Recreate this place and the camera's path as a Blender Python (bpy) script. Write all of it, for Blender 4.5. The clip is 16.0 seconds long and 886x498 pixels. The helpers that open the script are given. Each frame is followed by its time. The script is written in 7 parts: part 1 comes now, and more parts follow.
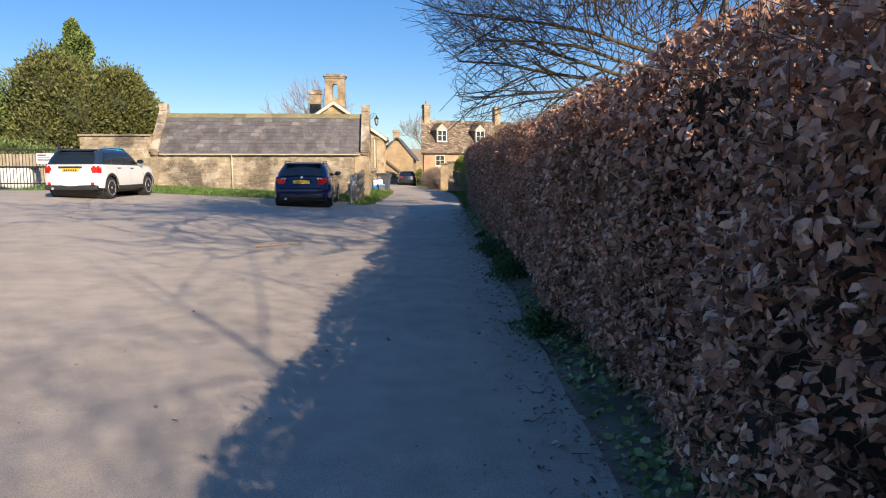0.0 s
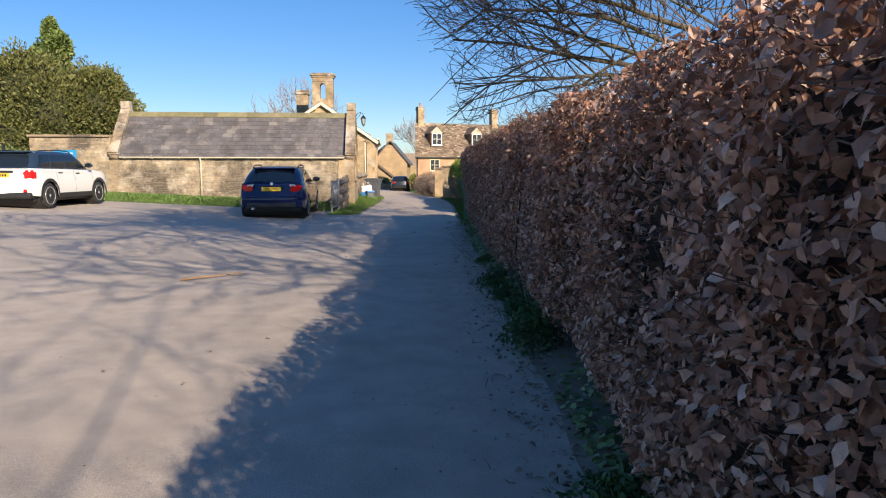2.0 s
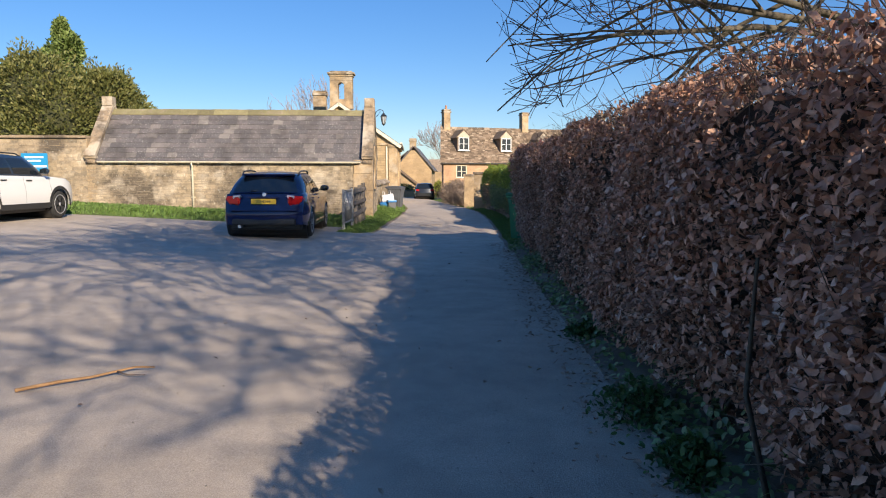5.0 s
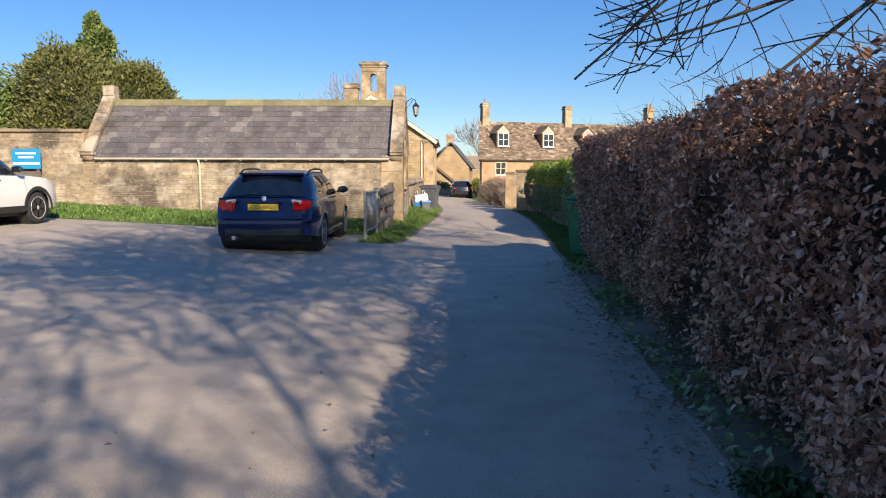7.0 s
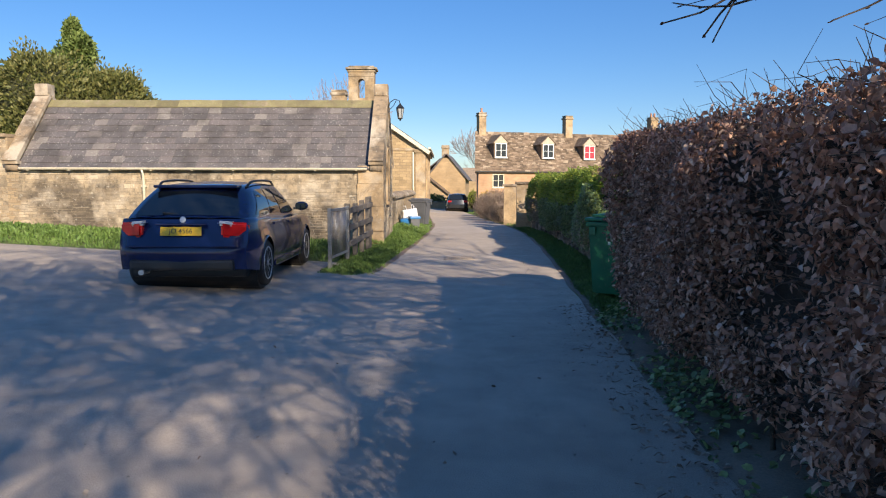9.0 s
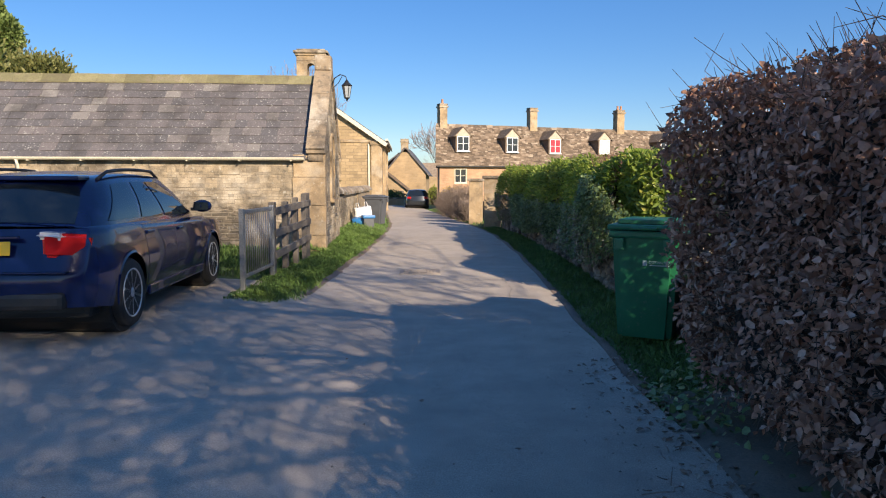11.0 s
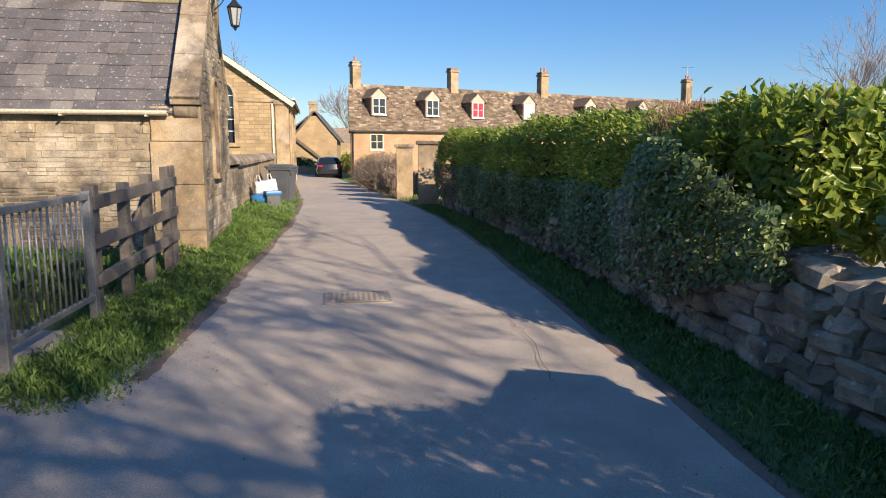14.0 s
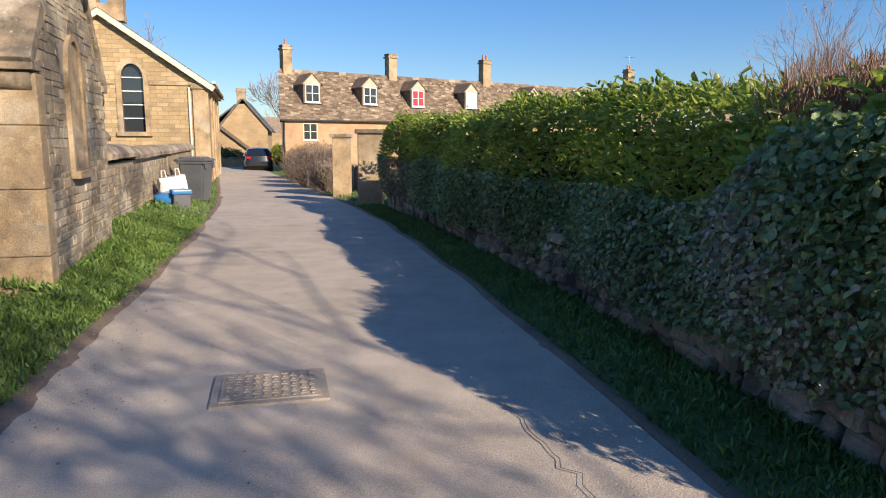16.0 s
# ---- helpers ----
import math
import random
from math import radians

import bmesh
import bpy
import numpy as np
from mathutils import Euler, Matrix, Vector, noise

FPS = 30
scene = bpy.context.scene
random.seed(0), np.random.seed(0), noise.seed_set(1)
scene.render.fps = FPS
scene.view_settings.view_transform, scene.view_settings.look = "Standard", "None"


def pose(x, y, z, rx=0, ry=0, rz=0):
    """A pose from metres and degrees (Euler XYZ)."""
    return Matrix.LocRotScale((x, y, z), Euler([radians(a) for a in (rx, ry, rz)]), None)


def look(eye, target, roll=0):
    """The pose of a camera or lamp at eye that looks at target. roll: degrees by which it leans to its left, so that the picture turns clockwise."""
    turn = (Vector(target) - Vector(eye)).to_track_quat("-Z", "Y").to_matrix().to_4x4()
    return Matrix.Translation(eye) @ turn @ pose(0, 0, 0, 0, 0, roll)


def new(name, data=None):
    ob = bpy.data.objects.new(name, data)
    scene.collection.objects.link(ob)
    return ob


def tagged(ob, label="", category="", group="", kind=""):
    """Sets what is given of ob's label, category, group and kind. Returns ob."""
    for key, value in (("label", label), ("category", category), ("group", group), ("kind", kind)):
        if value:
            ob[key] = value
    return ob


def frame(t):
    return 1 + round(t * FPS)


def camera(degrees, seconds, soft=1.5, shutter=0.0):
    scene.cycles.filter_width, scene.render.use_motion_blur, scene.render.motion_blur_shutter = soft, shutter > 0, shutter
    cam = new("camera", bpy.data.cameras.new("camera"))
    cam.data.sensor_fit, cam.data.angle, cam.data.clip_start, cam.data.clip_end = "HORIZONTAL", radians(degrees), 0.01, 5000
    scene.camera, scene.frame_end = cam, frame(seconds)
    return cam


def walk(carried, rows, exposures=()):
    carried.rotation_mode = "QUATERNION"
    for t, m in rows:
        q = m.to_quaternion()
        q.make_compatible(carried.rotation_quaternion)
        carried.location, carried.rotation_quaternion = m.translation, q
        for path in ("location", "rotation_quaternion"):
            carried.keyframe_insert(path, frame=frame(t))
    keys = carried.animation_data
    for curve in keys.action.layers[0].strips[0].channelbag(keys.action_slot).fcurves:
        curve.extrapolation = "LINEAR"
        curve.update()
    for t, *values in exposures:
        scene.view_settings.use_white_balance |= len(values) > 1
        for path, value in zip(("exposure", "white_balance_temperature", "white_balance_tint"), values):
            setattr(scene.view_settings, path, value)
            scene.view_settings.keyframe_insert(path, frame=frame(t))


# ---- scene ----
cam = camera(65.9, 16.0, 1.1)
METRES, EYE, TILT, LEAN, TURN = 23.0, 1.39, -7.0, 0.0, 0.0
ROWS = [
    (0.0, 0.0, 0.0, 0.0, 0.0, 0.0, -0.0),
    (0.5, 0.002, 0.0328, 0.0044, -0.06, 0.14, 0.01),
    (1.0, 0.003, 0.0657, 0.008, -0.12, 0.24, -0.01),
    (1.5, 0.0032, 0.098, 0.0119, -0.24, 0.33, -0.01),
    (2.0, 0.0027, 0.1308, 0.0158, -0.38, 0.4, -0.02),
    (2.5, 0.0008, 0.1624, 0.0198, -0.45, 0.46, -0.06),
    (3.0, -0.001, 0.1933, 0.0239, -0.34, 0.6, -0.05),
    (3.5, -0.0033, 0.2244, 0.0274, -0.08, 0.79, -0.07),
    (4.0, -0.0053, 0.2548, 0.0314, 0.27, 0.93, -0.14),
    (4.5, -0.0094, 0.2838, 0.0347, 0.79, 0.98, -0.2),
    (7.0, -0.0198, 0.4393, 0.0562, 4.58, 0.66, -0.69),
    (7.5, -0.0218, 0.4719, 0.0604, 4.93, 0.8, -0.72),
    (8.0, -0.0218, 0.5036, 0.0644, 5.03, 1.07, -0.71),
    (8.5, -0.0211, 0.5361, 0.0687, 4.81, 1.4, -0.68),
    (9.0, -0.0205, 0.5682, 0.0722, 4.36, 1.69, -0.66),
    (11.5, -0.0313, 0.7294, 0.0898, -0.41, 1.08, -0.04),
    (12.0, -0.0359, 0.7594, 0.0934, -2.12, 0.58, 0.14),
    (12.5, -0.0393, 0.7891, 0.0974, -3.55, -0.03, 0.32),
    (13.0, -0.043, 0.8184, 0.1003, -4.59, -0.62, 0.47),
    (13.5, -0.0449, 0.8479, 0.1046, -5.5, -1.06, 0.56),
    (14.0, -0.0474, 0.8773, 0.1082, -6.4, -1.41, 0.66),
    (14.5, -0.0473, 0.9058, 0.1117, -7.52, -1.68, 0.84),
    (15.0, -0.0462, 0.9337, 0.1147, -9.05, -1.9, 1.01),
    (15.5, -0.0445, 0.9621, 0.1181, -10.67, -2.12, 1.18),
    (16.0, -0.0428, 0.9899, 0.1209, -11.67, -2.23, 1.17),
]
walk(cam, [(t, pose(0, 0, EYE, TILT, LEAN, TURN) @ pose(METRES * x, METRES * y, METRES * z, 90 + pitch, roll, yaw)) for t, x, y, z, yaw, pitch, roll in ROWS])

# ---- world and sun ----
SUN_AZ, SUN_EL = -58.0, 25.8
world = bpy.data.worlds.new("sky")
scene.world = world
world.use_nodes = True
wn = world.node_tree.nodes
sky = wn.new("ShaderNodeTexSky")
sky.sky_type = "NISHITA"
sky.sun_disc = False
sky.sun_elevation = radians(SUN_EL)
sky.sun_rotation = radians(90 - SUN_AZ)
sky.altitude = 100
sky.air_density = 1.0
sky.dust_density = 0.3
sky.ozone_density = 3.0
wn["Background"].inputs["Strength"].default_value = 0.087
vivid = wn.new("ShaderNodeHueSaturation")
vivid.inputs["Saturation"].default_value = 1.32
vivid.inputs["Hue"].default_value = 0.511
world.node_tree.links.new(sky.outputs[0], vivid.inputs["Color"])
even = wn.new("ShaderNodeMixRGB")
even.inputs["Fac"].default_value = 0.35
even.inputs["Color2"].default_value = (0.82, 2.1, 4.8, 1)
world.node_tree.links.new(vivid.outputs[0], even.inputs["Color1"])
world.node_tree.links.new(even.outputs[0], wn["Background"].inputs[0])
sun = new("sun", bpy.data.lights.new("sun", "SUN"))
sun.data.energy = 4.7
sun.data.angle = radians(0.55)
sun.data.color = (1.0, 0.84, 0.65)
sun_dir = Vector((math.cos(radians(SUN_EL)) * math.cos(radians(SUN_AZ)), math.cos(radians(SUN_EL)) * math.sin(radians(SUN_AZ)), math.sin(radians(SUN_EL))))
sun.matrix_world = look(sun_dir * 60, (0, 0, 0))
scene.view_settings.exposure = 0.8


# ---- materials ----
def material(name, base=(0.5, 0.5, 0.5), rough=0.8, metal=0.0):
    m = bpy.data.materials.new(name)
    m.use_nodes = True
    b = m.node_tree.nodes["Principled BSDF"]
    b.inputs["Base Color"].default_value = (*base, 1)
    b.inputs["Roughness"].default_value = rough
    b.inputs["Metallic"].default_value = metal
    return m


def node(m, kind, **values):
    n = m.node_tree.nodes.new(kind)
    for key, value in values.items():
        n.inputs[key.replace("_", " ")].default_value = value
    return n


def link(m, a, b):
    m.node_tree.links.new(a, b)


def coords(m):
    return node(m, "ShaderNodeNewGeometry").outputs["Position"]


def tex_noise(m, scale, detail=6.0, rough=0.6, vector=None):
    n = node(m, "ShaderNodeTexNoise", Scale=scale, Detail=detail, Roughness=rough)
    link(m, vector or coords(m), n.inputs["Vector"])
    return n.outputs["Fac"]


def ramp(m, fac, stops):
    r = node(m, "ShaderNodeValToRGB")
    e = r.color_ramp.elements
    while len(e) < len(stops):
        e.new(0.5)
    for k, (p, c) in enumerate(stops):
        e[k].position = p
        e[k].color = (*c, 1) if len(c) == 3 else c
    link(m, fac, r.inputs["Fac"])
    return r.outputs["Color"]


def mix(m, fac, a, b, mode="MIX"):
    n = m.node_tree.nodes.new("ShaderNodeMix")
    n.data_type = "RGBA"
    n.blend_type = mode
    for socket, value in ((n.inputs[0], fac), (n.inputs[6], a), (n.inputs[7], b)):
        if isinstance(value, (int, float)):
            socket.default_value = value
        elif isinstance(value, tuple):
            socket.default_value = (*value, 1)
        else:
            link(m, value, socket)
    return n.outputs[2]


def bump(m, height, strength=0.4, distance=0.01):
    n = node(m, "ShaderNodeBump", Strength=strength, Distance=distance)
    link(m, height, n.inputs["Height"])
    link(m, n.outputs["Normal"], m.node_tree.nodes["Principled BSDF"].inputs["Normal"])


def colour(m, socket):
    link(m, socket, m.node_tree.nodes["Principled BSDF"].inputs["Base Color"])


def roughness(m, socket):
    link(m, socket, m.node_tree.nodes["Principled BSDF"].inputs["Roughness"])


def grey(v):
    return (v, v, v)


def mottled(name, stops, scale=3.0, fine=40.0, rough=0.85, relief=0.4, depth=0.01, island=0.0, piece=0.0):
    """A surface with colours at two scales and a fine relief. island, piece: how much single leaves or pieces differ."""
    m = material(name, rough=rough)
    big, small = tex_noise(m, scale), tex_noise(m, fine, 8.0, 0.7)
    c = ramp(m, big, stops)
    c = mix(m, 1.0, c, ramp(m, small, [(0.3, grey(0.7)), (0.7, grey(1.2))]), "MULTIPLY")
    if island or piece:
        if island:
            source = node(m, "ShaderNodeNewGeometry").outputs["Random Per Island"]
        else:
            source = node(m, "ShaderNodeObjectInfo").outputs["Random"]
        k = island or piece
        c = mix(m, 1.0, c, ramp(m, source, [(0.0, grey(1 - k)), (1.0, grey(1 + k))]), "MULTIPLY")
    colour(m, c)
    if relief:
        bump(m, small, relief, depth)
    return m


def stone_material(name, stops, piece=0.0, island=0.0, lichen=0.5, scale=2.2):
    """Limestone with grey and dark lichen stains; large patches also paint in tree shade."""
    m = material(name, rough=0.9)
    big, mid, small = tex_noise(m, scale, 5.0), tex_noise(m, 9.0, 6.0, 0.65), tex_noise(m, 55.0, 8.0, 0.75)
    c = ramp(m, big, stops)
    c = mix(m, 1.0, c, ramp(m, small, [(0.3, grey(0.72)), (0.7, grey(1.2))]), "MULTIPLY")
    dark = ramp(m, mid, [(0.52, grey(0.0)), (0.68, grey(lichen))])
    c = mix(m, dark, c, (0.10, 0.09, 0.075))
    # large dark patches: weather stains, and partly tree shade put into the colour
    stain = ramp(m, tex_noise(m, 0.75, 7.0, 0.62), [(0.47, grey(0.0)), (0.58, grey(min(1.0, lichen * 1.6)))])
    c = mix(m, stain, c, mix(m, 0.78, c, (0.075, 0.062, 0.05)))
    wash = ramp(m, tex_noise(m, 1.3, 6.0, 0.6), [(0.50, grey(0.0)), (0.63, grey(lichen))])
    c = mix(m, wash, c, mix(m, 1.0, ramp(m, small, [(0.3, grey(0.75)), (0.7, grey(1.15))]), (0.56, 0.49, 0.39), "MULTIPLY"))
    pale = ramp(m, tex_noise(m, 14.0, 4.0, 0.5), [(0.63, grey(0.0)), (0.70, grey(lichen * 0.9))])
    c = mix(m, pale, c, (0.50, 0.47, 0.40))
    if piece or island:
        source = node(m, "ShaderNodeObjectInfo").outputs["Random"] if piece else node(m, "ShaderNodeNewGeometry").outputs["Random Per Island"]
        k = piece or island
        c = mix(m, 1.0, c, ramp(m, source, [(0.0, grey(1 - k)), (0.5, (1.0, 0.98, 0.94)), (1.0, (1 + k, 1 + k * 0.9, 1 + k * 0.7))]), "MULTIPLY")
    colour(m, c)
    bump(m, mix(m, 0.5, small, mid), 0.9, 0.02)
    return m


def coursed(name, a, b, mortar, width=0.34, height=0.13, mortar_size=0.012, stain=0.4):
    """Far masonry: courses of small stones, by the wall's own local x and z."""
    m = material(name, rough=0.9)
    tc = node(m, "ShaderNodeTexCoord").outputs["UV"]
    wob = node(m, "ShaderNodeTexNoise", Scale=1.4, Detail=3.0)
    link(m, tc, wob.inputs["Vector"])
    v = mix(m, 0.03, tc, wob.outputs["Color"], "LINEAR_LIGHT")
    br = node(m, "ShaderNodeTexBrick", Scale=1.0, Mortar_Size=mortar_size, Mortar_Smooth=0.4, Bias=0.0, Brick_Width=width, Row_Height=height)
    br.offset = 0.47
    link(m, v, br.inputs["Vector"])
    br.inputs["Color1"].default_value = (*a, 1)
    br.inputs["Color2"].default_value = (*b, 1)
    br.inputs["Mortar"].default_value = (*mortar, 1)
    big, small = tex_noise(m, 0.9, 5.0), tex_noise(m, 30.0, 8.0, 0.7)
    c = mix(m, 1.0, br.outputs["Color"], ramp(m, big, [(0.3, grey(0.75)), (0.7, grey(1.15))]), "MULTIPLY")
    c = mix(m, 1.0, c, ramp(m, small, [(0.3, grey(0.75)), (0.7, grey(1.2))]), "MULTIPLY")
    c = mix(m, ramp(m, tex_noise(m, 2.5, 6.0), [(0.55, grey(0)), (0.75, grey(stain))]), c, (0.13, 0.11, 0.085))
    colour(m, c)
    h = mix(m, 0.4, br.outputs["Fac"], small)
    n = node(m, "ShaderNodeBump", Strength=0.5, Distance=0.02)
    n.invert = True
    link(m, h, n.inputs["Height"])
    link(m, n.outputs["Normal"], m.node_tree.nodes["Principled BSDF"].inputs["Normal"])
    return m


def asphalt_material(name, tone):
    m = material(name, rough=0.9)
    big, mid, small = tex_noise(m, 0.35, 4.0), tex_noise(m, 3.0, 6.0), tex_noise(m, 140.0, 4.0, 0.8)
    c = ramp(m, big, [(0.3, tuple(tone * k for k in (1.02, 0.86, 0.71))), (0.7, tuple(tone * k for k in (1.26, 1.07, 0.88)))])
    c = mix(m, 1.0, c, ramp(m, mid, [(0.3, grey(0.85)), (0.7, grey(1.12))]), "MULTIPLY")
    c = mix(m, 1.0, c, ramp(m, small, [(0.3, grey(0.6)), (0.7, grey(1.4))]), "MULTIPLY")
    vor = node(m, "ShaderNodeTexVoronoi", Scale=95.0)
    link(m, coords(m), vor.inputs["Vector"])
    chips = ramp(m, vor.outputs["Distance"], [(0.10, grey(0.5)), (0.22, grey(0))])
    c = mix(m, chips, c, (0.46, 0.43, 0.38))
    dirt = ramp(m, tex_noise(m, 1.1, 7.0, 0.7), [(0.52, grey(0.0)), (0.72, grey(0.45))])
    c = mix(m, dirt, c, (0.30, 0.255, 0.20))
    colour(m, c)
    bump(m, mix(m, 0.5, small, vor.outputs["Distance"]), 0.5, 0.008)
    return m


ASPHALT = asphalt_material("worn asphalt", 0.365)
EARTH = mottled("earth and grit", [(0.3, (0.15, 0.115, 0.085)), (0.7, (0.28, 0.225, 0.17))], 2.0, 60.0)
TURF = mottled("turf", [(0.3, (0.06, 0.085, 0.025)), (0.5, (0.11, 0.14, 0.04)), (0.75, (0.16, 0.125, 0.075))], 1.5, 30.0, relief=0.6, depth=0.02)
FIELD = mottled("field grass", [(0.3, (0.07, 0.11, 0.03)), (0.7, (0.13, 0.17, 0.05))], 0.05, 3.0)
GRASS = mottled("grass blades", [(0.3, (0.08, 0.16, 0.028)), (0.7, (0.17, 0.26, 0.06))], 2.0, 12.0, 0.6, 0, 0, island=0.35)
HONEY = [(0.25, (0.30, 0.21, 0.12)), (0.5, (0.42, 0.30, 0.17)), (0.75, (0.50, 0.37, 0.22))]
GREYSTONE = [(0.25, (0.22, 0.18, 0.13)), (0.5, (0.36, 0.29, 0.20)), (0.75, (0.46, 0.37, 0.26))]
STONE = stone_material("rubble limestone", GREYSTONE, piece=0.2, lichen=0.66)
STONE_REST = stone_material("rubble limestone far", GREYSTONE, island=0.2, lichen=0.66)
ASHLAR = stone_material("dressed limestone", HONEY, lichen=0.4)
COPING = stone_material("coping stone", [(0.25, (0.24, 0.18, 0.12)), (0.75, (0.38, 0.29, 0.19))], lichen=0.7)
MORTAR = mottled("lime mortar", [(0.3, (0.22, 0.18, 0.13)), (0.7, (0.34, 0.28, 0.20))], 4.0, 60.0)
DRYSTONE = stone_material("dry stone", [(0.25, (0.22, 0.18, 0.13)), (0.75, (0.43, 0.35, 0.25))], piece=0.35, lichen=0.75)
HALL_WALL = coursed("hall masonry", (0.50, 0.36, 0.20), (0.34, 0.245, 0.135), (0.27, 0.20, 0.125), 0.4, 0.16)
ROW_WALL = coursed("cottage masonry", (0.53, 0.325, 0.195), (0.44, 0.27, 0.16), (0.46, 0.30, 0.19), 0.35, 0.12, stain=0.2)
FAR_WALL = coursed("far house masonry", (0.45, 0.32, 0.18), (0.38, 0.27, 0.15), (0.40, 0.3, 0.19), 0.4, 0.15)
GARDEN_WALL = coursed("garden wall masonry", (0.40, 0.30, 0.18), (0.30, 0.22, 0.14), (0.30, 0.24, 0.16), 0.3, 0.1)
WOODROT = mottled("weathered timber", [(0.3, (0.10, 0.085, 0.07)), (0.7, (0.22, 0.19, 0.16))], 3.0, 50.0)
STEEL = mottled("galvanised steel", [(0.3, (0.28, 0.28, 0.27)), (0.7, (0.42, 0.42, 0.41))], 5.0, 60.0, 0.5, 0.1, 0.002)
STEEL.node_tree.nodes["Principled BSDF"].inputs["Metallic"].default_value = 0.6
BLACK = mottled("black metal", [(0.3, grey(0.012)), (0.7, grey(0.025))], 6.0, 50.0, 0.45, 0.1, 0.002)
PAINT_CREAM = mottled("cream paint", [(0.3, (0.62, 0.56, 0.42)), (0.7, (0.74, 0.68, 0.54))], 3.0, 40.0, 0.5, 0.1, 0.003)
WHITE_PAINT = mottled("white paint", [(0.3, grey(0.72)), (0.7, grey(0.82))], 3.0, 40.0, 0.45, 0.05, 0.002)
BARK = mottled("mossy bark", [(0.35, (0.075, 0.06, 0.045)), (0.6, (0.13, 0.11, 0.08)), (0.75, (0.10, 0.12, 0.04))], 2.5, 40.0, 0.9, 0.7, 0.01)
TWIG = mottled("twigs", [(0.3, (0.09, 0.065, 0.05)), (0.7, (0.17, 0.125, 0.095))], 4.0, 60.0, 0.8, 0, 0)


def slate_material(name, piece=0.0, island=0.0, tone=1.0):
    m = material(name, rough=0.62)
    source = node(m, "ShaderNodeObjectInfo").outputs["Random"] if piece else node(m, "ShaderNodeNewGeometry").outputs["Random Per Island"]
    c = ramp(m, source, [(0.0, (0.105 * tone, 0.098 * tone, 0.10 * tone)), (0.5, (0.13 * tone, 0.118 * tone, 0.118 * tone)), (0.88, (0.155 * tone, 0.135 * tone, 0.132 * tone)), (1.0, (0.23 * tone, 0.21 * tone, 0.19 * tone))])
    small = tex_noise(m, 40.0, 8.0, 0.7)
    c = mix(m, 1.0, c, ramp(m, small, [(0.3, grey(0.7)), (0.7, grey(1.25))]), "MULTIPLY")
    c = mix(m, ramp(m, tex_noise(m, 26.0, 3.0, 0.5), [(0.63, grey(0)), (0.68, grey(0.85))]), c, (0.42, 0.41, 0.37))
    c = mix(m, ramp(m, tex_noise(m, 1.6, 6.0), [(0.46, grey(0)), (0.66, grey(0.62))]), c, (0.05, 0.045, 0.04))
    colour(m, c)
    bump(m, small, 0.4, 0.006)
    return m


SLATE = slate_material("roof slate", piece=1.0)
SLATE_REST = slate_material("roof slate far", island=1.0)
def stone_tile_material():
    m = slate_material("stone roof tile", island=1.0, tone=1.0)
    source = node(m, "ShaderNodeNewGeometry").outputs["Random Per Island"]
    c = ramp(m, source, [(0.0, (0.11, 0.08, 0.055)), (0.5, (0.20, 0.145, 0.10)), (0.85, (0.27, 0.20, 0.14)), (1.0, (0.42, 0.34, 0.25))])
    c = mix(m, 1.0, c, ramp(m, tex_noise(m, 3.0, 6.0), [(0.3, grey(0.65)), (0.7, grey(1.25))]), "MULTIPLY")
    c = mix(m, ramp(m, tex_noise(m, 9.0, 4.0, 0.5), [(0.64, grey(0)), (0.70, grey(0.7))]), c, (0.5, 0.45, 0.36))
    colour(m, c)
    m.node_tree.nodes["Principled BSDF"].inputs["Roughness"].default_value = 0.95
    return m


TILE_STONE = stone_tile_material()


def glass_material(name, tint, rough=0.04):
    m = material(name, tint, rough)
    b = m.node_tree.nodes["Principled BSDF"]
    b.inputs["IOR"].default_value = 1.5
    b.inputs["Specular IOR Level"].default_value = 0.8
    return m


PANE = glass_material("window pane", (0.03, 0.035, 0.04))
CAR_GLASS = glass_material("tinted car glass", (0.012, 0.016, 0.02), 0.02)


# ---- mesh helpers ----
def ground_z(x, y):
    """The lie of the land: the yard climbs to the west, the lane dips to the north."""
    z = 0.045 * min(max(-3.2 - x, 0.0), 10.0)
    if y > 34:
        z -= 0.019 * min(y - 34, 60.0)
    return z


def add_box(bm, x0, x1, y0, y1, z0, z1, m=None):
    vs = [bm.verts.new(Vector(p)) for p in ((x0, y0, z0), (x1, y0, z0), (x1, y1, z0), (x0, y1, z0), (x0, y0, z1), (x1, y0, z1), (x1, y1, z1), (x0, y1, z1))]
    for f in ((0, 3, 2, 1), (4, 5, 6, 7), (0, 1, 5, 4), (1, 2, 6, 5), (2, 3, 7, 6), (3, 0, 4, 7)):
        bm.faces.new([vs[k] for k in f])
    if m is not None:
        for v in vs:
            v.co = m @ v.co
    return vs


def box(x0, x1, y0, y1, z0, z1, m=None, bevel=0.0):
    bm = bmesh.new()
    add_box(bm, x0, x1, y0, y1, z0, z1)
    if bevel:
        bmesh.ops.bevel(bm, geom=bm.edges[:], offset=bevel, segments=2, affect="EDGES", profile=0.6)
    if m is not None:
        bm.transform(m)
    return bm


def add_prism(bm, outline, depth, m):
    """A solid from an outline in local x and z, from y = 0 to depth."""
    a = [bm.verts.new(m @ Vector((x, 0, z))) for x, z in outline]
    b = [bm.verts.new(m @ Vector((x, depth, z))) for x, z in outline]
    n = len(a)
    bm.faces.new(a)
    bm.faces.new(b[::-1])
    for k in range(n):
        bm.faces.new((a[k], b[k], b[(k + 1) % n], a[(k + 1) % n]))


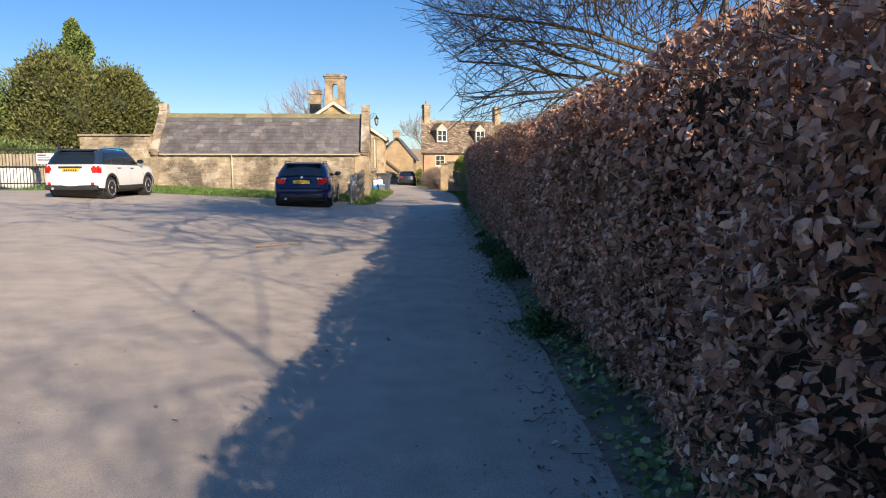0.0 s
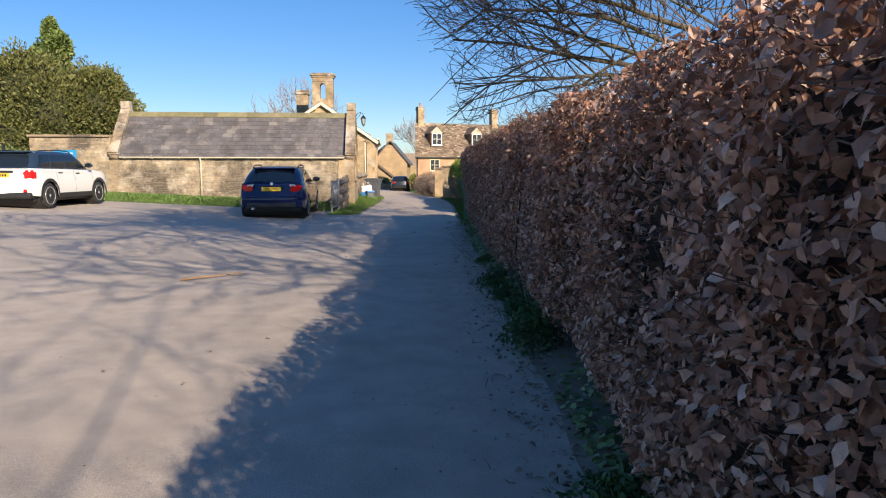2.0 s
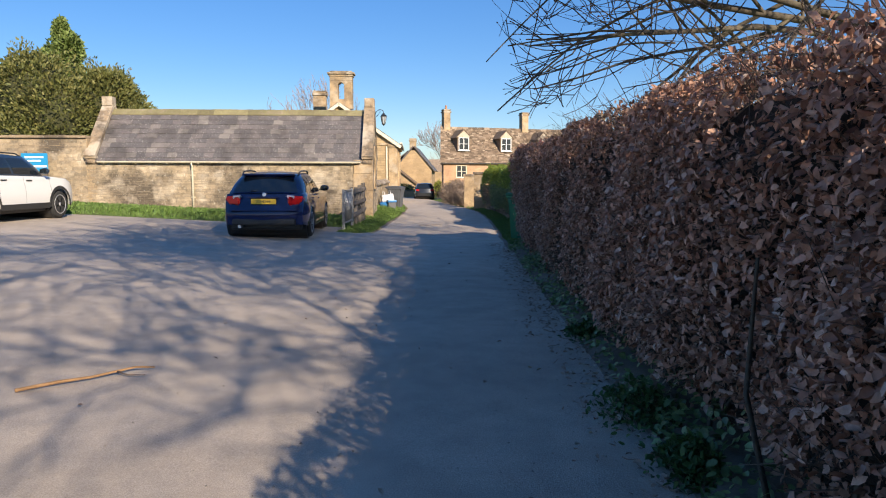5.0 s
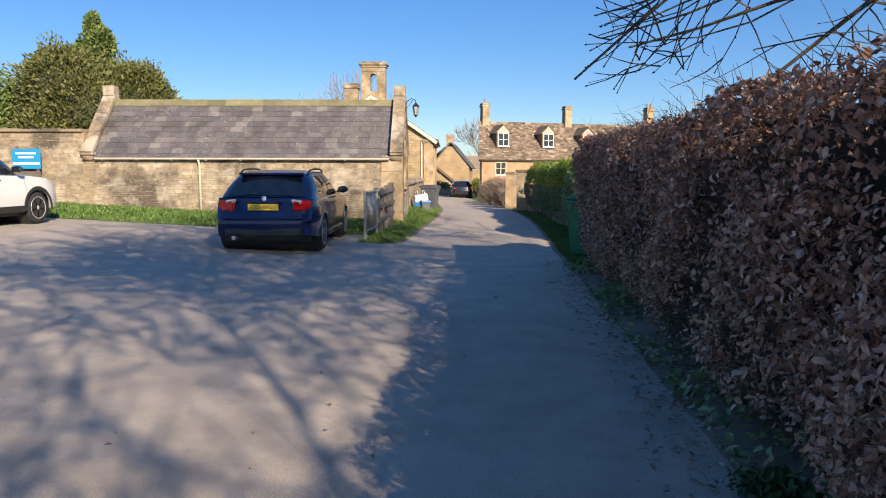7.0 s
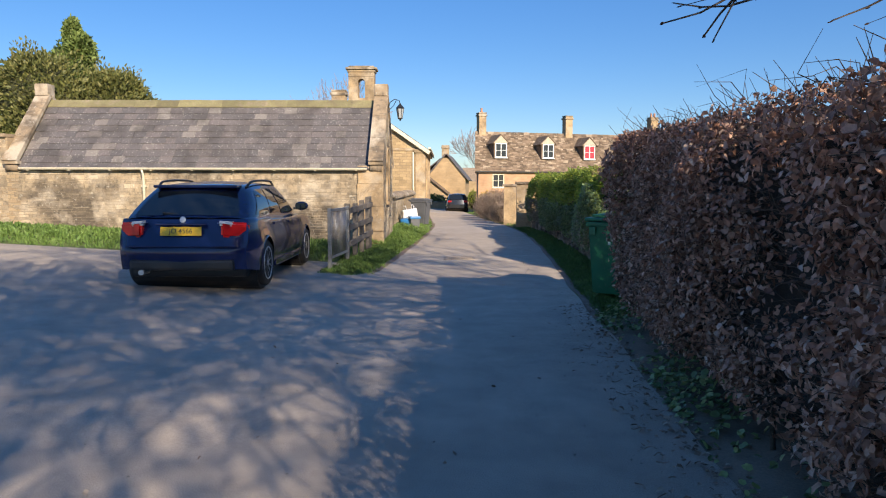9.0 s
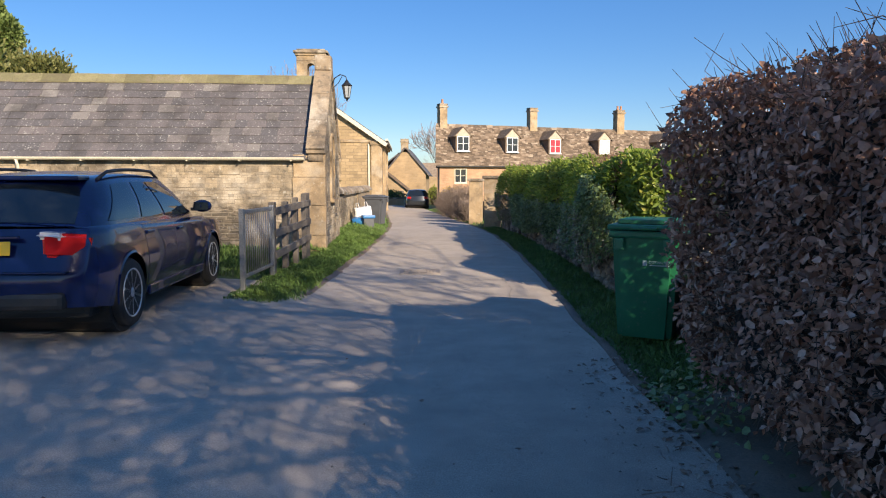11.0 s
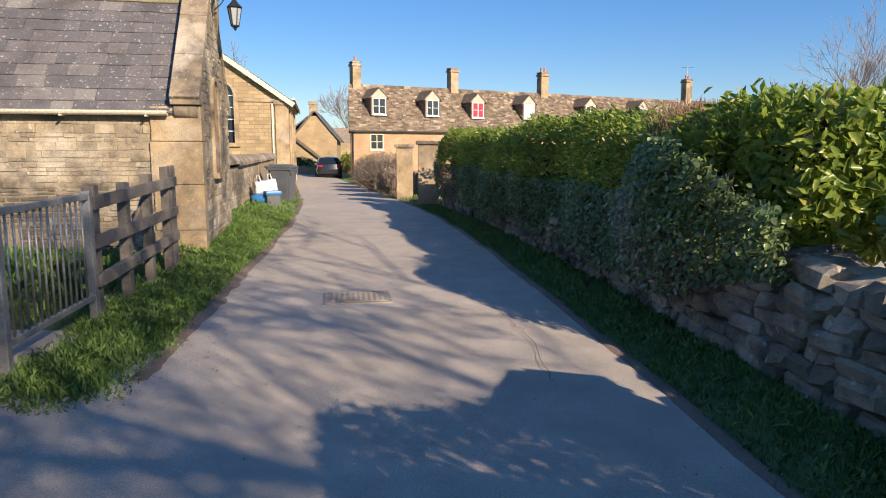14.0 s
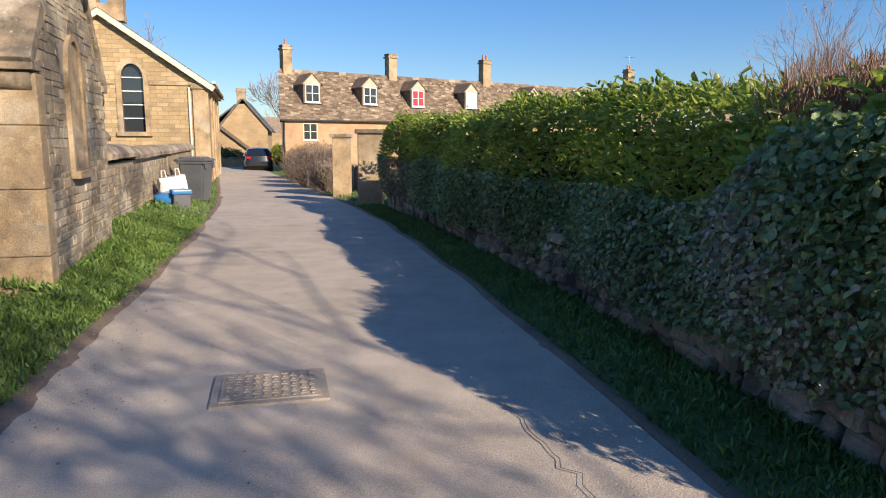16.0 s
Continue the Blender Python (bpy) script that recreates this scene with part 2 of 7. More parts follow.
def prism(outline, depth, m=None, bevel=0.0):
    bm = bmesh.new()
    add_prism(bm, outline, depth, Matrix())
    bmesh.ops.recalc_face_normals(bm, faces=bm.faces[:])
    if bevel:
        bmesh.ops.bevel(bm, geom=bm.edges[:], offset=bevel, segments=2, affect="EDGES", profile=0.6)
    if m is not None:
        bm.transform(m)
    return bm


def add_tube(bm, points, radii, sides=6, caps=True):
    rings = []
    for k, p in enumerate(points):
        p = Vector(p)
        d = Vector(points[min(k + 1, len(points) - 1)]) - Vector(points[max(k - 1, 0)])
        d.normalize()
        s = d.cross(Vector((0, 0, 1)) if abs(d.z) < 0.95 else Vector((1, 0, 0))).normalized()
        w = d.cross(s)
        r = radii[k] if isinstance(radii, (list, tuple)) else radii
        rings.append([bm.verts.new(p + r * (math.cos(a) * s + math.sin(a) * w)) for a in (2 * math.pi * j / sides for j in range(sides))])
    for a, b in zip(rings, rings[1:]):
        for j in range(sides):
            bm.faces.new((a[j], a[(j + 1) % sides], b[(j + 1) % sides], b[j]))
    if caps:
        bm.faces.new(rings[0][::-1])
        bm.faces.new(rings[-1])


def tube(points, radii, sides=8):
    bm = bmesh.new()
    add_tube(bm, points, radii, sides)
    return bm


def ring_solid(profile, sides=20, m=None):
    """A turned solid about z from (radius, height) pairs."""
    bm = bmesh.new()
    rings = [[bm.verts.new((r * math.cos(a), r * math.sin(a), z)) for a in (2 * math.pi * j / sides for j in range(sides))] for r, z in profile]
    for a, b in zip(rings, rings[1:]):
        for j in range(sides):
            bm.faces.new((a[j], a[(j + 1) % sides], b[(j + 1) % sides], b[j]))
    bm.faces.new(rings[0][::-1])
    bm.faces.new(rings[-1])
    if m is not None:
        bm.transform(m)
    return bm


def box_uv(bm):
    """UVs in metres, by each face's own wall: along it and up."""
    uv = bm.loops.layers.uv.verify()
    for f in bm.faces:
        n = f.normal
        if abs(n.z) > 0.9:
            a, b = Vector((1, 0, 0)), Vector((0, 1, 0))
        else:
            a = Vector((-n.y, n.x, 0)).normalized()
            b = n.cross(a)
        for loop in f.loops:
            loop[uv].uv = (loop.vert.co.dot(a), loop.vert.co.dot(b))


def mesh_of(name, bm, mat, smooth=False):
    bmesh.ops.recalc_face_normals(bm, faces=bm.faces[:])
    bm.normal_update()
    box_uv(bm)
    me = bpy.data.meshes.new(name)
    bm.to_mesh(me)
    bm.free()
    for one in mat if isinstance(mat, (list, tuple)) else (mat,):
        me.materials.append(one)
    if smooth:
        me.polygons.foreach_set("use_smooth", [True] * len(me.polygons))
    return me


def part(name, bm, mat, parent=None, label="", smooth=False, m=None):
    """One mesh object out of a bmesh, under its thing (in that thing's own space)."""
    ob = new(name, mesh_of(name, bm, mat, smooth))
    if parent is not None:
        ob.parent = parent
    if m is not None:
        ob.matrix_basis = m
    if label:
        ob["label"] = label
    return ob


def sheet(name, verts, faces, mat, parent=None, smooth=False):
    """One mesh object out of numpy arrays."""
    me = bpy.data.meshes.new(name)
    me.from_pydata(verts, [], faces)
    me.materials.append(mat)
    if smooth:
        me.polygons.foreach_set("use_smooth", [True] * len(me.polygons))
    ob = new(name, me)
    if parent is not None:
        ob.parent = parent
    return ob


def thing(name, m, label, category, group="", kind=""):
    ob = new(name)
    ob.matrix_basis = m
    return tagged(ob, label, category, group, kind)


rng = np.random.default_rng(7)

# ---- ground ----
def spaced(stops):
    out = []
    for (a, b, step) in stops:
        n = max(1, round((b - a) / step))
        out += [a + (b - a) * k / n for k in range(n)]
    return np.array(out + [stops[-1][1]])


def terrain(name, xs, ys, height, mat):
    verts = [(x, y, height(x, y)) for y in ys for x in xs]
    w = len(xs)
    faces = [(j * w + i, j * w + i + 1, (j + 1) * w + i + 1, (j + 1) * w + i) for j in range(len(ys) - 1) for i in range(w - 1)]
    return sheet(name, verts, faces, mat, smooth=True)


def hills(x, y):
    d = math.hypot(x, y - 20)
    far = max(0.0, d - 90) / 400
    return ground_z(x, y) - 0.035 + min(far, 1.0) * (6.0 + 9.0 * noise.noise(Vector((x * 0.004, y * 0.004, 1.0))))


ground = terrain("ground", spaced([(-2500, -300, 220), (-300, -40, 26), (-40, 12, 1.3), (12, 60, 6), (60, 300, 24), (300, 2500, 220)]),
                 spaced([(-1500, -100, 200), (-100, -8, 12), (-8, 70, 1.5), (70, 130, 6), (130, 400, 30), (400, 3000, 260)]), hills, FIELD)
tagged(ground, "grassy ground and fields running to the horizon", "ground", kind="structure")


def lane_left(y):
    bend = 0.0 if y < 30 else -0.0045 * (y - 30) ** 2 if y < 44 else -0.882 - 0.115 * (y - 44)
    return -2.45 + bend + 0.05 * noise.noise(Vector((y * 0.9, 3.0, 0)))


def lane_right(y):
    bend = 0.0 if y < 26 else -0.0035 * (y - 26) ** 2 if y < 40 else -0.686 - 0.105 * (y - 40)
    bend += 0.17 * min(1.0, max(0.0, (20.6 - y) / 1.5))
    return 0.60 + bend + 0.06 * noise.noise(Vector((y * 0.8, 9.0, 0)))


def asphalt_sheet():
    """The lane and the yard west of it, one surface."""
    verts, faces = [], []
    ys = spaced([(-14, 24.2, 0.35), (24.2, 82, 0.5)])
    cols = 60
    rows = []
    for y in ys:
        left = lane_left(y)
        if y < 24.2:
            left = -30.0
        xs = np.linspace(0, 1, cols) ** 0.6 * (lane_right(y) - left) + left if y < 24.2 else np.linspace(left, lane_right(y), cols)
        rows.append([(x, y, ground_z(x, y) + 0.012 * noise.noise(Vector((x * 0.6, y * 0.6, 0)))) for x in xs])
    yard = [k for k, y in enumerate(ys) if y < 24.2]
    base = 0
    for k, r in enumerate(rows):
        verts += r
    for k in range(len(rows) - 1):
        if (k in yard) != (k + 1 in yard):
            continue
        for i in range(cols - 1):
            a = k * cols + i
            faces.append((a, a + 1, a + cols + 1, a + cols))
    # the seam between yard and lane
    n = len(verts)
    y0, y1 = ys[yard[-1]], ys[yard[-1] + 1]
    seam = np.linspace(lane_left(y1), lane_right(y1), 30)
    verts += [(x, y, ground_z(x, y) + 0.012 * noise.noise(Vector((x * 0.6, y * 0.6, 0)))) for y in (y0, y1) for x in seam]
    faces += [(n + i, n + i + 1, n + 31 + i, n + 30 + i) for i in range(29)]
    # the yard's far strip, up to the verge below the long wall
    n = len(verts)
    for y, east in ((y0, -2.2), (24.95, -2.2), (25.75, -3.45)):
        verts += [(x, y, ground_z(x, y) - 0.004) for x in np.linspace(-30, east, 40)]
    for j in range(2):
        faces += [(n + j * 40 + i, n + j * 40 + i + 1, n + (j + 1) * 40 + i + 1, n + (j + 1) * 40 + i) for i in range(39)]
    return sheet("road", verts, faces, ASPHALT, smooth=True)


tagged(asphalt_sheet(), "worn grey asphalt lane and parking yard with grit", "road", kind="structure")

# ---- barn with slate roof ----
BARN = pose(-3.2, 29.52, 0, 0, 0, 4.0)
BL, BD, EAVE, RIDGE = 9.05, 2.95, 1.92, 3.58
barn = thing("barn", BARN, "long low limestone barn with a patched slate roof", "barn")
GABLE = [(0, -0.3), (BD, -0.3), (BD, EAVE + 0.1), (BD / 2, RIDGE + 0.2), (0, EAVE + 0.1)]
ACROSS = pose(0, 0, 0, 0, 0, 90)  # local x of an outline runs north


def gable_panel(outline, thick, at):
    bm = bmesh.new()
    add_prism(bm, outline, thick, Matrix.Translation((at, 0, 0)) @ ACROSS)
    return bm


part("front_wall", box(-BL + 0.3, -0.3, 0, 0.4, -0.3, EAVE), MORTAR, barn)
part("back_wall", box(-BL + 0.3, -0.3, BD - 0.4, BD, -0.3, EAVE), GARDEN_WALL, barn)
part("gable_wall", gable_panel(GABLE, 0.3, 0.0), MORTAR, barn)
part("gable_wall", gable_panel(GABLE, 0.3, -BL + 0.3), GARDEN_WALL, barn)
SLOPE = math.atan2(RIDGE - EAVE, BD / 2)
for side in (0, 1):
    m = pose(0, 0 if side == 0 else BD, EAVE, 0, 0, 0) @ pose(0, 0, 0, math.degrees(SLOPE) * (1 if side == 0 else -1))
    run = (BD / 2) / math.cos(SLOPE)
    s = 1 if side == 0 else -1
    y0, y1 = sorted((-0.12 * s, run * s))
    part("roof_deck", box(-BL + 0.3, -0.3, y0, y1, -0.05, 0.0), SLATE_REST, barn, m=m)


# ---- barn: roof, masonry, trims ----
SUPPORT = pose(0, 0, EAVE, math.degrees(SLOPE))
RUN = (BD / 2) / math.cos(SLOPE)


def slate_mesh(w, h, jitter):
    bm = bmesh.new()
    add_box(bm, 0, w, 0, h, 0, 0.012)
    for v in bm.verts:
        v.co += Vector((rng.uniform(-1, 1) * jitter, rng.uniform(-1, 1) * jitter, rng.uniform(0, 0.004)))
    return mesh_of("slate", bm, SLATE)


def lay_slates():
    widths = [0.24, 0.28, 0.32, 0.36, 0.30]
    shapes = [slate_mesh(w, 0.30, 0.006) for w in widths]
    count, rest = 0, bmesh.new()
    rows = 11
    gauge = (RUN + 0.14) / rows
    for r in range(rows):
        y = -0.14 + r * gauge
        x = -0.33
        while x > -BL + 0.5:
            k = int(rng.integers(0, 5))
            w = widths[k]
            x -= w + 0.006
            lift = rng.uniform(0.004, 0.012)
            m = SUPPORT @ pose(x, y + rng.uniform(-0.008, 0.008), lift, -3.0, 0, rng.uniform(-0.7, 0.7))
            if x > -5.6 and count < 290:
                ob = new("slate", shapes[k])
                ob.parent = barn
                ob.matrix_basis = m
                count += 1
            else:
                add_box(rest, 0, w, 0, 0.30, 0, 0.012, m)
    part("slate_course_rest", rest, SLATE_REST, barn)["kind"] = "stuff"
    # the north slope, unseen: plain courses
    back = bmesh.new()
    for r in range(10):
        add_box(back, -BL + 0.32, -0.32, -RUN * (r + 1) / 10 - 0.02, -RUN * r / 10, 0.002, 0.016, pose(0, BD, EAVE, -math.degrees(SLOPE)) @ pose(0, 0, 0))
    part("slate_course_rest", back, SLATE_REST, barn)["kind"] = "stuff"


MOSS = mottled("mossy ridge tile", [(0.3, (0.17, 0.14, 0.085)), (0.55, (0.22, 0.20, 0.10)), (0.75, (0.29, 0.23, 0.17))], 3.0, 40.0, piece=0.25)


def ridge_tiles():
    bm = bmesh.new()
    for s in (-1, 1):
        add_prism(bm, [(0, 0.02), (s * 0.16, -0.15), (s * 0.16, -0.12), (0, 0.055)], 0.56, pose(0, BD / 2, RIDGE + 0.01, 0, 0, 90))
    me = mesh_of("ridge_tile", bm, MOSS)
    for k in range(15):
        ob = new("ridge_tile", me)
        ob.parent = barn
        ob.matrix_basis = pose(-0.32 - k * 0.562, 0, rng.uniform(-0.004, 0.006))


def coping_run(at, width, name_label):
    """Sloped coping slabs on a gable, with a saddle stone and kneelers at the foot."""
    for side in (0, 1):
        s = 1 if side == 0 else -1
        m = pose(at, 0 if side == 0 else BD, EAVE + 0.1, math.degrees(SLOPE) * s)
        edges = np.linspace(-0.1, RUN + 0.02, 4)
        for a, b in zip(edges, edges[1:]):
            y0, y1 = sorted((a * s, (b - 0.006) * s))
            part("coping_stone", box(-width / 2, width / 2, y0, y1, 0.02, 0.14, None, 0.012), COPING, barn, m=m)
        y = -0.13 if side == 0 else BD + 0.13
        part("kneeler", box(at - width / 2, at + width / 2, min(y, y + 0.26 * s), max(y, y + 0.26 * s), EAVE + 0.02, EAVE + 0.1, None, 0.01), COPING, barn)
        bm = tube([(at - width / 2 + 0.04, y + 0.11 * s, EAVE - 0.06), (at + width / 2 - 0.04, y + 0.11 * s, EAVE - 0.06)], 0.09, 12)
        part("kneeler_roll", bm, COPING, barn, smooth=True)
    part("saddle_stone", box(at - width / 2 + 0.01, at + width / 2 - 0.01, BD / 2 - 0.17, BD / 2 + 0.17, RIDGE + 0.16, RIDGE + 0.46, None, 0.02), COPING, barn)


def stone_mesh(w, h, d, mat):
    """A rough block, face at y = 0 looking south, with worn edges."""
    bm = bmesh.new()
    c = 0.012
    back = [bm.verts.new(p) for p in ((0, d, 0), (w, d, 0), (w, d, h), (0, d, h))]
    rim = [bm.verts.new((x + rng.uniform(-1, 1) * 0.006, 0.008, z + rng.uniform(-1, 1) * 0.005)) for x, z in ((0, 0), (w, 0), (w, h), (0, h))]
    face = [bm.verts.new((x + rng.uniform(-1, 1) * 0.005, rng.uniform(-0.006, 0.002), z + rng.uniform(-1, 1) * 0.004)) for x, z in ((c, c), (w - c, c), (w - c, h - c), (c, h - c))]
    bm.faces.new(face)
    for k in range(4):
        j = (k + 1) % 4
        bm.faces.new((rim[k], rim[j], face[j], face[k]))
        bm.faces.new((back[k], back[j], rim[j], rim[k]))
    return mesh_of("stone", bm, mat)


def stone_shapes(mat, widths, heights, depth=0.05, variants=2):
    return {(i, j): [stone_mesh(w, h, depth, mat) for _ in range(variants)] for i, w in enumerate(widths) for j, h in enumerate(heights)}


def lay_stones(parent, m, length, top, bottom, limit, near, skip=None, mat=STONE, mat_rest=STONE_REST, widths=(0.10, 0.16, 0.23, 0.32), heights=(0.045, 0.06, 0.08, 0.105), joint=0.007, name="stone"):
    """Courses of stones on a face: local x along it, z up, y = 0 the face. near(x, z): whether a stone counts as one of the nearest."""
    shapes = stone_shapes(mat, widths, heights)
    rest, count, z = bmesh.new(), 0, bottom
    while z < top(0.0) + 2.5:
        j = int(rng.integers(0, len(heights)))
        h = heights[j]
        x = rng.uniform(-0.1, 0.0)
        while x < length:
            i = int(rng.integers(0, len(widths)))
            w = min(widths[i], length - x)
            xa = max(x, 0.0)
            mid = xa + w / 2
            fits = z + h < top(mid) and w > 0.07 and x > -0.02 and not (skip and (skip(xa, z) or skip(xa + w, z) or skip(mid, z + h)))
            if fits:
                out = m @ pose(xa, rng.uniform(-0.009, 0.004), z + rng.uniform(-0.005, 0.005), 0, rng.uniform(-1.6, 1.6), 0)
                if count < limit and near(xa, z) and abs(w - widths[i]) < 1e-6:
                    ob = new(name, shapes[i, j][int(rng.integers(0, 2))])
                    ob.parent = parent
                    ob.matrix_basis = out
                    count += 1
                else:
                    add_box(rest, 0, w, 0.0, 0.04, 0, h, out)
            x += w + joint if w > 0.02 else 1.0
        z += h + joint
    if rest.verts:
        part("masonry", rest, mat_rest, parent)["kind"] = "stuff"
    else:
        rest.free()


def barn_details():
    lay_slates()
    ridge_tiles()
    coping_run(-0.14, 0.36, "")
    coping_run(-BL + 0.16, 0.36, "")
    lay_stones(barn, pose(-BL + 0.1, -0.006, 0), BL - 0.62, lambda x: EAVE - 0.02, 0.02, 150, lambda x, z: x > BL - 3.4)

    def gable_top(x):
        return EAVE + 0.1 + (RIDGE + 0.1 - EAVE) * (1 - abs(x - BD / 2) / (BD / 2)) - 0.05

    def niche(x, z):
        return 1.06 < x < 1.74 and 0.98 < z < 2.34 or x < 0.14

    lay_stones(barn, pose(0.006, 0, 0, 0, 0, 90), BD, gable_top, 0.02, 145, lambda x, z: z < 2.2, niche)
    # smooth quoined pier at the corner towards the lane
    for k, (z0, z1) in enumerate(((-0.2, 0.34), (0.345, 0.93), (0.935, 1.48), (1.485, 1.92))):
        part("quoin", box(-0.60 + 0.02 * (k % 2), 0.035, -0.05, 0.16 + 0.03 * (k % 2), z0, z1, None, 0.012), ASHLAR, barn)
    # blind arched niche in the gable towards the lane
    bm = bmesh.new()
    arc = [(0.27 * math.cos(a), 0.95 + 0.36 * math.sin(a)) for a in np.linspace(0, math.pi, 11)]
    inner = [(-0.27, 0.0), (0.27, 0.0)] + arc
    outer = [(-0.34, -0.03), (0.34, -0.03)] + [(x * 1.26, 0.95 + (z - 0.95) * 1.18) for x, z in arc]
    n = len(inner)
    m = pose(0, 1.40, 1.06, 0, 0, 90)
    front = [[bm.verts.new(m @ Vector((x, -0.045, z))) for x, z in ring] for ring in (inner, outer)]
    deep = [[bm.verts.new(m @ Vector((x, d, z))) for x, z in ring] for ring, d in ((inner, -0.015), (outer, 0.0))]
    for k in range(n):
        j = (k + 1) % n
        bm.faces.new((front[0][k], front[0][j], front[1][j], front[1][k]))
        bm.faces.new((front[0][k], front[0][j], deep[0][j], deep[0][k]))
        bm.faces.new((front[1][k], front[1][j], deep[1][j], deep[1][k]))
    part("niche_surround", bm, ASHLAR, barn)
    bm = bmesh.new()
    add_prism(bm, inner, 0.01, m @ pose(0, -0.014, 0))
    part("niche_back", bm, ASHLAR, barn, "smooth orange limestone slab")
    part("niche_sill", box(0.0, 0.09, 1.05, 1.75, 0.96, 1.04, None, 0.01), ASHLAR, barn)
    # gutter with brackets, downpipe
    gz, gy = EAVE - 0.06, -0.13
    bm = bmesh.new()
    ring = [(0.06 * math.cos(a), 0.06 * math.sin(a)) for a in np.linspace(math.pi, 2 * math.pi, 9)]
    ring += [(0.052 * math.cos(a), 0.052 * math.sin(a)) for a in np.linspace(2 * math.pi, math.pi, 9)]
    add_prism(bm, ring, BL - 0.75, pose(-0.35, gy, gz, 0, 0, 90))
    part("gutter", bm, PAINT_CREAM, barn, "weathered cream half-round gutter", smooth=False)
    for k in range(9):
        x = -0.6 - k * 0.98
        part("gutter_bracket", box(x - 0.012, x + 0.012, gy - 0.07, 0.02, gz - 0.075, gz - 0.055, None, 0.004), PAINT_CREAM, barn)
    bm = bmesh.new()
    x = -5.72
    add_tube(bm, [(x, gy, gz - 0.05), (x, gy, gz - 0.14), (x, -0.06, gz - 0.26), (x, -0.06, 0.2)], 0.036, 10)
    pipe = part("downpipe", bm, PAINT_CREAM, barn, "cream painted downpipe", smooth=True)
    for z in (0.7, 1.4):
        part("clip", box(x - 0.06, x + 0.06, -0.085, 0.0, z, z + 0.035, None, 0.006), PAINT_CREAM, pipe)


barn_details()


def wall_lantern():
    """Black lantern on a scrolled bracket, at the barn's gable."""
    base = Vector((0.09, BD / 2 + 0.12, RIDGE - 0.05))
    lamp = thing("wall_lantern", BARN @ Matrix.Translation(base), "black iron wall lantern on a scrolled bracket", "lantern")
    bm = bmesh.new()
    add_tube(bm, [(-0.08, 0, -0.1), (-0.02, 0, 0.08), (0.1, 0, 0.16), (0.22, 0, 0.12), (0.24, 0, 0.04)], 0.012, 6)
    add_tube(bm, [(-0.05, 0, -0.12), (0.06, 0, -0.02), (0.14, 0, 0.12)], 0.009, 6)
    add_box(bm, -0.1, -0.07, -0.04, 0.04, -0.2, 0.2)
    part("bracket", bm, BLACK, lamp)
    at = pose(0.24, 0, 0)
    part("cap", ring_solid([(0.012, 0.05), (0.03, 0.03), (0.05, 0.0), (0.115, -0.07), (0.10, -0.085)], 6, at), BLACK, lamp)
    part("glass", ring_solid([(0.055, -0.33), (0.095, -0.09)], 6, at), glass_material("lantern glass", (0.35, 0.38, 0.4), 0.1), lamp)
    bm = bmesh.new()
    for k in range(6):
        a = 2 * math.pi * k / 6
        add_tube(bm, [(0.24 + 0.057 * math.cos(a), 0.057 * math.sin(a), -0.33), (0.24 + 0.099 * math.cos(a), 0.099 * math.sin(a), -0.085)], 0.007, 4)
    part("frame", bm, BLACK, lamp)
    part("foot", ring_solid([(0.015, -0.40), (0.03, -0.36), (0.062, -0.345), (0.062, -0.325)], 6, at), BLACK, lamp)


wall_lantern()


# ---- garden wall west of the barn, with its sign ----
def west_wall():
    w = thing("garden_wall", pose(-12.2, 28.9, 0, 0, 0, 2), "tall coursed limestone garden wall with flat coping", "wall", kind="structure")
    part("core", box(-2.95, 0, 0.03, 0.4, -0.2, 2.58), GARDEN_WALL, w)
    for k in range(5):
        part("coping_stone", box(-3.0 + k * 0.6, -2.41 + k * 0.6, -0.06, 0.46, 2.59, 2.67 + 0.01 * (k % 2), None, 0.012), COPING, w)
    lay_stones(w, pose(-2.94, 0.026, 0), 2.9, lambda x: 2.56, 0.3, 120, lambda x, z: True)
    s = thing("notice_board", pose(-13.75, 28.62, 0.42), "blue and white notice board on posts by the wall", "sign")
    for x in (-0.3, 0.3):
        part("post", box(x - 0.03, x + 0.03, 0.03, 0.09, -0.1, 1.75, None, 0.006), WOODROT, s)
    part("panel", box(-0.42, 0.42, 0.0, 0.03, 1.12, 1.68, None, 0.006), material("blue sign paint", (0.02, 0.26, 0.52), 0.4), s, "bright blue board")
    white = material("sign white", (0.8, 0.8, 0.8), 0.5)
    part("band", box(-0.40, 0.40, -0.008, 0.0, 1.24, 1.30), white, s)
    for k, (a, b) in enumerate(((-0.3, 0.3), (-0.22, 0.22))):
        part("line", box(a, b, -0.008, 0.0, 1.42 + 0.11 * (1 - k), 1.47 + 0.11 * (1 - k)), white, s)
    part("lower_panel", box(-0.40, 0.40, 0.0, 0.025, 0.82, 1.06, None, 0.005), WOODROT, s)


west_wall()


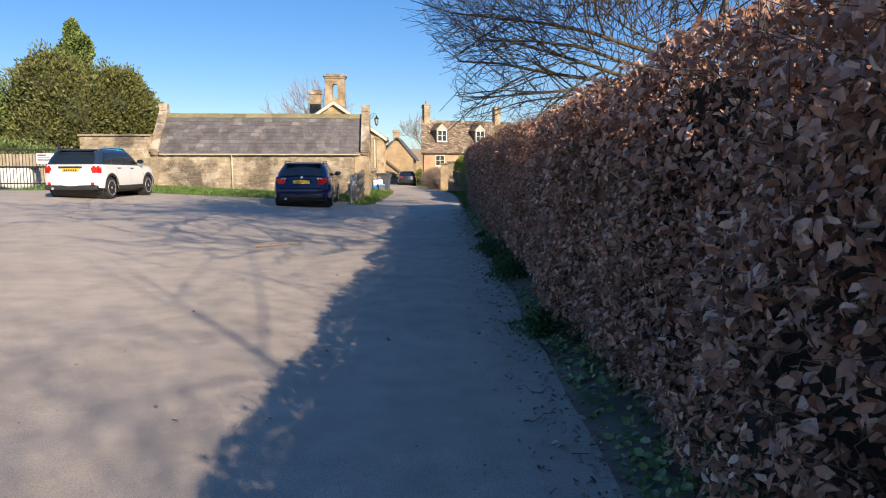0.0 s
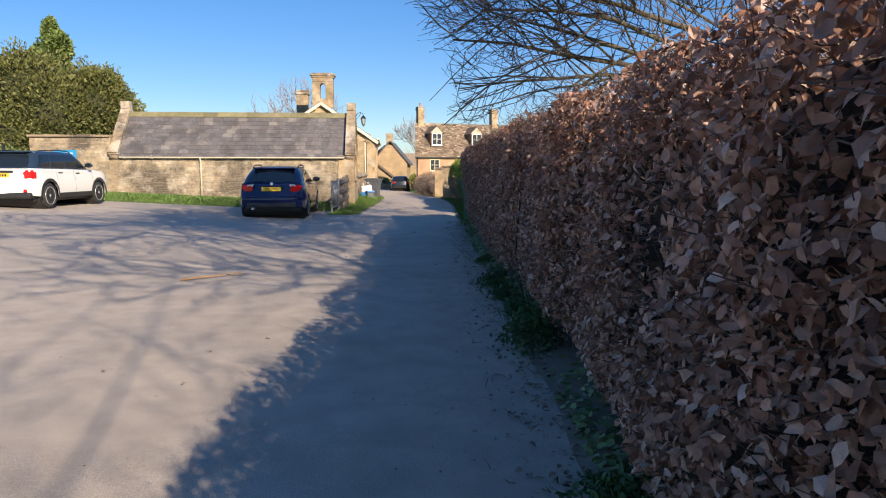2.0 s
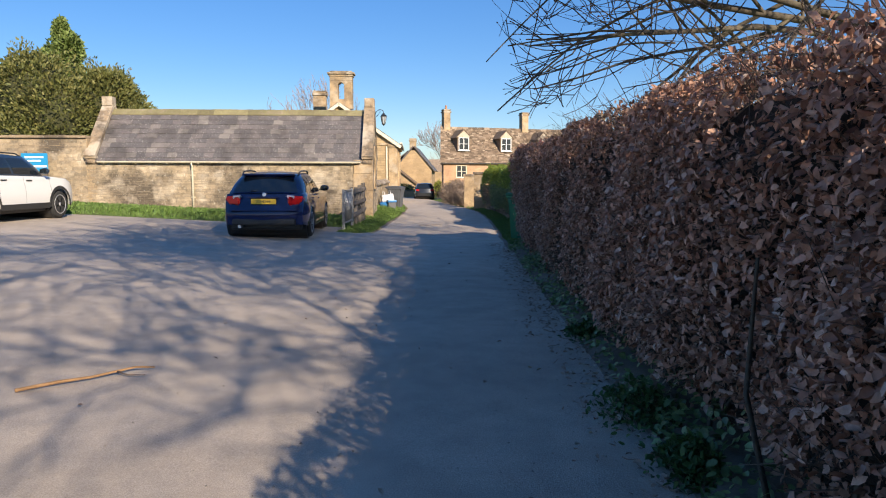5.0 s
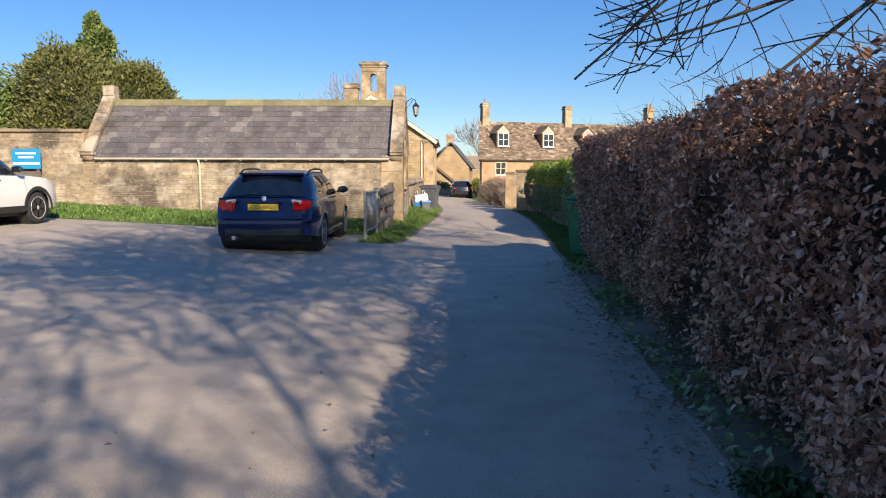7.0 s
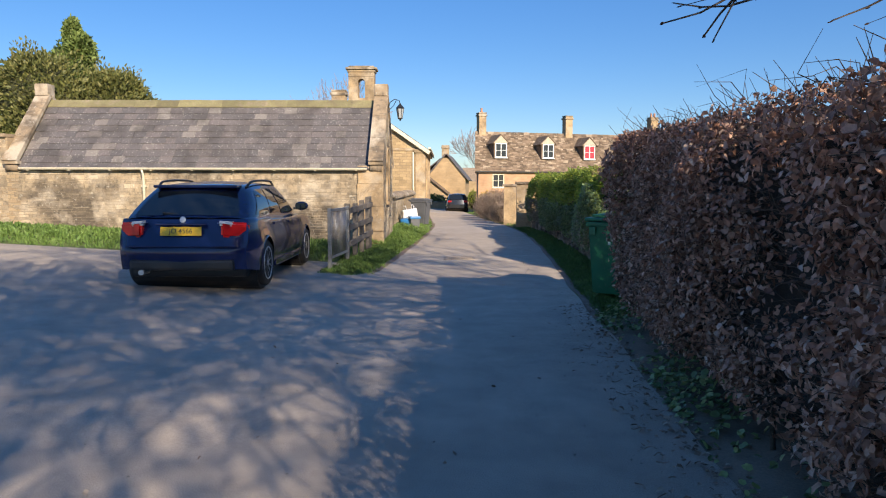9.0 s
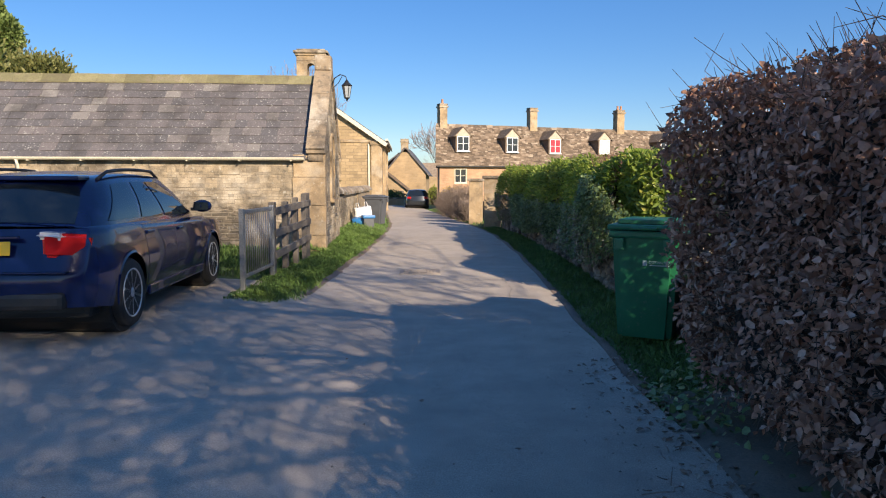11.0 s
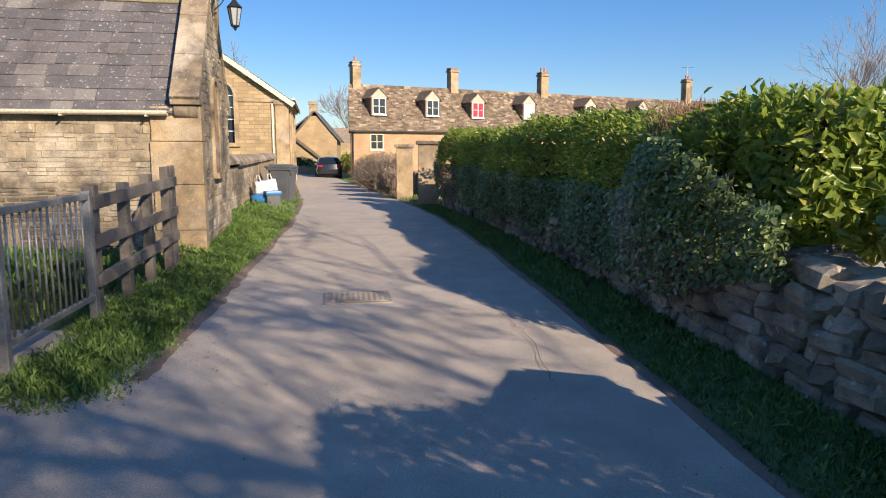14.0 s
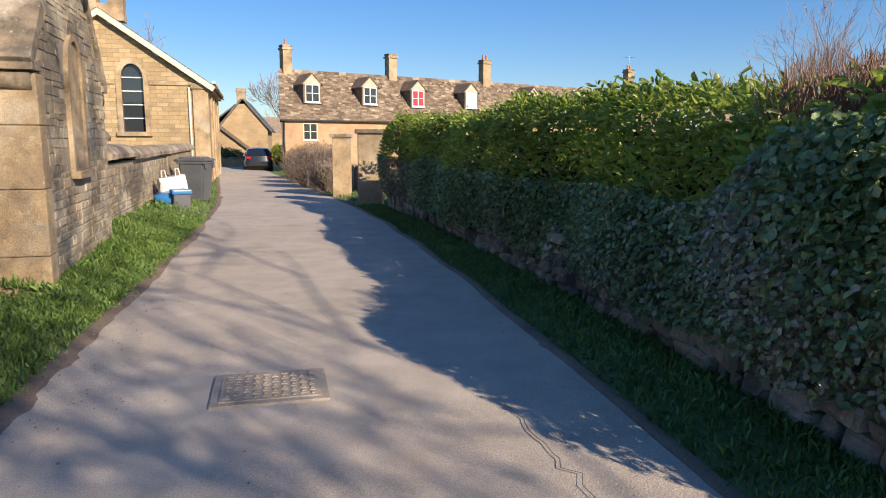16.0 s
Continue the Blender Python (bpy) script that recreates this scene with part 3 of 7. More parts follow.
def railings():
    f = thing("railing_fence", pose(-15.35, 27.6, 0.45, 0, 0, -3), "black iron railings along the yard with a pale gate", "railing", kind="")
    bar = mesh_of("bar", tube([(0, 0, 0.02), (0, 0, 1.72)], [0.014, 0.012], 6), BLACK)
    for k in range(66):
        ob = new("bar", bar)
        ob.parent = f
        ob.matrix_basis = pose(-k * 0.14, 0, 0)
    for z in (0.18, 1.52):
        part("rail", box(-9.3, 0.05, -0.02, 0.02, z, z + 0.045), BLACK, f)
    for x in (0.0, -3.1, -6.2, -9.2):
        part("post", box(x - 0.04, x + 0.04, -0.045, 0.045, -0.1, 1.85, None, 0.008), BLACK, f)
    s = tagged(part("notice", box(-0.42, 0.42, -0.012, 0.0, 1.0, 1.40, None, 0.004), WHITE_PAINT, None, "", m=pose(-15.85, 27.55, 0.45, 0, 0, -3)), "small white paper notice tied to railings", "sign")
    red = material("notice red", (0.5, 0.05, 0.05), 0.6)
    part("heading", box(-0.36, 0.0, -0.018, -0.012, 1.3, 1.36), red, s)
    for k in range(3):
        part("line", box(-0.36, 0.34 - 0.08 * k, -0.018, -0.012, 1.10 + 0.06 * k, 1.125 + 0.06 * k), red if k == 2 else BLACK, s)
    # rubble sack behind the railings
    b = box(-0.55, 0.55, -0.45, 0.45, 0, 0.85)
    bmesh.ops.subdivide_edges(b, edges=b.edges[:], cuts=5, use_grid_fill=True)
    for v in b.verts:
        v.co += 0.06 * noise.noise_vector(v.co * 3) + Vector((v.co.x, v.co.y, 0)) * (0.16 * math.sin(min(max(v.co.z, 0), 0.85) / 0.85 * math.pi))
        v.co.z = max(v.co.z, 0)
    sack = tagged(part("builders_sack", b, mottled("woven white plastic", [(0.3, (0.62, 0.62, 0.6)), (0.7, (0.78, 0.78, 0.76))], 4, 60, 0.6), None, "", True, pose(-17.6, 28.6, 0.42, 0, 0, 12)), "bulging white woven builders sack on the grass", "sack")
    part("cover", box(-0.62, 0.9, -0.5, 0.5, 0.86, 0.93, None, 0.02), BLACK, sack, "black sheet on top")
    # close-boarded fence beyond the lawn
    g = thing("board_fence", pose(-16.5, 41.0, 0.3, 0, 0, 0), "pale close-boarded timber fence beyond the lawn", "fence")
    board = mesh_of("board", box(0, 0.145, 0, 0.02, 0, 1.75, None, 0.003), mottled("pale boards", [(0.3, (0.30, 0.24, 0.16)), (0.7, (0.46, 0.38, 0.27))], 2, 30, piece=0.2))
    for k in range(120):
        ob = new("board", board)
        ob.parent = g
        ob.matrix_basis = pose(-k * 0.15, rng.uniform(0, 0.012), rng.uniform(-0.02, 0.02))


railings()


# ---- foliage tools ----
def fast_mesh(name, verts, faces, mat, smooth=False):
    """A mesh from an (n, 3) array of places and an (m, k) array of corners."""
    me = bpy.data.meshes.new(name)
    faces = np.asarray(faces, np.int32)
    me.vertices.add(len(verts))
    me.vertices.foreach_set("co", np.asarray(verts, np.float32).ravel())
    me.loops.add(faces.size)
    me.loops.foreach_set("vertex_index", faces.ravel())
    me.polygons.add(len(faces))
    me.polygons.foreach_set("loop_start", np.arange(len(faces), dtype=np.int32) * faces.shape[1])
    me.update(calc_edges=True)
    me.materials.append(mat)
    if smooth:
        me.polygons.foreach_set("use_smooth", np.ones(len(faces), bool))
    return me


def unit(v):
    return v / np.maximum(np.linalg.norm(v, axis=1, keepdims=True), 1e-6)


def leaf_cloud(name, at, axis, normal, length, width, mat, parent, curl=0.25, kind="stuff", crumple=0.0):
    """One folded, pointed leaf at every place: axis from stalk to tip, normal its upper side."""
    n = len(at)
    axis = unit(axis)
    side = unit(np.cross(axis, normal))
    up = np.cross(side, axis)
    length, width = np.broadcast_to(length, n)[:, None], np.broadcast_to(width, n)[:, None]
    c = rng.uniform(-curl, curl, (n, 1)) - curl * 0.4
    def spot(f, w, lift):
        return at + axis * length * f + side * width * w + up * length * lift

    wave = rng.uniform(-0.6, 3.0, (n, 1))
    rows = [at, spot(0.24, 0.44, 0.09), spot(0.70, 0.40, 0.10 + 0.4 * c), at + axis * length + up * length * c, spot(0.70, -0.40, 0.10 * wave + 0.4 * c), spot(0.24, -0.44, 0.09 * wave), spot(0.48, 0.0, -0.05)]
    verts = np.stack(rows, 1)
    verts = (verts + rng.normal(0, 1, verts.shape) * length[:, None] * crumple).reshape(-1, 3)
    k = np.arange(n)[:, None] * 7
    faces = np.concatenate([k + [a, b, 6] for a, b in ((0, 1), (1, 2), (2, 3), (3, 4), (4, 5), (5, 0))])
    ob = new(name, fast_mesh(name, verts, faces, mat))
    ob.parent = parent
    ob["kind"] = kind
    return ob


def leaf_material(name, stops, rough=0.5, glow=0.3, spots=0.15):
    """A leaf with its own tint, that lets some light through."""
    m = material(name, rough=rough)
    source = node(m, "ShaderNodeNewGeometry").outputs["Random Per Island"]
    c = ramp(m, source, stops)
    c = mix(m, 1.0, c, ramp(m, tex_noise(m, 45.0, 4.0), [(0.3, grey(1 - spots * 2)), (0.7, grey(1 + spots))]), "MULTIPLY")
    c = mix(m, 1.0, c, ramp(m, tex_noise(m, 1.3, 4.0), [(0.3, grey(0.78)), (0.7, grey(1.18))]), "MULTIPLY")
    colour(m, c)
    if glow:
        nt = m.node_tree
        t = nt.nodes.new("ShaderNodeBsdfTranslucent")
        s = nt.nodes.new("ShaderNodeMixShader")
        s.inputs[0].default_value = glow
        link(m, c, t.inputs["Color"])
        link(m, nt.nodes["Principled BSDF"].outputs[0], s.inputs[1])
        link(m, t.outputs[0], s.inputs[2])
        link(m, s.outputs[0], nt.nodes["Material Output"].inputs["Surface"])
    return m


BEECH = leaf_material("dry beech leaf", [(0.0, (0.18, 0.08, 0.05)), (0.35, (0.43, 0.225, 0.15)), (0.75, (0.55, 0.32, 0.225)), (1.0, (0.70, 0.51, 0.41))], 0.5, 0.25)
IVY = leaf_material("ivy leaf", [(0.0, (0.10, 0.15, 0.06)), (0.6, (0.21, 0.29, 0.11)), (0.9, (0.30, 0.38, 0.14)), (1.0, (0.40, 0.44, 0.22))], 0.34, 0.28)
WEED = leaf_material("weed leaf", [(0.0, (0.03, 0.075, 0.02)), (1.0, (0.08, 0.16, 0.045))], 0.5, 0.25)
LAUREL = leaf_material("laurel leaf", [(0.0, (0.18, 0.26, 0.045)), (0.6, (0.33, 0.42, 0.075)), (0.93, (0.42, 0.48, 0.08)), (1.0, (0.55, 0.48, 0.12))], 0.32, 0.5)
DRY_IVY = leaf_material("dry ivy leaf", [(0.0, (0.17, 0.155, 0.10)), (0.6, (0.29, 0.26, 0.175)), (1.0, (0.44, 0.38, 0.28))], 0.5, 0.15)
LITTER = leaf_material("fallen leaf", [(0.0, (0.18, 0.11, 0.075)), (0.6, (0.30, 0.21, 0.15)), (1.0, (0.46, 0.38, 0.29))], 0.7, 0.0)
YEW = leaf_material("yew spray", [(0.0, (0.09, 0.105, 0.03)), (0.6, (0.17, 0.18, 0.05)), (1.0, (0.26, 0.24, 0.08))], 0.6, 0.2)
CONIFER = leaf_material("conifer spray", [(0.0, (0.09, 0.14, 0.035)), (1.0, (0.25, 0.32, 0.09))], 0.6, 0.15)
# near-black fill: shade deep in hedges and between stones, put into the colour
SHADE_CORE = mottled("painted inner shade", [(0.3, (0.018, 0.014, 0.011)), (0.7, (0.045, 0.034, 0.026))], 6.0, 60.0, 0.95, 0.8, 0.02)


def rand_dirs(n):
    return unit(rng.normal(size=(n, 3)))


def twig_cloud(name, starts, ends, r0, r1, mat, parent, bend=0.08):
    """Three-sided tapering twigs with one bend each, joined."""
    n = len(starts)
    d = unit(ends - starts)
    s = unit(np.cross(d, rand_dirs(n)))
    w = np.cross(d, s)
    length = np.linalg.norm(ends - starts, axis=1, keepdims=True)
    mid = (starts + ends) / 2 + (s * rng.normal(size=(n, 1)) + w * rng.normal(size=(n, 1))) * length * bend
    rings = []
    for p, r in ((starts, r0), (mid, (r0 + r1) / 2), (ends, r1)):
        for a in (0, 2.094, 4.189):
            rings.append(p + (s * math.cos(a) + w * math.sin(a)) * np.broadcast_to(r, n)[:, None])
    verts = np.stack(rings, 1).reshape(-1, 3)
    k = np.arange(n)[:, None] * 9
    quads = [k + [a, (a + 1) % 3, 3 + (a + 1) % 3, 3 + a] for a in range(3)] + [k + [3 + a, 3 + (a + 1) % 3, 6 + (a + 1) % 3, 6 + a] for a in range(3)]
    ob = new(name, fast_mesh(name, verts, np.concatenate(quads), mat))
    ob.parent = parent
    ob["kind"] = "stuff"
    return ob


# ---- beech hedge along the lane ----
def hedge_face(y, z):
    """How far west the hedge's face stands: bulging at mid height, drawn in at the foot."""
    y, z = np.asarray(y, float), np.asarray(z, float)
    base = 0.90 - 0.009 * y
    foot = 0.26 * np.clip((0.55 - z) / 0.55, 0, 1) ** 1.3
    head = 0.28 * np.clip((z - 1.62) / 0.45, 0, 1) ** 2
    lumps = 0.05 * np.sin(y * 1.9 + 2 * z) + 0.05 * np.sin(y * 0.73 + 1.0) + 0.035 * np.sin(3.1 * z + y * 4.3)
    return base + foot + head + lumps


def hedge_top(y):
    y = np.asarray(y, float)
    return 1.90 + 0.07 * np.sin(y * 0.55 + 1.2) + 0.12 * np.clip((y - 14) / 6, 0, 1) + 0.03 * np.sin(y * 2.7)


H0, H1 = -7.0, 20.45


def beech_hedge():
    h = thing("beech_hedge", pose(1.6, 8, 0), "clipped beech hedge holding dry brown leaves", "hedge")
    shift = np.array([1.6, 8.0, 0.0])
    # woody inside, coloured near-black for the shade behind the leaves
    verts, faces = [], []
    ys = np.linspace(H0 + 0.25, H1 - 0.30, 110)
    for y in ys:
        for z in np.linspace(0, 1, 10):
            zz = 0.02 + z * (float(hedge_top(y)) - 0.24)
            verts.append((float(hedge_face(y, zz)) + 0.22 + 0.05 * noise.noise(Vector((y * 3, zz * 3, 0))), y, zz))
        for z in np.linspace(1, 0, 10):
            zz = 0.02 + z * (float(hedge_top(y)) - 0.24 - 0.25 * max(0.0, y - H1 + 1.3))
            verts.append((2.1 - 0.15 * max(0.0, y - H1 + 1.3) + 0.05 * noise.noise(Vector((y * 3, zz * 3, 5))), y, zz))
    for i in range(len(ys) - 1):
        for j in range(20):
            a, b = i * 20 + j, i * 20 + (j + 1) % 20
            faces.append((a, b, b + 20, a + 20))
    faces += [tuple(range(20)), tuple(range((len(ys) - 1) * 20, len(ys) * 20))[::-1]]
    ob = sheet("inside", [(x - 1.6, y - 8, z) for x, y, z in verts], faces, SHADE_CORE, h)
    # leaves on the west face, thickest near the surface, thin in bare patches
    n = 180000
    y = H0 + (H1 - H0) * rng.random(n)
    z = 0.10 + rng.random(n) ** 0.9 * (hedge_top(y) - 0.10)
    bare = np.array([noise.noise(Vector((a * 0.8, b * 1.1, 3.3))) + 0.5 * noise.noise(Vector((a * 3.1, b * 3.1, 7.7))) for a, b in zip(y, z)])
    keep = rng.random(n) < np.clip(0.78 - 1.9 * np.maximum(bare - 0.04, 0) - 0.75 * np.clip((0.42 - z) / 0.3, 0, 1), 0.05, 1)
    y, z = y[keep], z[keep]
    n = len(y)
    x = hedge_face(y, z) + np.abs(rng.normal(0, 0.11, n)) - 0.03
    clump = np.array([noise.noise(Vector((a * 6, b * 6, 1.1))) for a, b in zip(y, z)])
    x += 0.05 * clump
    at = np.stack([x, y, z], 1) - shift
    axis = np.stack([rng.normal(-0.35, 0.6, n), rng.normal(0, 0.7, n), rng.normal(-0.5, 0.6, n)], 1)
    normal = np.stack([rng.normal(-0.8, 0.5, n), rng.normal(0, 0.5, n), rng.normal(0.5, 0.5, n)], 1)
    size = rng.uniform(0.027, 0.052, n)
    leaf_cloud("leaves", at, axis, normal, size, size * rng.uniform(0.45, 0.75, n), BEECH, h, 0.55, crumple=0.07)
    # the top and the end towards the lane
    n = 20000
    y = H0 + (H1 - H0) * rng.random(n)
    x = rng.uniform(1.0, 2.2, n)
    z = hedge_top(y) - 0.12 * np.clip((1.25 - x) / 0.3, 0, 1) + rng.normal(-0.05, 0.06, n)
    end = rng.random(n) < 0.30
    y = np.where(end, H1 + rng.normal(-0.06, 0.07, n) - 0.12 * np.clip((z - 1.6), 0, 1), y)
    z = np.where(end, rng.uniform(0.12, 1.0, n) * hedge_top(y), z)
    x = np.where(end, hedge_face(y, z) + rng.random(n) * (2.0 - hedge_face(y, z)), x)
    at = np.stack([x, y, z], 1) - shift
    axis = np.stack([rng.normal(0, 0.6, n), rng.normal(0.2, 0.6, n), rng.normal(0.1, 0.6, n)], 1)
    normal = rand_dirs(n) + np.array([0, 0.2, 0.6])
    size = rng.uniform(0.04, 0.07, n)
    leaf_cloud("leaves", at, axis, normal, size, size * rng.uniform(0.5, 0.75, n), BEECH, h, 0.5, crumple=0.07)
    # bare twigs showing on the face and sticking out of the top
    n = 7000
    y = H0 + (H1 - H0) * rng.random(n)
    z = rng.uniform(0.05, 1.0, n) * hedge_top(y)
    a = np.stack([hedge_face(y, z) + 0.2, y, z], 1) - shift
    b = a + np.stack([rng.normal(-0.2, 0.06, n), rng.normal(0, 0.12, n), rng.normal(0.06, 0.12, n)], 1)
    twig_cloud("twig_growth", a, b, 0.004, 0.0015, TWIG, h, 0.2)
    n = 2600
    y = H0 + (H1 - H0) * rng.random(n) ** 0.75
    x = rng.uniform(0.95, 2.2, n)
    a = np.stack([x, y, hedge_top(y) - 0.15], 1) - shift
    b = a + np.stack([rng.normal(-0.02, 0.06, n), rng.normal(0, 0.06, n), rng.uniform(0.12, 0.30, n)], 1)
    twig_cloud("top_growth", a, b, 0.003, 0.0012, TWIG, h, 0.12)
    n = 140
    y = np.linspace(H0 + 0.2, H1 - 0.3, n) + rng.normal(0, 0.05, n)
    a = np.stack([1.25 + rng.normal(0, 0.12, n), y, np.zeros(n)], 1) - shift
    b = a + np.stack([rng.normal(-0.02, 0.1, n), rng.normal(0, 0.15, n), rng.uniform(0.7, 1.2, n)], 1)
    twig_cloud("stem_growth", a, b, 0.018, 0.009, BARK, h, 0.06)


beech_hedge()


def hedge_foot():
    """Ivy, weeds and fallen leaves along the foot of the beech hedge."""
    f = thing("ivy_groundcover", pose(0.8, 8, 0), "dark ivy and weeds creeping below the hedge", "ivy", kind="stuff")
    n = 9000
    y = rng.uniform(-5, 20.8, n)
    patch = np.array([noise.noise(Vector((a * 0.7, 2.0, 0))) for a in y])
    keep = rng.random(n) < np.clip(0.45 + 1.2 * patch + 0.35 * (y < 6), 0.04, 1)
    y = y[keep]
    n = len(y)
    spread = rng.random(n)
    x = 0.92 - 0.010 * y + 0.34 * spread - 0.06
    z = 0.02 + 0.30 * spread * rng.random(n) ** 1.2
    at = np.stack([x - 0.8, y - 8, z], 1)
    size = rng.uniform(0.03, 0.065, n)
    leaf_cloud("leaves", at, np.stack([rng.normal(-0.6, 0.5, n), rng.normal(0, 0.6, n), rng.normal(-0.1, 0.4, n)], 1), np.stack([rng.normal(-0.5, 0.3, n), rng.normal(0, 0.3, n), np.ones(n)], 1), size, size * 0.85, IVY, f)
    for cy, cx, r, tall in ((8.3, 0.80, 0.22, 0.42), (8.7, 0.86, 0.16, 0.3), (5.6, 0.83, 0.2, 0.25), (11.2, 0.76, 0.22, 0.22), (10.4, 0.80, 0.14, 0.2), (9.55, 0.86, 0.15, 0.18), (13.2, 0.8, 0.15, 0.12)):
        n = 700
        a = np.stack([cx + rng.normal(0, r * 0.5, n), cy + rng.normal(0, r * 0.8, n), np.full(n, 0.01)], 1)
        a[:, 2] = rng.random(n) * tall * np.exp(-((a[:, 0] - cx) ** 2 + (a[:, 1] - cy) ** 2) / r ** 2)
        size = rng.uniform(0.025, 0.055, n)
        leaf_cloud("weeds", a - np.array([0.8, 8, 0]), rand_dirs(n) + np.array([-0.3, 0, 0.5]), rand_dirs(n) + np.array([0, 0, 1.2]), size, size * 0.55, WEED, f)
    lit = thing("fallen_leaves", pose(0.6, 10, 0), "brown fallen leaves scattered along the lane edge", "leaf litter", kind="stuff")
    n = 2400
    y = rng.uniform(-3, 21.5, n)
    off = np.abs(rng.normal(0, 0.22, n)) - 0.2
    x = 0.72 - 0.009 * y - off
    far = rng.random(n) < 0.03
    x = np.where(far, rng.uniform(-2.6, 0.6, n), x)
    at = np.stack([x - 0.6, y - 10, np.full(n, 0.012) + rng.random(n) * 0.012], 1)
    size = rng.uniform(0.02, 0.05, n)
    leaf_cloud("leaves", at, np.stack([rng.normal(0, 1, n), rng.normal(0, 1, n), rng.normal(0.05, 0.1, n)], 1), np.stack([rng.normal(0, 0.25, n), rng.normal(0, 0.25, n), np.ones(n)], 1), size, size * 0.6, LITTER, lit, 0.35)
    n = 260
    y = rng.uniform(-2, 20, n)
    a = np.stack([0.65 - 0.009 * y + rng.normal(0, 0.14, n) - 0.6, y - 10, np.full(n, 0.015)], 1)
    b = a + np.stack([rng.normal(0, 0.06, n), rng.normal(0, 0.06, n), rng.uniform(0, 0.015, n)], 1)
    twig_cloud("bits", a, b, 0.004, 0.002, LITTER, lit, 0.15)
    # strip of earth under it
    ys = np.linspace(-12, 20.6, 110)
    verts, faces = [], []
    for y in ys:
        e = 0.79 - 0.006 * y + 0.05 * noise.noise(Vector((y * 0.9, 0, 4)))
        verts += [(e, y, 0.004), (e + 0.12, y, 0.03), (2.6, y, 0.05)]
    for k in range(len(ys) - 1):
        for j in range(2):
            faces.append((k * 3 + j, k * 3 + j + 1, k * 3 + j + 4, k * 3 + j + 3))
    tagged(sheet("soil_strip", verts, faces, EARTH, smooth=True), "strip of bare dark soil under the hedge", "soil", kind="structure")


hedge_foot()


# ---- verges ----
def grass_patch(name, label, inside, box2, count, height, bank=0.0):
    """A turf bank with blades on it. inside(x, y): 0 outside to 1 well within."""
    x0, x1, y0, y1 = box2
    g = thing(name, pose(0, 0, 0), label, "grass", kind="stuff")

    def top(x, y):
        return ground_z(x, y) - 0.03 + (0.045 + bank) * min(1.0, inside(x, y) * 1.0) + 0.02 * noise.noise(Vector((x * 2, y * 2, 0)))

    xs, ys = np.arange(x0, x1 + 0.1, 0.12), np.arange(y0, y1 + 0.1, 0.2)
    keep, verts, faces = {}, [], []
    for j, y in enumerate(ys):
        for i, x in enumerate(xs):
            if inside(x, y) > -0.15:
                keep[i, j] = len(verts)
                verts.append((x, y, top(x, y) if inside(x, y) > 0 else ground_z(x, y) - 0.06))
    for (i, j), k in keep.items():
        q = [keep.get(p) for p in ((i + 1, j), (i + 1, j + 1), (i, j + 1))]
        if None not in q:
            faces.append((k, *q))
    soil = sheet("turf", verts, faces, TURF, g, True)
    x, y = rng.uniform(x0, x1, count), rng.uniform(y0, y1, count)
    w = np.array([inside(a, b) for a, b in zip(x, y)])
    thin = np.array([noise.noise(Vector((a * 1.3, b * 1.3, 6))) for a, b in zip(x, y)])
    ok = (w > 0.0) & (rng.random(count) < np.clip(0.6 + w * 2 + thin, 0.15, 1))
    x, y, w = x[ok], y[ok], np.clip(w[ok], 0, 1)
    n = len(x)
    z = np.array([top(a, b) for a, b in zip(x, y)]) - 0.01
    at = np.stack([x, y, z], 1)
    lean = np.stack([rng.normal(0, 0.5, n), rng.normal(0, 0.5, n), np.ones(n)], 1)
    tall = rng.uniform(0.4, 1.0, n) * height * (0.6 + 0.4 * w)
    leaf_cloud("blades", at, lean, rand_dirs(n), tall, tall * 0.03 + 0.0025, GRASS, g, 0.5)


def west_verge(x, y):
    right = lane_left(y) + 0.05 * noise.noise(Vector((y * 2.2, 1, 0)))
    left = -3.42 if y < 29.4 else -4.4
    front = 24.02 + 0.25 * max(0, -2.6 - x) * 0.3 + 0.22 * noise.noise(Vector((x * 2.3, 5, 0))) + 0.5 * max(0, x + 2.75) ** 1.0
    return min(right - x, (x - left) * 1.2, (y - front), 3.0)


grass_patch("verge_grass", "bright green grass verge between barn and lane", west_verge, (-4.4, -2.3, 23.7, 36.0), 100000, 0.13, 0.06)


def west_verge_far(x, y):
    return min(lane_left(y) - x, (x + 5.6), y - 35.8, 3.0)


grass_patch("verge_grass", "short green verge in front of the low wall", west_verge_far, (-6.5, -2.6, 35.5, 56.0), 14000, 0.16, 0.05)


def barn_strip(x, y):
    front = 26.0 + 0.15 * noise.noise(Vector((x * 0.8, 2, 0)))
    return min(y - front, 29.6 - y, -3.3 - x, x + 16.5)


grass_patch("wall_foot_grass", "rough grass strip below the barn wall", barn_strip, (-16.5, -3.2, 25.8, 29.6), 34000, 0.17, 0.05)


def east_verge(x, y):
    left = lane_right(y) + 0.06 * noise.noise(Vector((y * 1.7, 8, 0)))
    right = wall_line(y) + 0.05
    return min(x - left, (right - x) * 1.5 + 0.3, y - 20.4, 2.0)


def wall_line(y):
    """Where the dry stone wall stands, east of the lane."""
    return 1.38 if y < 26 else 1.38 - 0.0080 * (y - 26) ** 1.8 if y < 37 else 0.78 - 0.075 * (y - 37)


grass_patch("verge_grass", "shaded grass verge below the dry stone wall", east_verge, (0.2, 1.9, 20.2, 38.0), 70000, 0.10, 0.05)


def far_verge(x, y):
    return min(x - lane_right(y), lane_right(y) + 1.6 - x, y - 37.8, 2.0)


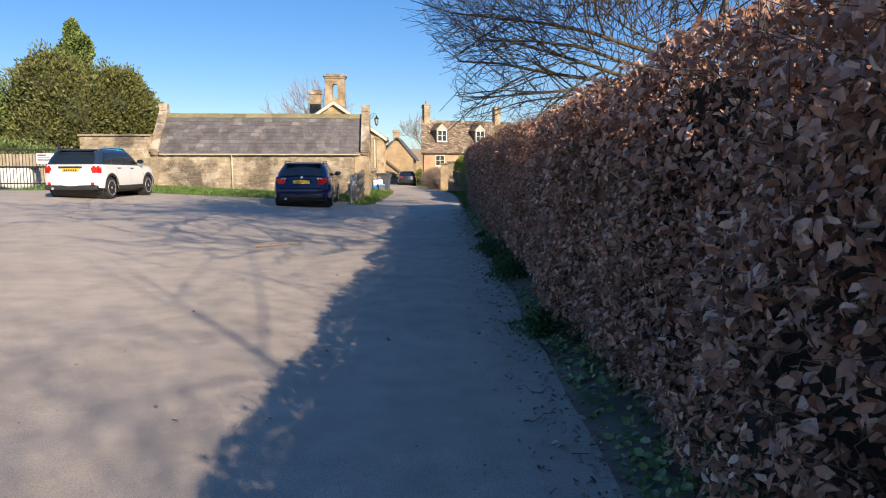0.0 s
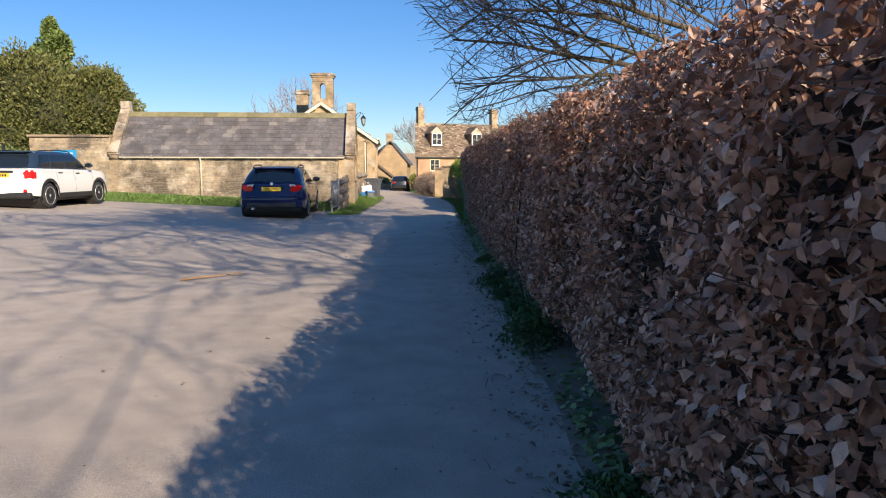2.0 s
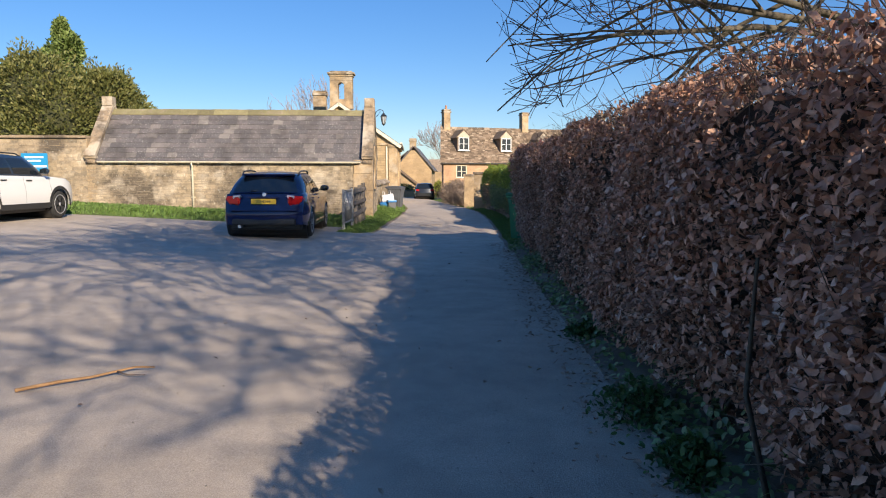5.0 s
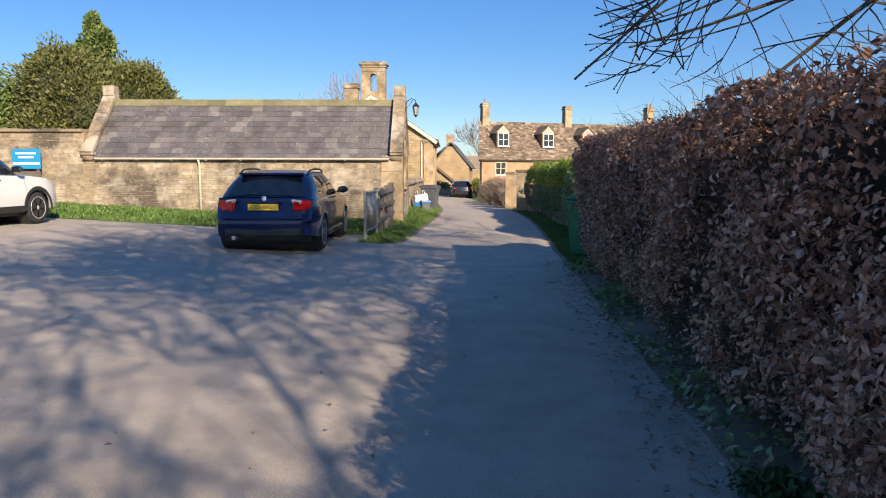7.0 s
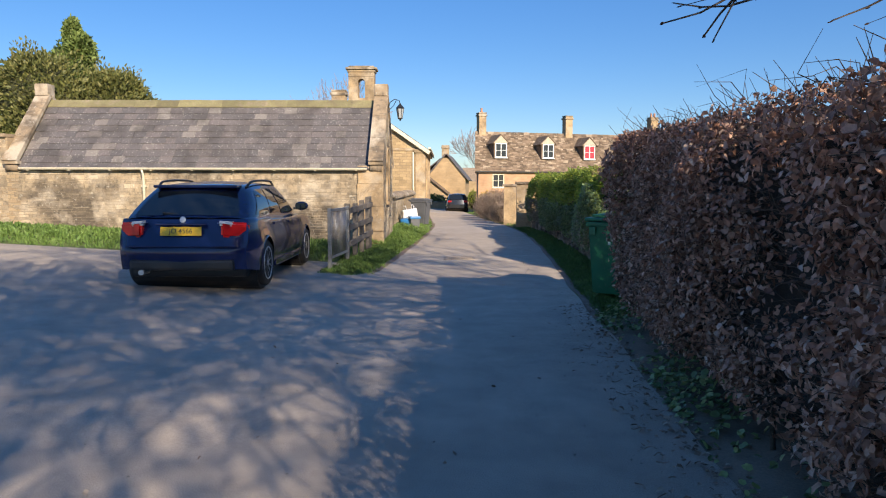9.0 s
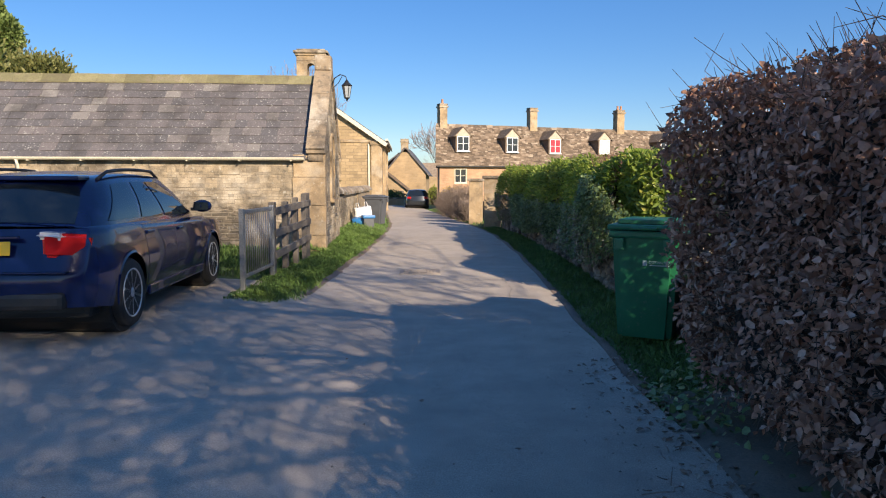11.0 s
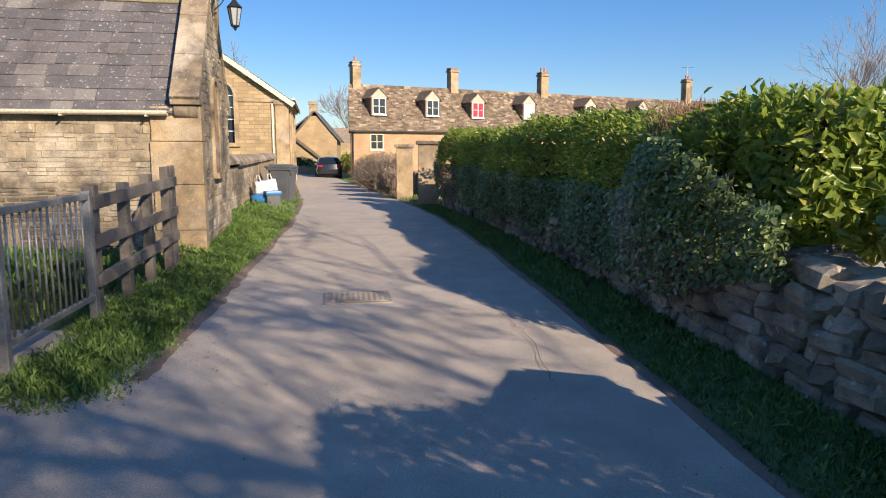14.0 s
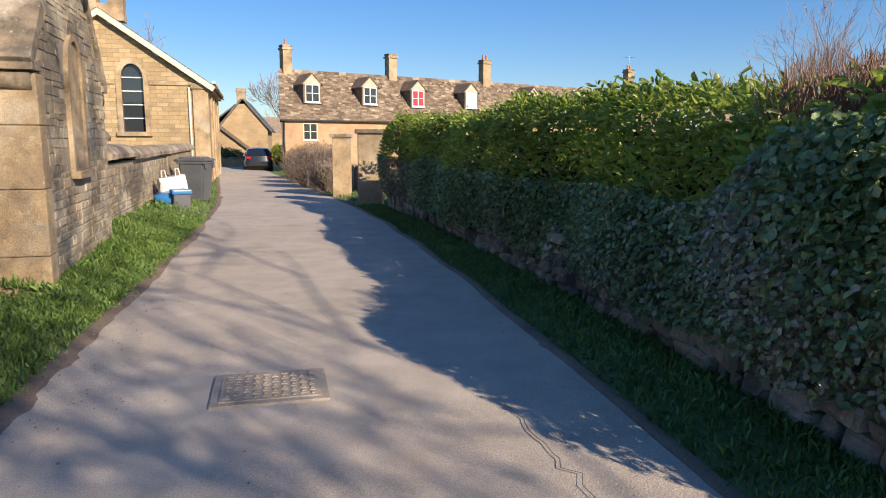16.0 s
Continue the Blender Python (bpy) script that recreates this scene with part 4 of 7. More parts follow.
grass_patch("verge_grass", "grass verge by the gate piers and shrubs", far_verge, (-4.5, 2.0, 37.5, 66.0), 15000, 0.16, 0.05)


def soil_edges():
    """Bare reddish soil where the verges meet the asphalt."""
    soil = mottled("reddish soil", [(0.3, (0.15, 0.10, 0.07)), (0.7, (0.27, 0.19, 0.14))], 3.0, 70.0, relief=0.7, depth=0.01)
    for edge, s, y0, y1, label in ((lane_left, 1, 24.5, 56.0, "reddish bare soil edge along the west verge"), (lane_right, -1, 20.6, 60.0, "bare soil edge along the east verge")):
        verts, faces = [], []
        ys = np.arange(y0, y1, 0.12)
        for y in ys:
            w = (0.09 if s > 0 else -0.01) + 0.09 * noise.noise(Vector((y * 0.9, s, 0))) + 0.08 * noise.noise(Vector((y * 4.1, s, 2)))
            e = edge(y)
            for f, z in ((-0.10, -0.004), (-0.03, 0.016), (max(w, 0.0), 0.0)):
                x = e + s * f
                verts.append((x, y, ground_z(x, y) + z - (0.012 if f == max(w, 0.0) else 0)))
        for k in range(len(ys) - 1):
            for j in range(2):
                faces.append((k * 3 + j, k * 3 + j + 1, k * 3 + j + 4, k * 3 + j + 3))
        tagged(sheet("soil_edge", verts, faces, soil, smooth=True), label, "soil", kind="structure")


soil_edges()


# ---- dry stone wall and green hedge ----
def rough_stone(w, h, d, mat):
    bm = bmesh.new()
    add_box(bm, -w / 2, w / 2, -d / 2, d / 2, 0, h)
    bmesh.ops.bevel(bm, geom=bm.edges[:], offset=min(h, w) * 0.2, segments=1, affect="EDGES")
    for v in bm.verts:
        v.co += noise.noise_vector(v.co * 7 + Vector((w * 31, h * 17, d * 7 + len(bm.verts)))) * 0.045 + Vector(rng.uniform(-0.011, 0.011, 3))
    return mesh_of("stone", bm, mat)


def dry_wall():
    w = thing("dry_stone_wall", pose(1.4, 28, 0), "low dry stone wall with lichen and rough coping", "wall", kind="structure")
    core = bmesh.new()
    ys = np.linspace(20.8, 37.4, 60)
    for a, b in zip(ys, ys[1:]):
        x = wall_line((a + b) / 2)
        add_box(core, x + 0.1 - 1.4, x + 0.36 - 1.4, a - 28, b - 28, -0.05, 0.48 if a > 23.4 else 0.6)
    # the core's dark colour paints in the shade between the stones
    part("core", core, SHADE_CORE, w)
    shapes = [rough_stone(l, h, 0.2, DRYSTONE) for l, h in ((0.2, 0.08), (0.26, 0.1), (0.30, 0.1), (0.24, 0.13), (0.34, 0.12), (0.18, 0.12), (0.14, 0.09), (0.38, 0.14))]
    sizes = [(0.2, 0.08), (0.26, 0.1), (0.30, 0.1), (0.24, 0.13), (0.34, 0.12), (0.18, 0.12), (0.14, 0.09), (0.38, 0.14)]
    z, count = 0.0, 0
    for course in range(6):
        h = (0.12, 0.11, 0.10, 0.10, 0.09, 0.09)[course]
        y = 20.8 + rng.uniform(0, 0.2)
        stop = 31.5 if course < 4 else 29.0
        while y < stop:
            k = int(rng.integers(0, len(sizes)))
            l, sh = sizes[k]
            yy = y + l / 2
            ob = new("stone", shapes[k])
            ob.parent = w
            ob.matrix_basis = pose(wall_line(yy) + 0.08 + rng.uniform(-0.025, 0.03) - 1.4, yy - 28, z + rng.uniform(-0.008, 0.008), rng.uniform(-5, 5), rng.uniform(-4, 4), 90 + rng.uniform(-8, 8)) @ Matrix.Diagonal((1, 1, h / sh * rng.uniform(0.85, 1.2), 1))
            y += l + 0.008
            count += 1
        z += h
    # upright coping stones
    for k in range(26):
        y = 20.9 + k * 0.3 + rng.uniform(-0.05, 0.05)
        if y > 28.3:
            break
        ob = new("coping_stone", shapes[int(rng.integers(1, 5))])
        ob.parent = w
        ob.matrix_basis = pose(wall_line(y) + 0.2 - 1.4, y - 28, z + rng.uniform(-0.03, 0.03), rng.uniform(-8, 8), rng.uniform(-12, 12), 80 + rng.uniform(-25, 25)) @ Matrix.Diagonal((1.1, 1.8, 1.35, 1))
    rest = bmesh.new()
    for course in range(5):
        y = 29.0 if course >= 4 else 31.5
        while y < 37.2:
            l = rng.uniform(0.2, 0.45)
            x = wall_line(y) - 1.4
            add_box(rest, x + rng.uniform(-0.02, 0.02), x + 0.2, y - 28, y + l - 28 - 0.01, course * 0.11, course * 0.11 + 0.1)
            y += l
    part("masonry", rest, stone_material("dry stone far", [(0.25, (0.17, 0.15, 0.12)), (0.75, (0.36, 0.31, 0.25))], island=0.3, lichen=0.6), w)["kind"] = "stuff"


dry_wall()


def green_hedge():
    h = thing("laurel_hedge", pose(1.9, 30, 0), "glossy green laurel hedge grown over with ivy", "hedge")
    o = np.array([1.9, 30.0, 0.0])

    def face(y, z):
        x = np.array([wall_line(v) for v in np.atleast_1d(y)])
        return x + 0.02 + 0.08 * np.sin(y * 1.1 + z * 2) + 0.06 * np.sin(y * 2.9) - 0.10 * np.sin(np.clip(z / 1.7, 0, 1) * 3.1) + 0.25 * np.clip((z - 1.5) / 0.3, 0, 1) ** 2

    def top(y):
        return 1.74 + 0.05 * np.sin(y * 0.9) + 0.04 * np.sin(y * 2.3) + 0.02 * (y < 25) + 0.0 * y

    Y1 = 36.7
    verts, faces = [], []
    ys = np.linspace(25.5, Y1 - 0.15, 60)
    for y in ys:
        t = float(top(y)) - 0.34
        for z in np.linspace(0.5, t, 8):
            verts.append((float(face(y, z)[0]) + 0.30, y, z))
        for z in np.linspace(t, 0.3, 8):
            verts.append((float(face(y, 1.0)[0]) + 1.3, y, z))
    verts = [(x - o[0], y - o[1], z) for x, y, z in verts]
    for i in range(len(ys) - 1):
        for j in range(16):
            a, b = i * 16 + j, i * 16 + (j + 1) % 16
            faces.append((a, b, b + 16, a + 16))
    faces += [tuple(range(16)), tuple(range((len(ys) - 1) * 16, len(ys) * 16))[::-1]]
    sheet("inside", verts, faces, SHADE_CORE, h)
    # laurel: upper face and top
    n = 19000
    y = rng.uniform(24.8, Y1, n)
    t = top(y)
    z = rng.uniform(0.85, 1.0, n) ** 1.0 * t - rng.random(n) ** 1.5 * 0.7
    x = face(y, z) + np.abs(rng.normal(0, 0.08, n)) - 0.03
    roof = rng.random(n) < 0.35
    x = np.where(roof, face(y, 1.7) + rng.random(n) * 1.1, x)
    z = np.where(roof, t + rng.normal(-0.04, 0.05, n), z)
    keep = ~((np.abs(y - 25.75) < 0.4) & (z > 1.45) & (rng.random(n) < 0.85))
    x, y, z = x[keep], y[keep], z[keep]
    n = len(x)
    at = np.stack([x, y, z], 1) - o
    axis = np.stack([rng.normal(-0.6, 0.5, n), rng.normal(-0.1, 0.6, n), rng.normal(0.25, 0.45, n)], 1)
    normal = np.stack([rng.normal(-0.9, 0.4, n), rng.normal(-0.2, 0.4, n), rng.normal(0.8, 0.4, n)], 1)
    size = rng.uniform(0.055, 0.11, n)
    leaf_cloud("laurel_leaves", at, axis, normal, size, size * 0.36, LAUREL, h, 0.25)
    # big laurel bush at the near end
    n = 5600
    c = np.array([2.02, 24.72, 1.24])
    d = rand_dirs(n)
    d = d / ((d ** 4).sum(1, keepdims=True) ** 0.25) * np.array([0.52, 0.58, 0.56]) * (rng.uniform(0.80, 1.04, (n, 1)) + 0.10 * np.sin(d[:, 1:2] * 7 + d[:, :1] * 5))
    at = c + d
    keep = (at[:, 2] > 0.68) & (at[:, 2] < 1.72 + 0.05 * np.sin(at[:, 1] * 9))
    at, d = at[keep] - o, d[keep]
    n = len(at)
    size = rng.uniform(0.07, 0.13, n)
    leaf_cloud("laurel_leaves", at, rand_dirs(n) + d * 0.5 + np.array([0, 0, 0.25]), unit(d) * 1.3 + np.array([0, 0, 0.4]) + rand_dirs(n) * 0.45, size, size * 0.42, LAUREL, h, 0.25)
    b = bmesh.new()
    bmesh.ops.create_icosphere(b, subdivisions=3, radius=1.0)
    for v in b.verts:
        v.co = Vector((v.co.x * 0.32, v.co.y * 0.30, v.co.z * 0.36)) * (1 + 0.2 * noise.noise(v.co * 2)) + Vector(c - o)
    part("inside", b, SHADE_CORE, h)
    ivy = thing("ivy_mass", pose(1.4, 27, 0), "dark trailing ivy hanging over the stone wall", "ivy")
    oi = np.array([1.4, 27.0, 0.0])
    n = 62000
    y = rng.uniform(24.0, Y1, n)
    z = 0.22 + rng.random(n) ** 0.8 * 1.3
    bulge = 0.07 * np.exp(-((y - 25.3) / 0.9) ** 2)
    low = 0.25 + 0.20 * np.array([noise.noise(Vector((v * 0.6, 4, 0))) for v in y]) + 0.38 * np.exp(-((y - 23.9) / 1.0) ** 2)
    high = 1.02 + 0.22 * np.array([noise.noise(Vector((v * 0.7, 9, 0))) for v in y]) + 0.42 * np.exp(-((y - 25.4) / 0.9) ** 2)
    keep = (z > low) & (z < high)
    y, z, bulge = y[keep], z[keep], bulge[keep]
    n = len(y)
    x = face(y, z) - bulge * 1.3 + np.abs(rng.normal(0, 0.08, n)) - 0.10
    at = np.stack([x, y, z], 1) - oi
    dry = np.array([noise.noise(Vector((a * 0.55, b * 0.9, 11))) for a, b in zip(y, z)]) + rng.normal(0, 0.15, n) > 0.12
    axis = np.stack([rng.normal(-0.5, 0.4, n), rng.normal(0, 0.6, n), rng.normal(-0.5, 0.5, n)], 1)
    normal = np.stack([rng.normal(-0.7, 0.4, n), rng.normal(-0.1, 0.4, n), rng.normal(0.7, 0.4, n)], 1)
    for sel, mat, s0, s1 in ((~dry, IVY, 0.024, 0.055), (dry, DRY_IVY, 0.02, 0.042)):
        size = rng.uniform(s0, s1, sel.sum())
        leaf_cloud("ivy_leaves", at[sel], axis[sel], normal[sel], size, size * 0.8, mat, ivy, 0.3, crumple=0.06)
    n = 2600
    y = rng.uniform(24.5, Y1 - 0.3, n)
    z = rng.uniform(0.35, 1.1, n)
    a = np.stack([face(y, z) + 0.02, y, z], 1) - oi
    b = a + np.stack([rng.normal(-0.05, 0.04, n), rng.normal(0, 0.10, n), rng.normal(-0.03, 0.12, n)], 1)
    twig_cloud("stem_growth", a, b, 0.003, 0.0015, mottled("grey ivy stems", [(0.3, (0.16, 0.14, 0.12)), (0.7, (0.27, 0.24, 0.21))], 4, 40, 0.8, 0, 0), ivy, 0.25)
    # ivy trailing on towards the gap, low on the wall
    n = 2200
    d = rand_dirs(n)
    at = np.array([2.12, 23.5, 0.98]) + d * np.array([0.40, 0.5, 0.24]) * rng.uniform(0.7, 1.05, (n, 1))
    size = rng.uniform(0.04, 0.075, n)
    leaf_cloud("ivy_leaves", at - oi, d + rand_dirs(n) * 0.7, d + np.array([0, 0, 0.8]), size, size * 0.8, IVY, ivy, 0.2)
    # brown clipped stems on the hedge top
    n = 900
    y = rng.uniform(25.35, 26.15, n)
    a = np.stack([rng.uniform(1.42, 2.1, n), y, np.full(n, 1.35)], 1) - o
    b = a + np.stack([rng.normal(-0.02, 0.08, n), rng.normal(0, 0.06, n), rng.uniform(0.30, 0.46, n)], 1)
    twig_cloud("clipped_growth", a, b, 0.004, 0.002, mottled("reddish stems", [(0.3, (0.17, 0.09, 0.06)), (0.7, (0.30, 0.18, 0.12))], 4, 40, 0.8, 0, 0), h, 0.1)


green_hedge()


# ---- bare trees ----
DARK_TWIG = mottled("dark twigs", [(0.3, (0.045, 0.032, 0.025)), (0.7, (0.10, 0.075, 0.058))], 4.0, 60.0, 0.8, 0, 0)
BUD = mottled("dark buds", [(0.3, (0.06, 0.035, 0.03)), (0.7, (0.12, 0.07, 0.055))], 6, 40, 0.6, 0, 0)


def grow(seed, start, direction, length, radius, levels, spread, droop, children, thin=0.0028, kink=0.16):
    """Branch lines of a bare tree: (points, radii, level) tuples."""
    r = np.random.default_rng(seed)
    out, queue = [], [(np.array(start, float), unit(np.array([direction], float))[0], length, radius, 0)]
    while queue:
        p, d, l, rad, lev = queue.pop()
        steps = 6 if lev < 2 else 5
        pts, rads = [p.copy()], [rad]
        for k in range(steps):
            pull = np.array([0, 0, -droop * (0.4 + 0.6 * lev / levels) * (k / steps)]) + r.normal(0, kink, 3)
            if lev >= 2:
                pull[2] += 0.55 * k / steps
            d = d + pull * 0.5
            d = d / np.linalg.norm(d)
            p = p + d * l / steps
            pts.append(p.copy())
            rads.append(rad * (1 - 0.75 * (k + 1) / steps) if lev else rad * (1 - 0.86 * (k + 1) / steps))
        out.append((pts, rads, lev))
        if lev < levels:
            for c in range(children[lev]):
                f = 0.25 + 0.75 * (c + r.random()) / children[lev]
                i = min(int(f * steps), steps - 1)
                w = f * steps - i
                q = pts[i] * (1 - w) + pts[i + 1] * w
                axis = unit(np.array([pts[i + 1] - pts[i]]))[0]
                side = unit(np.cross(axis[None], r.normal(size=(1, 3))))[0]
                nd = axis * math.cos(spread[lev]) + side * math.sin(spread[lev])
                queue.append((q, nd, l * r.uniform(0.42, 0.72), max(rads[i] * r.uniform(0.42, 0.62), thin), lev + 1))
    return out


def bare_tree(name, at, lines, label, mat_big, mat_small, buds=0.0):
    """One tree: trunk and limbs as tubes, the thin growth joined."""
    t = thing(name, pose(*at), label, "tree")
    fine = []
    big = bmesh.new()
    for pts, rads, lev in lines:
        if lev == 0:
            part("trunk", tube(pts, rads, 12), mat_big, t, smooth=True)
        elif lev == 1:
            part("limb", tube(pts, rads, 8), mat_big, t, smooth=True)
        elif lev == 2:
            add_tube(big, pts, rads, 5, False)
        else:
            fine.append((pts, rads))
    if big.verts:
        part("branch_growth", big, mat_big, t, smooth=True)["kind"] = "stuff"
    verts, faces, base = [], [], 0
    tips = []
    for pts, rads in fine:
        pts = np.array(pts)
        d = unit(np.gradient(pts, axis=0))
        s = unit(np.cross(d, np.array([0.31, 0.2, 0.93])))
        w = np.cross(d, s)
        n = len(pts)
        rr = np.maximum(np.array(rads), 0.0016)[:, None]
        for a in (0, 2.094, 4.189):
            verts.append(pts + rr * (s * math.cos(a) + w * math.sin(a)))
        for k in range(n - 1):
            for a in range(3):
                b = (a + 1) % 3
                faces.append((base + a * n + k, base + b * n + k, base + b * n + k + 1, base + a * n + k + 1))
        base += 3 * n
        tips.append((pts[-1], d[-1]))
        for k in (2, 4):
            if k < n:
                tips.append((pts[k], d[k] + s[k]))
    if verts:
        ob = new("twig_growth", fast_mesh("twigs", np.concatenate(verts), faces, mat_small))
        ob.parent = t
        ob["kind"] = "stuff"
    if buds and tips:
        p = np.array([a for a, _ in tips])
        d = unit(np.array([b for _, b in tips]))
        n = len(p)
        leaf_cloud("buds", p - d * buds * 0.3, d, rand_dirs(n), buds, buds * 0.45, BUD, t, 0.05)
        leaf_cloud("buds", p - d * buds * 0.3, d, rand_dirs(n), buds, buds * 0.45, BUD, t, 0.05)
    return t


def lane_trees():
    """Three bare trees behind the beech hedge; the boughs of one hang low over it."""
    trunk = grow(3, (0, 0, 0), (-0.05, 0.02, 1), 7.5, 0.085, 4, (1.0, 0.75, 0.7, 0.6), 0.10, (18, 9, 6, 3), thin=0.010)
    low = []
    boughs = (((-0.15, 0, 2.5), (-1, 0.05, 0.12), 4.6, 11), ((-0.1, 0, 2.9), (-1, -0.35, 0.20), 5.0, 12), ((-0.1, 0.1, 3.1), (-1, 0.42, 0.14), 4.6, 13), ((0, 0, 3.5), (-1, -0.75, 0.18), 5.2, 14), ((0, 0, 3.8), (-1, -0.12, 0.22), 5.2, 15), ((0, 0, 2.7), (-0.9, -0.6, 0.08), 4.4, 16))
    for start, d, l, seed in boughs:
        low += [(p, r, lev + 1) for p, r, lev in grow(seed, start, d, l * 1.18, 0.06, 3, (0.75, 0.75, 0.7), 0.22, (11, 8, 5), kink=0.22, thin=0.008)]
    def trim(lines, ok):
        out = []
        for p, r, lev in lines:
            n = next((k for k, q in enumerate(p) if not ok(q)), len(p))
            if n >= 3 or lev == 0:
                out.append((p[:n] if lev else p, r[:n] if lev else r, lev))
        return out

    def clear(q):
        return q[2] > 2.2 + 0.12 * max(0, q[0] + 3.5) and q[0] > -5.0 - 0.6 * min(max(q[2] - 3.2, 0), 2) + 0.7 * noise.noise(Vector((q[1], q[2], 0))) and -4.2 < q[1] < 1.3

    low, trunk = trim(low, clear), trim(trunk, lambda q: 3.4 < q[2] < 8.2 and -3.9 < q[0] < 0.9)
    bare_tree("bare_tree", (5.2, 15.9, 0), trunk + low, "large bare tree with mossy drooping boughs", BARK, DARK_TWIG, 0.028)
    for seed, x, y, h, low_z, many, east in ((21, 3.6, 4.6, 8.4, 4.6, (20, 10, 7, 3), 2.2), (33, 4.4, -3.6, 8.6, 4.4, (9, 7, 5, 3), 9), (45, 4.2, -10.5, 9.0, 4.2, (8, 6, 5, 3), 9), (57, 3.7, 9.2, 8.0, 4.8, (19, 10, 7, 3), 0.9), (61, 5.3, 12.9, 8.2, 5.2, (18, 9, 6, 3), 1.0), (67, 5.4, 17.9, 7.0, 4.6, (12, 7, 5, 3), 0.6)):
        lines = grow(seed, (0, 0, 0), (-0.06, 0.02, 1), h, 0.05, 4, (0.95, 0.8, 0.75, 0.65), 0.06, many, thin=0.018 if seed in (21, 57, 61, 67) else 0.008)
        bare_tree("bare_tree", (x, y, 0), trim(lines, lambda q: low_z < q[2] < 8.4 and q[0] < east), "tall bare tree standing behind the hedge", BARK, DARK_TWIG)


lane_trees()


# ---- evergreens behind the yard ----
def crown(name, at, lobes, count, size, mat, label, trunk_h, cone=False):
    """A tree with a trunk, limbs and a crown of many small sprays in uneven lobes."""
    t = thing(name, pose(*at), label, "tree")
    part("trunk", tube([(0, 0, -0.3), (0.1, 0, trunk_h * 0.5), (0, 0.1, trunk_h)], [0.4, 0.3, 0.12], 10), BARK, t, smooth=True)
    pts, out, core = [], [], bmesh.new()
    per = count // len(lobes)
    for k, (x, y, z, rx, rz) in enumerate(lobes):
        d = rand_dirs(per)
        wob = np.array([noise.noise(Vector(v * 2.2) + Vector((k * 5, 0, 0))) + 0.6 * noise.noise(Vector(v * 5.5) + Vector((k * 9, 0, 0))) for v in d])[:, None]
        r = (1 + 0.26 * wob) * rng.uniform(0.80, 1.03, (per, 1))
        pts.append(np.array([x, y, z]) + d * r * np.array([rx, rx, rz]))
        out.append(d)
        b = bmesh.new()
        bmesh.ops.create_icosphere(b, subdivisions=2, radius=1.0)
        for v in b.verts:
            f = 0.74 * (1 + 0.26 * noise.noise(v.co * 2.2 + Vector((k * 5, 0, 0))))
            v.co = Vector((x + v.co.x * rx * f, y + v.co.y * rx * f, z + v.co.z * rz * f))
        me = bpy.data.meshes.new("lobe")
        b.to_mesh(me)
        core.from_mesh(me)
        b.free()
        bpy.data.meshes.remove(me)
        add_tube(core, [(0, 0, trunk_h * 0.5), (x * 0.6, y * 0.6, z * 0.8), (x, y, z)], [0.12, 0.08, 0.04], 5)
    # lobes and limbs share a dark colour that stands for shade within the crown
    part("inner_crown", core, mattes["evergreen inner shade"], t)
    at3, d3 = np.concatenate(pts), np.concatenate(out)
    n = len(at3)
    s = rng.uniform(0.6, 1.3, n) * size
    ob = leaf_cloud("crown", at3, d3 + rand_dirs(n) * 0.75 + np.array([0, 0, 0.25]), rand_dirs(n), s, s * 0.5, mat, t, 0.3)


# darker than the sprays: the crown's inner shade is painted in
mattes = {"evergreen inner shade": mottled("evergreen inner shade", [(0.3, (0.03, 0.034, 0.012)), (0.7, (0.06, 0.06, 0.02))], 2.0, 20.0, 0.95, 0.8, 0.05)}


